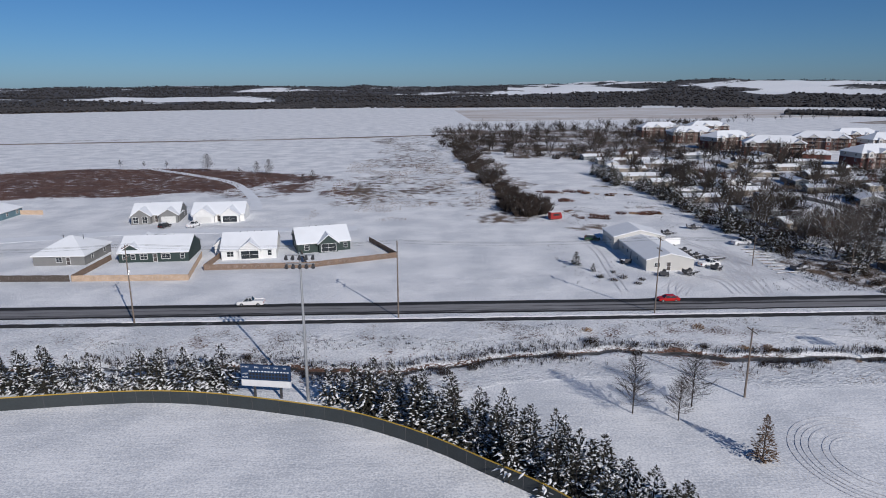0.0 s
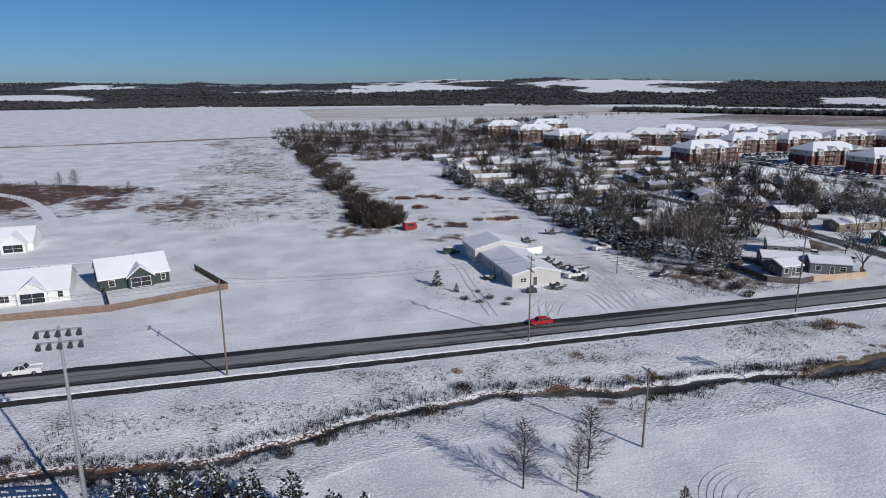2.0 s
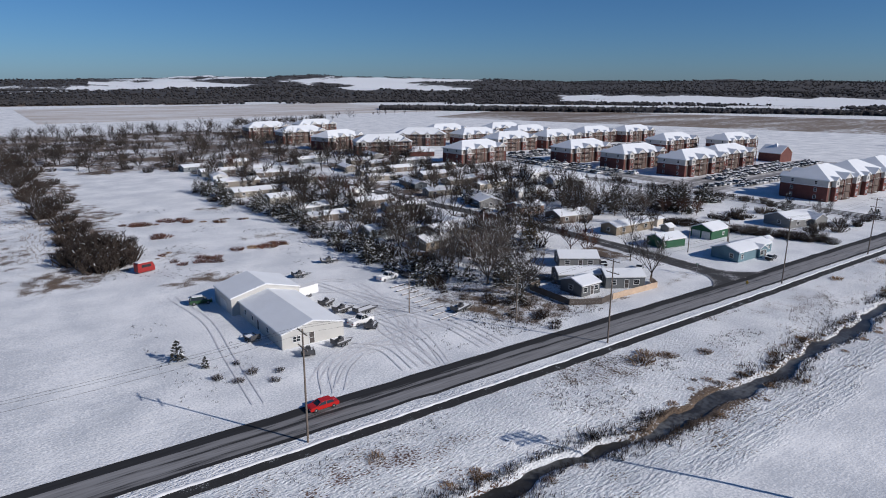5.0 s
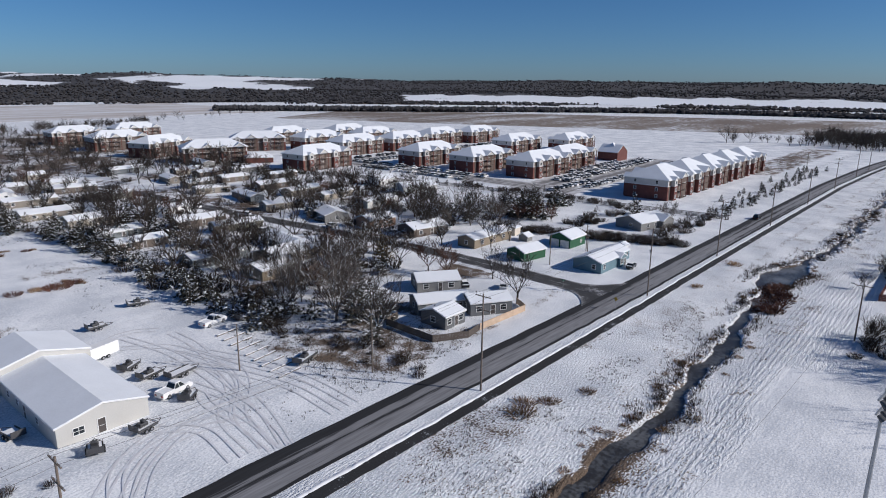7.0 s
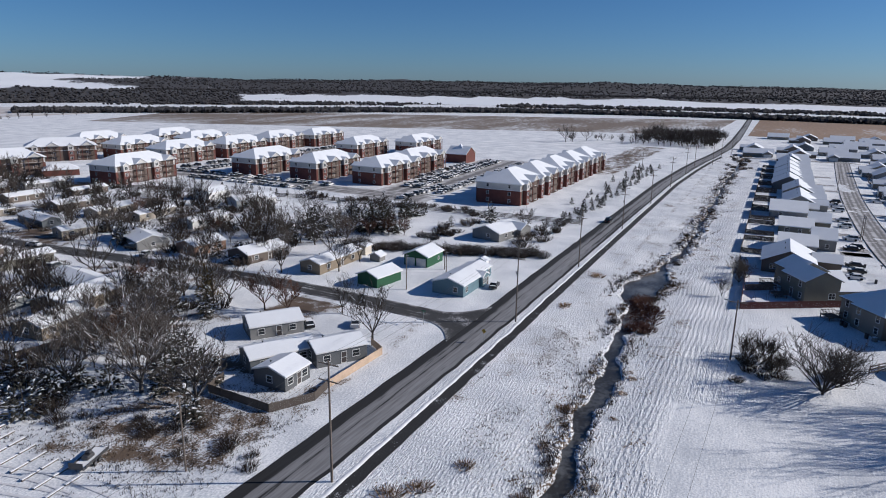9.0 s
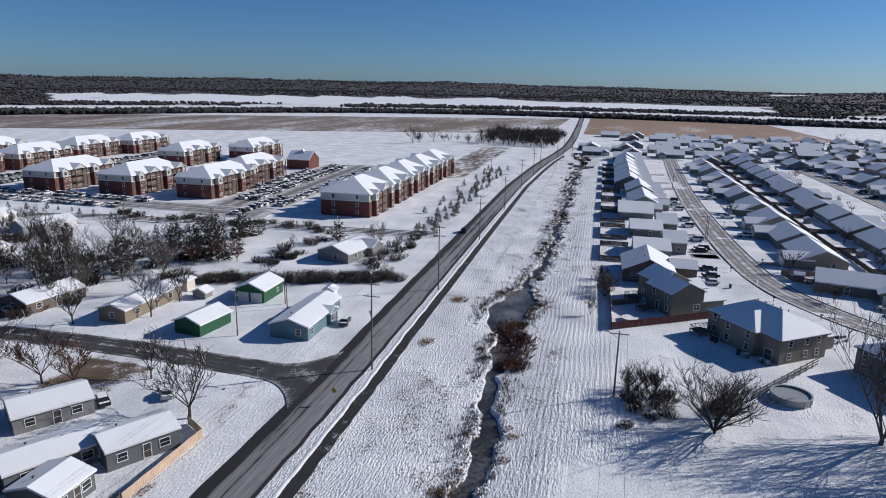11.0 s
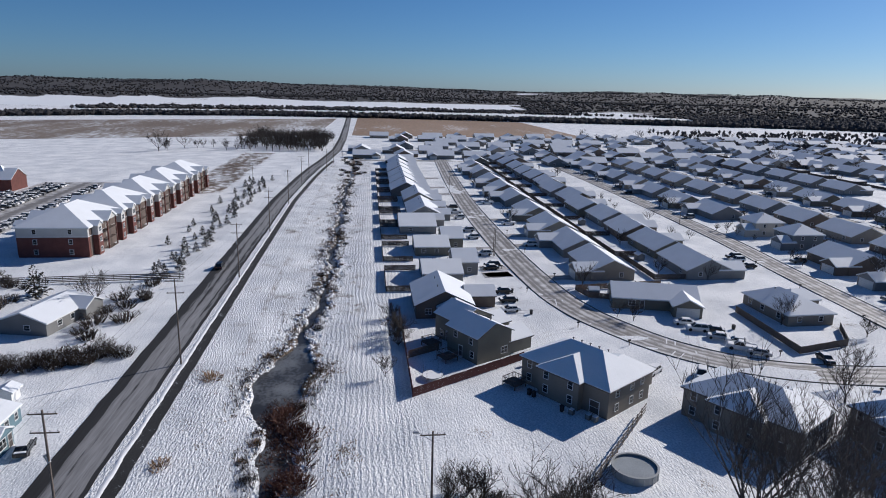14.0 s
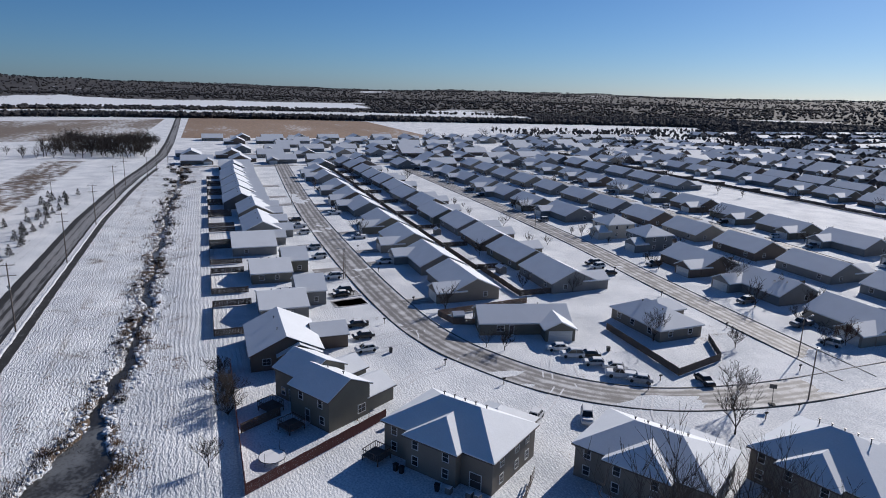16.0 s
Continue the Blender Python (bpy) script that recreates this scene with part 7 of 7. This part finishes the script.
def cross_row(x, y0, y1, face, step):
    y = y0
    while y > y1:
        if rng.random() < 0.92:
            FAR_HOUSES.append((row2[rng.randrange(6)], at_ground(x + rng.uniform(-2.5, 2.5), y, face + rng.choice((0, 0, 90, -90)))))
        y -= step


for x, y0, f in ((548, 70, 90), (585, 92, -90), (622, 96, 90), (660, 60, -90), (700, 20, 90), (738, 60, -90), (775, 80, 90)):
    cross_row(x, y0, -420, f, 27)
for k in range(9):
    x = 330 + k * 62
    for y in range(-520, -1000, -27):
        if rng.random() < 0.8:
            FAR_HOUSES.append((row2[rng.randrange(6)], at_ground(x + rng.uniform(-6, 6), y + rng.uniform(-4, 4), rng.choice((0, 90, 180, 270)))))
FENCES = []
for y in (-71, -146, -208, -246, -334):
    for k in range(12):
        FENCES.append((yard2, at_ground(394 - (90 if y < -71 else 0) + 26.5 * k, y + rng.uniform(-1, 1))))
for k in range(7):
    FENCES.append((yard2, at_ground(470 + 26 * k, 3)))
joined("far_fences", FENCES, "dark board fences between the far snowy yards", "fences")
joined("far_cars", FARCARS, "rows of parked cars far off, snow on them", "cars")
joined("far_houses", FAR_HOUSES + FAR_ROWS, "far rows of small houses under snow", "houses")
strip("street_6", [(566, 100), (566, -430)], 4, 0.07, M["street"], "far slushy residential street")
strip("street_7", [(641, 80), (641, -430)], 4, 0.07, M["street"], "far slushy residential street")
strip("street_8", [(280, -246), (620, -246)], 4, 0.07, M["street"], "far slushy residential street")
for x, y, r, k in ((248, 58, 95, 0), (255, 57, 92, 6), (237.5, 20.5, 75, 0), (233.6, 19.4, 72, 4), (232.6, 16.2, 68, 6), (228.8, 17.2, 66, 2), (226, 14.6, 62, 0), (222.6, 15.6, 58, 5), (219.8, 13.4, 55, 2), (213.1, 38.6, 130, 0), (210.5, 30.5, 150, 4), (203, 24, 150, 0), (287, 55, 92, 1), (284, 56, 92, 6), (262, 57, 90, 6), (216, 2, 170, 6), (223, -38, 20, 7), (283, -22.5, 90, 6), (290, -23, 90, 4), (294, -24, 90, 1)):
    park(x, y, r, k)
for i in range(9):
    park(300 + i * 11.5, rng.choice((55, 37.5)), 90)
for x, y, s, k in ((170.5, 46, 1.22, 0), (174.5, 39, 1.0, 1), (173, 31, 0.95, 0), (165, 37, 1.2, 1), (160, 44, 1.2, 0)):
    plant("bare_tree", TALL[k], x, y, s, "tall many-stemmed leafless tree behind the houses", "tall bare trees")
plant("tall_shrub", BIGSHRUB[0], 167.5, 69.0, 1.25, "huge tangled leafless brown shrub in the snow", "creek-side shrubs")
plant("tall_shrub", BIGSHRUB[0], 172.5, 66.0, 0.9, "tall leafless brown shrub in the snow", "creek-side shrubs")
for x, y, s, k in ((175, 81, 0.9, 0), (172.5, 79.5, 0.85, 1), (176.5, 77.5, 1.0, 0), (173.5, 75.5, 0.85, 1), (180, 78, 0.75, 1), (170.5, 76.5, 0.7, 1), (178.5, 81, 0.8, 0)):
    plant("tall_shrub", SHRUB[k], x, y, s, "tall leafless brown shrub beside the pole", "creek-side shrubs")
for i in range(14):
    thicket("dry_shrub", BUSHES[i % 3], 172 + rng.uniform(-8, 7), 72 + rng.uniform(-6, 10), rng.uniform(0.5, 0.9), "low brown brush under the tall shrubs", "shrub undergrowth")
for x, y, s in ((229, 85.0, 0.8), (233.5, 85.2, 0.95), (238, 85.4, 0.75), (245, 86, 0.7)):
    plant("tall_shrub", SHRUB[1], x, y, s * 1.1, "leafless shrub against the fence", "creek-side shrubs")
plant("rusty_tree", RUSTTREE[0], 222, -41, 0.75, "small tree keeping rusty dry leaves", "estate trees")
plant("leafy_tree", GOLD[0], 251, -53, 0.85, "dark olive leafy tree beside a house", "estate trees")
for x, y, s in ((240.5, 31, 0.75), (236, -2, 0.65), (228, -16.7, 0.65), (223, -36, 0.55), (206.2, 4.6, 0.75), (199.4, 10.7, 0.7), (214.5, 88, 0.7), (240, -52, 0.8), (262, -48, 0.9)):
    plant("bare_tree", BARE[rng.randrange(5)], x, y, s, "small leafless street tree", "estate trees")

# ---- fields and far woods ----
def field(name, corners, material, label, z=0.12):
    bm = bmesh.new()
    top = [bm.verts.new((x, y, z)) for x, y in corners]
    low = [bm.verts.new((x, y, z - 0.5)) for x, y in corners]
    bm.faces.new(top)
    for i in range(4):
        bm.faces.new((top[i], low[i], low[(i + 1) % 4], top[(i + 1) % 4]))
    return struct(name, bm, material, label, "field")


field("field_1", [(802, -150), (1130, -150), (1235, 108), (800, 108)], M["cornfield"], "light brown stubble field")
field("field_2", [(795, 145), (1150, 140), (800, 930), (545, 800)], M["pasture"], "gray-brown pasture strip")
field("field_3", [(80, 900), (700, 950), (700, 1400), (80, 1350)], M["tanfield"], "tan field showing through thin snow")
vs, fs = [], []


def clump(x, y, z, w, h):
    """One rounded far tree crown on a narrow foot."""
    k = len(vs)
    a = rng.uniform(0, 6.28)
    for i in range(5):
        c, s, q = math.cos(a + 1.2566 * i), math.sin(a + 1.2566 * i), rng.uniform(0.7, 1.15) * w
        vs.append((x + q * c, y + q * s, z + h * rng.uniform(0.45, 0.75)))
    vs.append((x + rng.uniform(-0.3, 0.3) * w, y + rng.uniform(-0.3, 0.3) * w, z + h * rng.uniform(0.85, 1.05)))
    vs.append((x, y, z - 1))
    for i in range(5):
        fs.append((k + i, k + (i + 1) % 5, k + 5))
        fs.append((k + (i + 1) % 5, k + i, k + 6))


for _ in range(48000):
    az = radians(rng.uniform(-50, 150))
    r = 1500 + 3000 * rng.random() ** 1.3
    x, y = r * math.sin(az), r * math.cos(az)
    if abs(x) < 4600 and abs(y) < 4600 and wooded(x, y) > 0.38:
        clump(x, y, hills(x, y), rng.uniform(3.2, 6.5), rng.uniform(4, 7.5))
for _ in range(5200):
    az = rng.uniform(112, 152)
    r = 1260 + 260 * rng.random()
    clump(r * math.sin(radians(az)), r * math.cos(radians(az)), 0, rng.uniform(4, 7), rng.uniform(5, 9))
for _ in range(4600):
    az = rng.uniform(124, 152)
    r = 640 + 650 * math.sqrt(rng.random())
    clump(r * math.sin(radians(az)), r * math.cos(radians(az)), 0, rng.uniform(1.6, 3.6), rng.uniform(3, 6.5))
for _ in range(5200):
    az = rng.uniform(30, 125)
    r = 1190 + rng.uniform(0, 70) + 40 * math.sin(az * 0.11)
    clump(r * math.sin(radians(az)), r * math.cos(radians(az)), 0, rng.uniform(3, 6), rng.uniform(5, 9))
for _ in range(2600):
    az = rng.uniform(-45, 32)
    r = 1640 + rng.uniform(0, 60)
    clump(r * math.sin(radians(az)), r * math.cos(radians(az)), 0, rng.uniform(4, 8), rng.uniform(5, 8))
FT = []
for me_pair in FARTREE:
    t = thing("bare_tree", pose(628 + 9 * len(FT), 246 - 12 * len(FT), 0), "broad leafless tree at the field edge", "tree", "grove trees")
    for nm, me in zip(("trunk", "crown"), me_pair):
        new(nm, me).parent = t
    FT.append(t)
spots = list(FARSPOTS)
for i in range(70):
    spots.append((rng.uniform(300, 600), rng.choice((9, -2, -21, -43, -66, -95, -120, -140, -175)) + rng.uniform(-4, 4), rng.uniform(0.3, 0.55)))
spots += [(612, 246, 1.4), (619, 242, 1.3), (640, 225, 0.7), (650, 215, 0.7), (645, 205, 0.8), (660, 232, 0.6), (626, 200, 0.9)]
for i in range(190):
    spots.append((rng.uniform(622, 745), rng.uniform(124, 196), rng.uniform(0.7, 1.3)))
for i in range(300):
    x, y = rng.uniform(20, 262), rng.uniform(425, 735)
    if y > 470 or x > 62:
        spots.append((x, y, rng.uniform(0.55, 1.25)))
for i in range(70):
    u = rng.random()
    spots.append((240 + 150 * u + rng.uniform(-5, 5), 735 + 72 * u + rng.uniform(-8, 8), rng.uniform(0.6, 1.0)))
for x, y in ((417, 842), (440, 838), (437, 845), (494, 880), (505, 884), (520, 890), (540, 896), (560, 900), (585, 905), (610, 915), (630, 920)):
    spots.append((x, y, rng.uniform(0.7, 1.0)))
for i in range(230):
    spots.append((rng.uniform(300, 930), rng.uniform(-900, -150), rng.uniform(0.5, 0.9)))
joined("far_trees", [(FT[rng.randrange(3)], pose(x, y, 0, 0, 0, rng.uniform(0, 360)) @ Matrix.Scale(s, 4)) for x, y, s in spots], "leafless trees in far groves", "trees")
for _ in range(2600):
    x, y = rng.uniform(330, 930), rng.uniform(-1000, -260)
    clump(x, y, 0, rng.uniform(1.5, 3), rng.uniform(3, 6))
fw = new("far_woods", arrays("far_woods", vs, fs, [M["farwood"]]))
tagged(fw, "bare dark woods on the far hills and along the fields", "woods", "", "stuff")

# ---- snow lumps along the creek, signs ----
vs, fs = [], []
for i in range(1500):
    x = rng.uniform(125, 235) if i < 600 else rng.uniform(226, 420)
    side = rng.choice((-1, 1))
    y = along(CREEK, x) + side * (creek_half(x) + 0.5 + abs(rng.gauss(0, 0.8 if i < 600 else 1.6)))
    w = rng.uniform(0.15, 0.42) * (1 if i < 600 else 1.5)
    k, a, z = len(vs), rng.uniform(0, 6.28), land(x, y)
    for j in range(5):
        vs.append((x + w * rng.uniform(0.7, 1.2) * math.cos(a + 1.2566 * j), y + w * rng.uniform(0.7, 1.2) * math.sin(a + 1.2566 * j), z - 0.06))
    for j in range(5):
        vs.append((x + 0.7 * w * math.cos(a + 1.2566 * j), y + 0.7 * w * math.sin(a + 1.2566 * j), z + w * rng.uniform(0.15, 0.3)))
    vs.append((x, y, z + w * rng.uniform(0.3, 0.5)))
    for j in range(5):
        q = (j + 1) % 5
        fs += [(k + j, k + q, k + 5 + q, k + 5 + j), (k + 5 + j, k + 5 + q, k + 10)]
bs = arrays("bank_snow", vs, fs, [M["treesnow"]])
bs.polygons.foreach_set("use_smooth", [True] * len(fs))
tagged(new("bank_snow", bs), "lumps of snow along the creek banks", "snow", "", "stuff")
t = thing("warning_sign", at_ground(160.5, 126.6, -100), "yellow diamond road sign on a steel post", "road sign")
bm = bmesh.new()
tube(bm, (0, 0, -0.3), (0, 0, 2.6), 0.04, 0.04, 6)
part("post", bm, M["steel"], t)
bm = bmesh.new()
box(bm, -0.38, 0.38, -0.05, -0.042, -0.38, 0.38, 0, pose(0, 0, 2.4, 0, 45, 0))
part("panel", bm, M["yellow"], t)

# ---- small things in the yards and along the streets ----
def ac_unit(x, y, r):
    t = thing("air_conditioner", at_ground(x, y, r), "gray outdoor air conditioner with snow on top", "air conditioner", "air conditioners")
    bm = bmesh.new()
    box(bm, -0.42, 0.42, -0.42, 0.42, 0.0, 0.85)
    bmesh.ops.bevel(bm, geom=list(bm.edges), offset=0.05, segments=1, affect="EDGES")
    part("casing", bm, M["acmetal"], t)
    bm = bmesh.new()
    box(bm, -0.36, 0.36, -0.36, 0.36, 0.853, 0.93)
    part("snow", bm, M["treesnow"], t)


def bin_(x, y, r):
    t = thing("wheeled_bin", at_ground(x, y, r), "black plastic wheeled bin beside a house", "bin", "wheeled bins")
    bm = bmesh.new()
    prism(bm, [(-0.24, 0.05), (0.24, 0.05), (0.32, 1.0), (-0.32, 1.0)], -0.28, 0.28)
    part("tub", bm, M["binplastic"], t)
    bm = bmesh.new()
    box(bm, -0.36, 0.36, -0.31, 0.31, 1.003, 1.08)
    part("lid", bm, M["binplastic"], t)


def mailbox(x, y, r):
    t = thing("mailbox", at_ground(x, y, r), "dark mailbox on a wooden post by the kerb", "mailbox", "mailboxes")
    bm = bmesh.new()
    box(bm, -0.06, 0.06, -0.06, 0.06, -0.3, 1.05)
    part("post", bm, M["polewood"], t)
    bm = bmesh.new()
    prism(bm, [(-0.12, 1.053), (0.12, 1.053), (0.12, 1.25), (0.06, 1.34), (-0.06, 1.34), (-0.12, 1.25)], -0.3, 0.3)
    part("box", bm, M["rubber"], t)


def shed(x, y, r, wall="gray"):
    house(at_ground(x, y, r), [(-1.3, 1.3, -1.1, 1.1, 1.8, 0.6, "x", 0)], wall, "small garden shed with a snowy roof in a fenced yard", vents=0, category="shed", name="shed", ov=0.15)


for x, y, r in ((197.2, 56.4, 35), (196.4, 55.6, 35), (184.5, 38.5, 33), (183, 37.2, 33), (199.0, 58.6, 40), (258, 30.5, 70)):
    ac_unit(x, y, r)
for x, y, r in ((205.2, 63.2, 40), (206.0, 63.8, 30), (199.9, 59.9, 50), (217.8, 61.6, 80), (233.8, 10.8, 20), (246, 53.5, 0), (262, 54.5, 0), (216.8, 57.8, 40)):
    bin_(x, y, r)
shed(258.6, 34.2, 80, "gray")
board_fence([(255.2, 29.4), (257.4, 35.8), (263.5, 37.3), (266.5, 12.7)], 1.5, M["fence_brown"], "brown board fence behind the house on the bend")
shed(293, 7.5, 5)
shed(346, 8.5, 0)
shed(232, -66, 10)
for x, y in ((237.0, 45.2), (226.2, 37.9), (262, 50.6), (284, 52.8), (300, 52.6), (219, 9.5), (216.5, 14.0), (201.8, 2), (202.5, -6), (214.8, -20), (275, 39.7), (303, 41.4), (331, 41.2), (262, -24.5), (238, -23.8), (286, -26.5), (214.6, -46)):
    mailbox(x, y, rng.uniform(-15, 15))


def street_lamp(x, y, r, h=8.5):
    t = thing("street_lamp", at_ground(x, y, r), "wooden street lamp pole with a steel arm", "street lamp", "street lamps")
    bm = bmesh.new()
    tube(bm, (0, 0, -0.4), (0, 0, h), 0.13, 0.09, 7)
    part("pole", bm, M["polewood"], t)
    bm = bmesh.new()
    tube(bm, (0, 0, h - 0.4), (0, -1.7, h + 0.1), 0.04, 0.04, 5)
    part("arm", bm, M["steel"], t)
    bm = bmesh.new()
    prism(bm, [(-0.14, h), (0.14, h), (0.1, h + 0.18), (-0.1, h + 0.18)], -2.3, -1.6)
    part("lamp_head", bm, M["steel"], t)


for x, y, r in ((220.5, -26, 0), (299.5, 51.8, 180), (346, -31.5, 0), (420, 51.5, 180), (216.5, -90, 0)):
    street_lamp(x, y, r)
t = thing("lamp_arm", at_ground(175, 83.3), "street lamp head on a steel arm fixed to the pole", "street lamp")
bm = bmesh.new()
tube(bm, (0, 0, 10.2), (0.6, 1.9, 11.2), 0.045, 0.045, 5)
part("arm", bm, M["steel"], t)
bm = bmesh.new()
box(bm, 0.4, 0.85, 1.75, 2.5, 11.15, 11.32)
bmesh.ops.bevel(bm, geom=list(bm.edges), offset=0.06, segments=1, affect="EDGES")
part("lamp_head", bm, M["steel"], t)

t = thing("basketball_hoop", at_ground(206.0, -3.5, 60), "portable basketball hoop beside a driveway", "basketball hoop")
bm = bmesh.new()
box(bm, -0.5, 0.5, 0.2, 1.1, 0, 0.25)
part("hoop_base", bm, M["rubber"], t)
bm = bmesh.new()
tube(bm, (0, 0.6, 0.2), (0, 0.15, 3.2), 0.06, 0.05, 6)
part("pole", bm, M["darksteel"], t)
bm = bmesh.new()
box(bm, -0.6, 0.6, -0.02, 0.02, 2.8, 3.6)
part("backboard", bm, M["darksteel"], t)
bm = bmesh.new()
for i in range(10):
    a, b = 0.6283 * i, 0.6283 * (i + 1)
    tube(bm, (0.23 * math.cos(a), -0.28 + 0.23 * math.sin(a), 3.05), (0.23 * math.cos(b), -0.28 + 0.23 * math.sin(b), 3.05), 0.015, 0.015, 4)
part("rim", bm, M["orange"], t)

t = thing("street_sign", at_ground(163.2, 141.4, 12), "street name sign on a thin steel post", "street sign")
bm = bmesh.new()
tube(bm, (0, 0, -0.3), (0, 0, 2.9), 0.035, 0.035, 6)
part("post", bm, M["steel"], t)
for z, r in ((2.72, 0), (2.93, 90)):
    bm = bmesh.new()
    box(bm, -0.45, 0.45, -0.012, 0.012, z, z + 0.19, 0, pose(0, 0, 0, 0, 0, r))
    part("name_plate", bm, M["signgreen"], t)

# yard tyre tracks and the flared mouth of the side street
for i, pts in enumerate(([(229, 58), (234, 52), (236, 46), (240, 42)], [(246.5, 60), (248, 54), (250, 46), (256, 44)], [(253, 59), (255, 52), (257, 46)], [(240, 20), (234, 25), (226, 29)], [(236, 16), (230, 22), (221, 25)], [(204, 22), (209, 20), (214, 16)], [(282, 58), (283, 52), (286, 46)], [(296, 58), (297, 52), (300, 47)], [(318, 58), (319, 53), (324, 47)], [(212, 40), (217, 34), (222, 29)])):
    tyre_tracks("tracks_%d" % (40 + i), pts)
vs, fs = [], []
for i in range(13):
    u = i / 12
    w = 3.2 + 8.5 * (1 - u) ** 2.6
    for k in (-1, -0.5, 0, 0.5, 1):
        vs.append((168.6 + k * w, 133.0 + 11.1 * u, 0.13))
for i in range(12):
    for k in range(4):
        q = i * 5 + k
        fs.append((q, q + 1, q + 6, q + 5))
me = arrays("street_mouth", vs, fs, [M["wet_street"]])
me.attributes.new("bare", "FLOAT", "POINT").data.foreach_set("value", [0.02, 0.2, 0.06, 0.2, 0.02] * 13)
tagged(new("street_mouth", me), "wet slushy mouth of the side street", "street", "", "structure")
strip("farm_lane", bend([(-460, 560), (-300, 580), (-140, 600), (20, 640), (90, 655)]), 5.5, 0.14, M["pasture"], "tan grass verge of a far farm lane", "lane")

# ---- driveways ----
n = 0
for x in (278.3, 307.7, 338.4, 363.8, 386, 418, 439.5, 475):
    n += 1
    strip("driveway_%d" % n, [(x, 59.2), (x + 0.2, 55), (x + 0.6, 51.2)], 2.5, 0.1, M["street"], "slushy driveway of a house", "driveway")
for i in range(6):
    n += 1
    x = (281.5, 306, 333, 362, 394, 421)[i] - ((20 - i % 3 * 0.7) / 2 - 3.4) * (1, -1, 1, 1, -1, 1)[i]
    strip("driveway_%d" % n, [(x, 34.2), (x, 38), (x - 0.3, 42.4)], 2.5, 0.1, M["street"], "slushy driveway of a house", "driveway")
for a, b in (((277.5, 58.5), (279, 51.2)), ((284.5, 58.5), (285.5, 51.2))):
    n += 1
    strip("driveway_%d" % n, [a, b], 2.3, 0.1, M["street"], "slushy driveway of a house", "driveway")
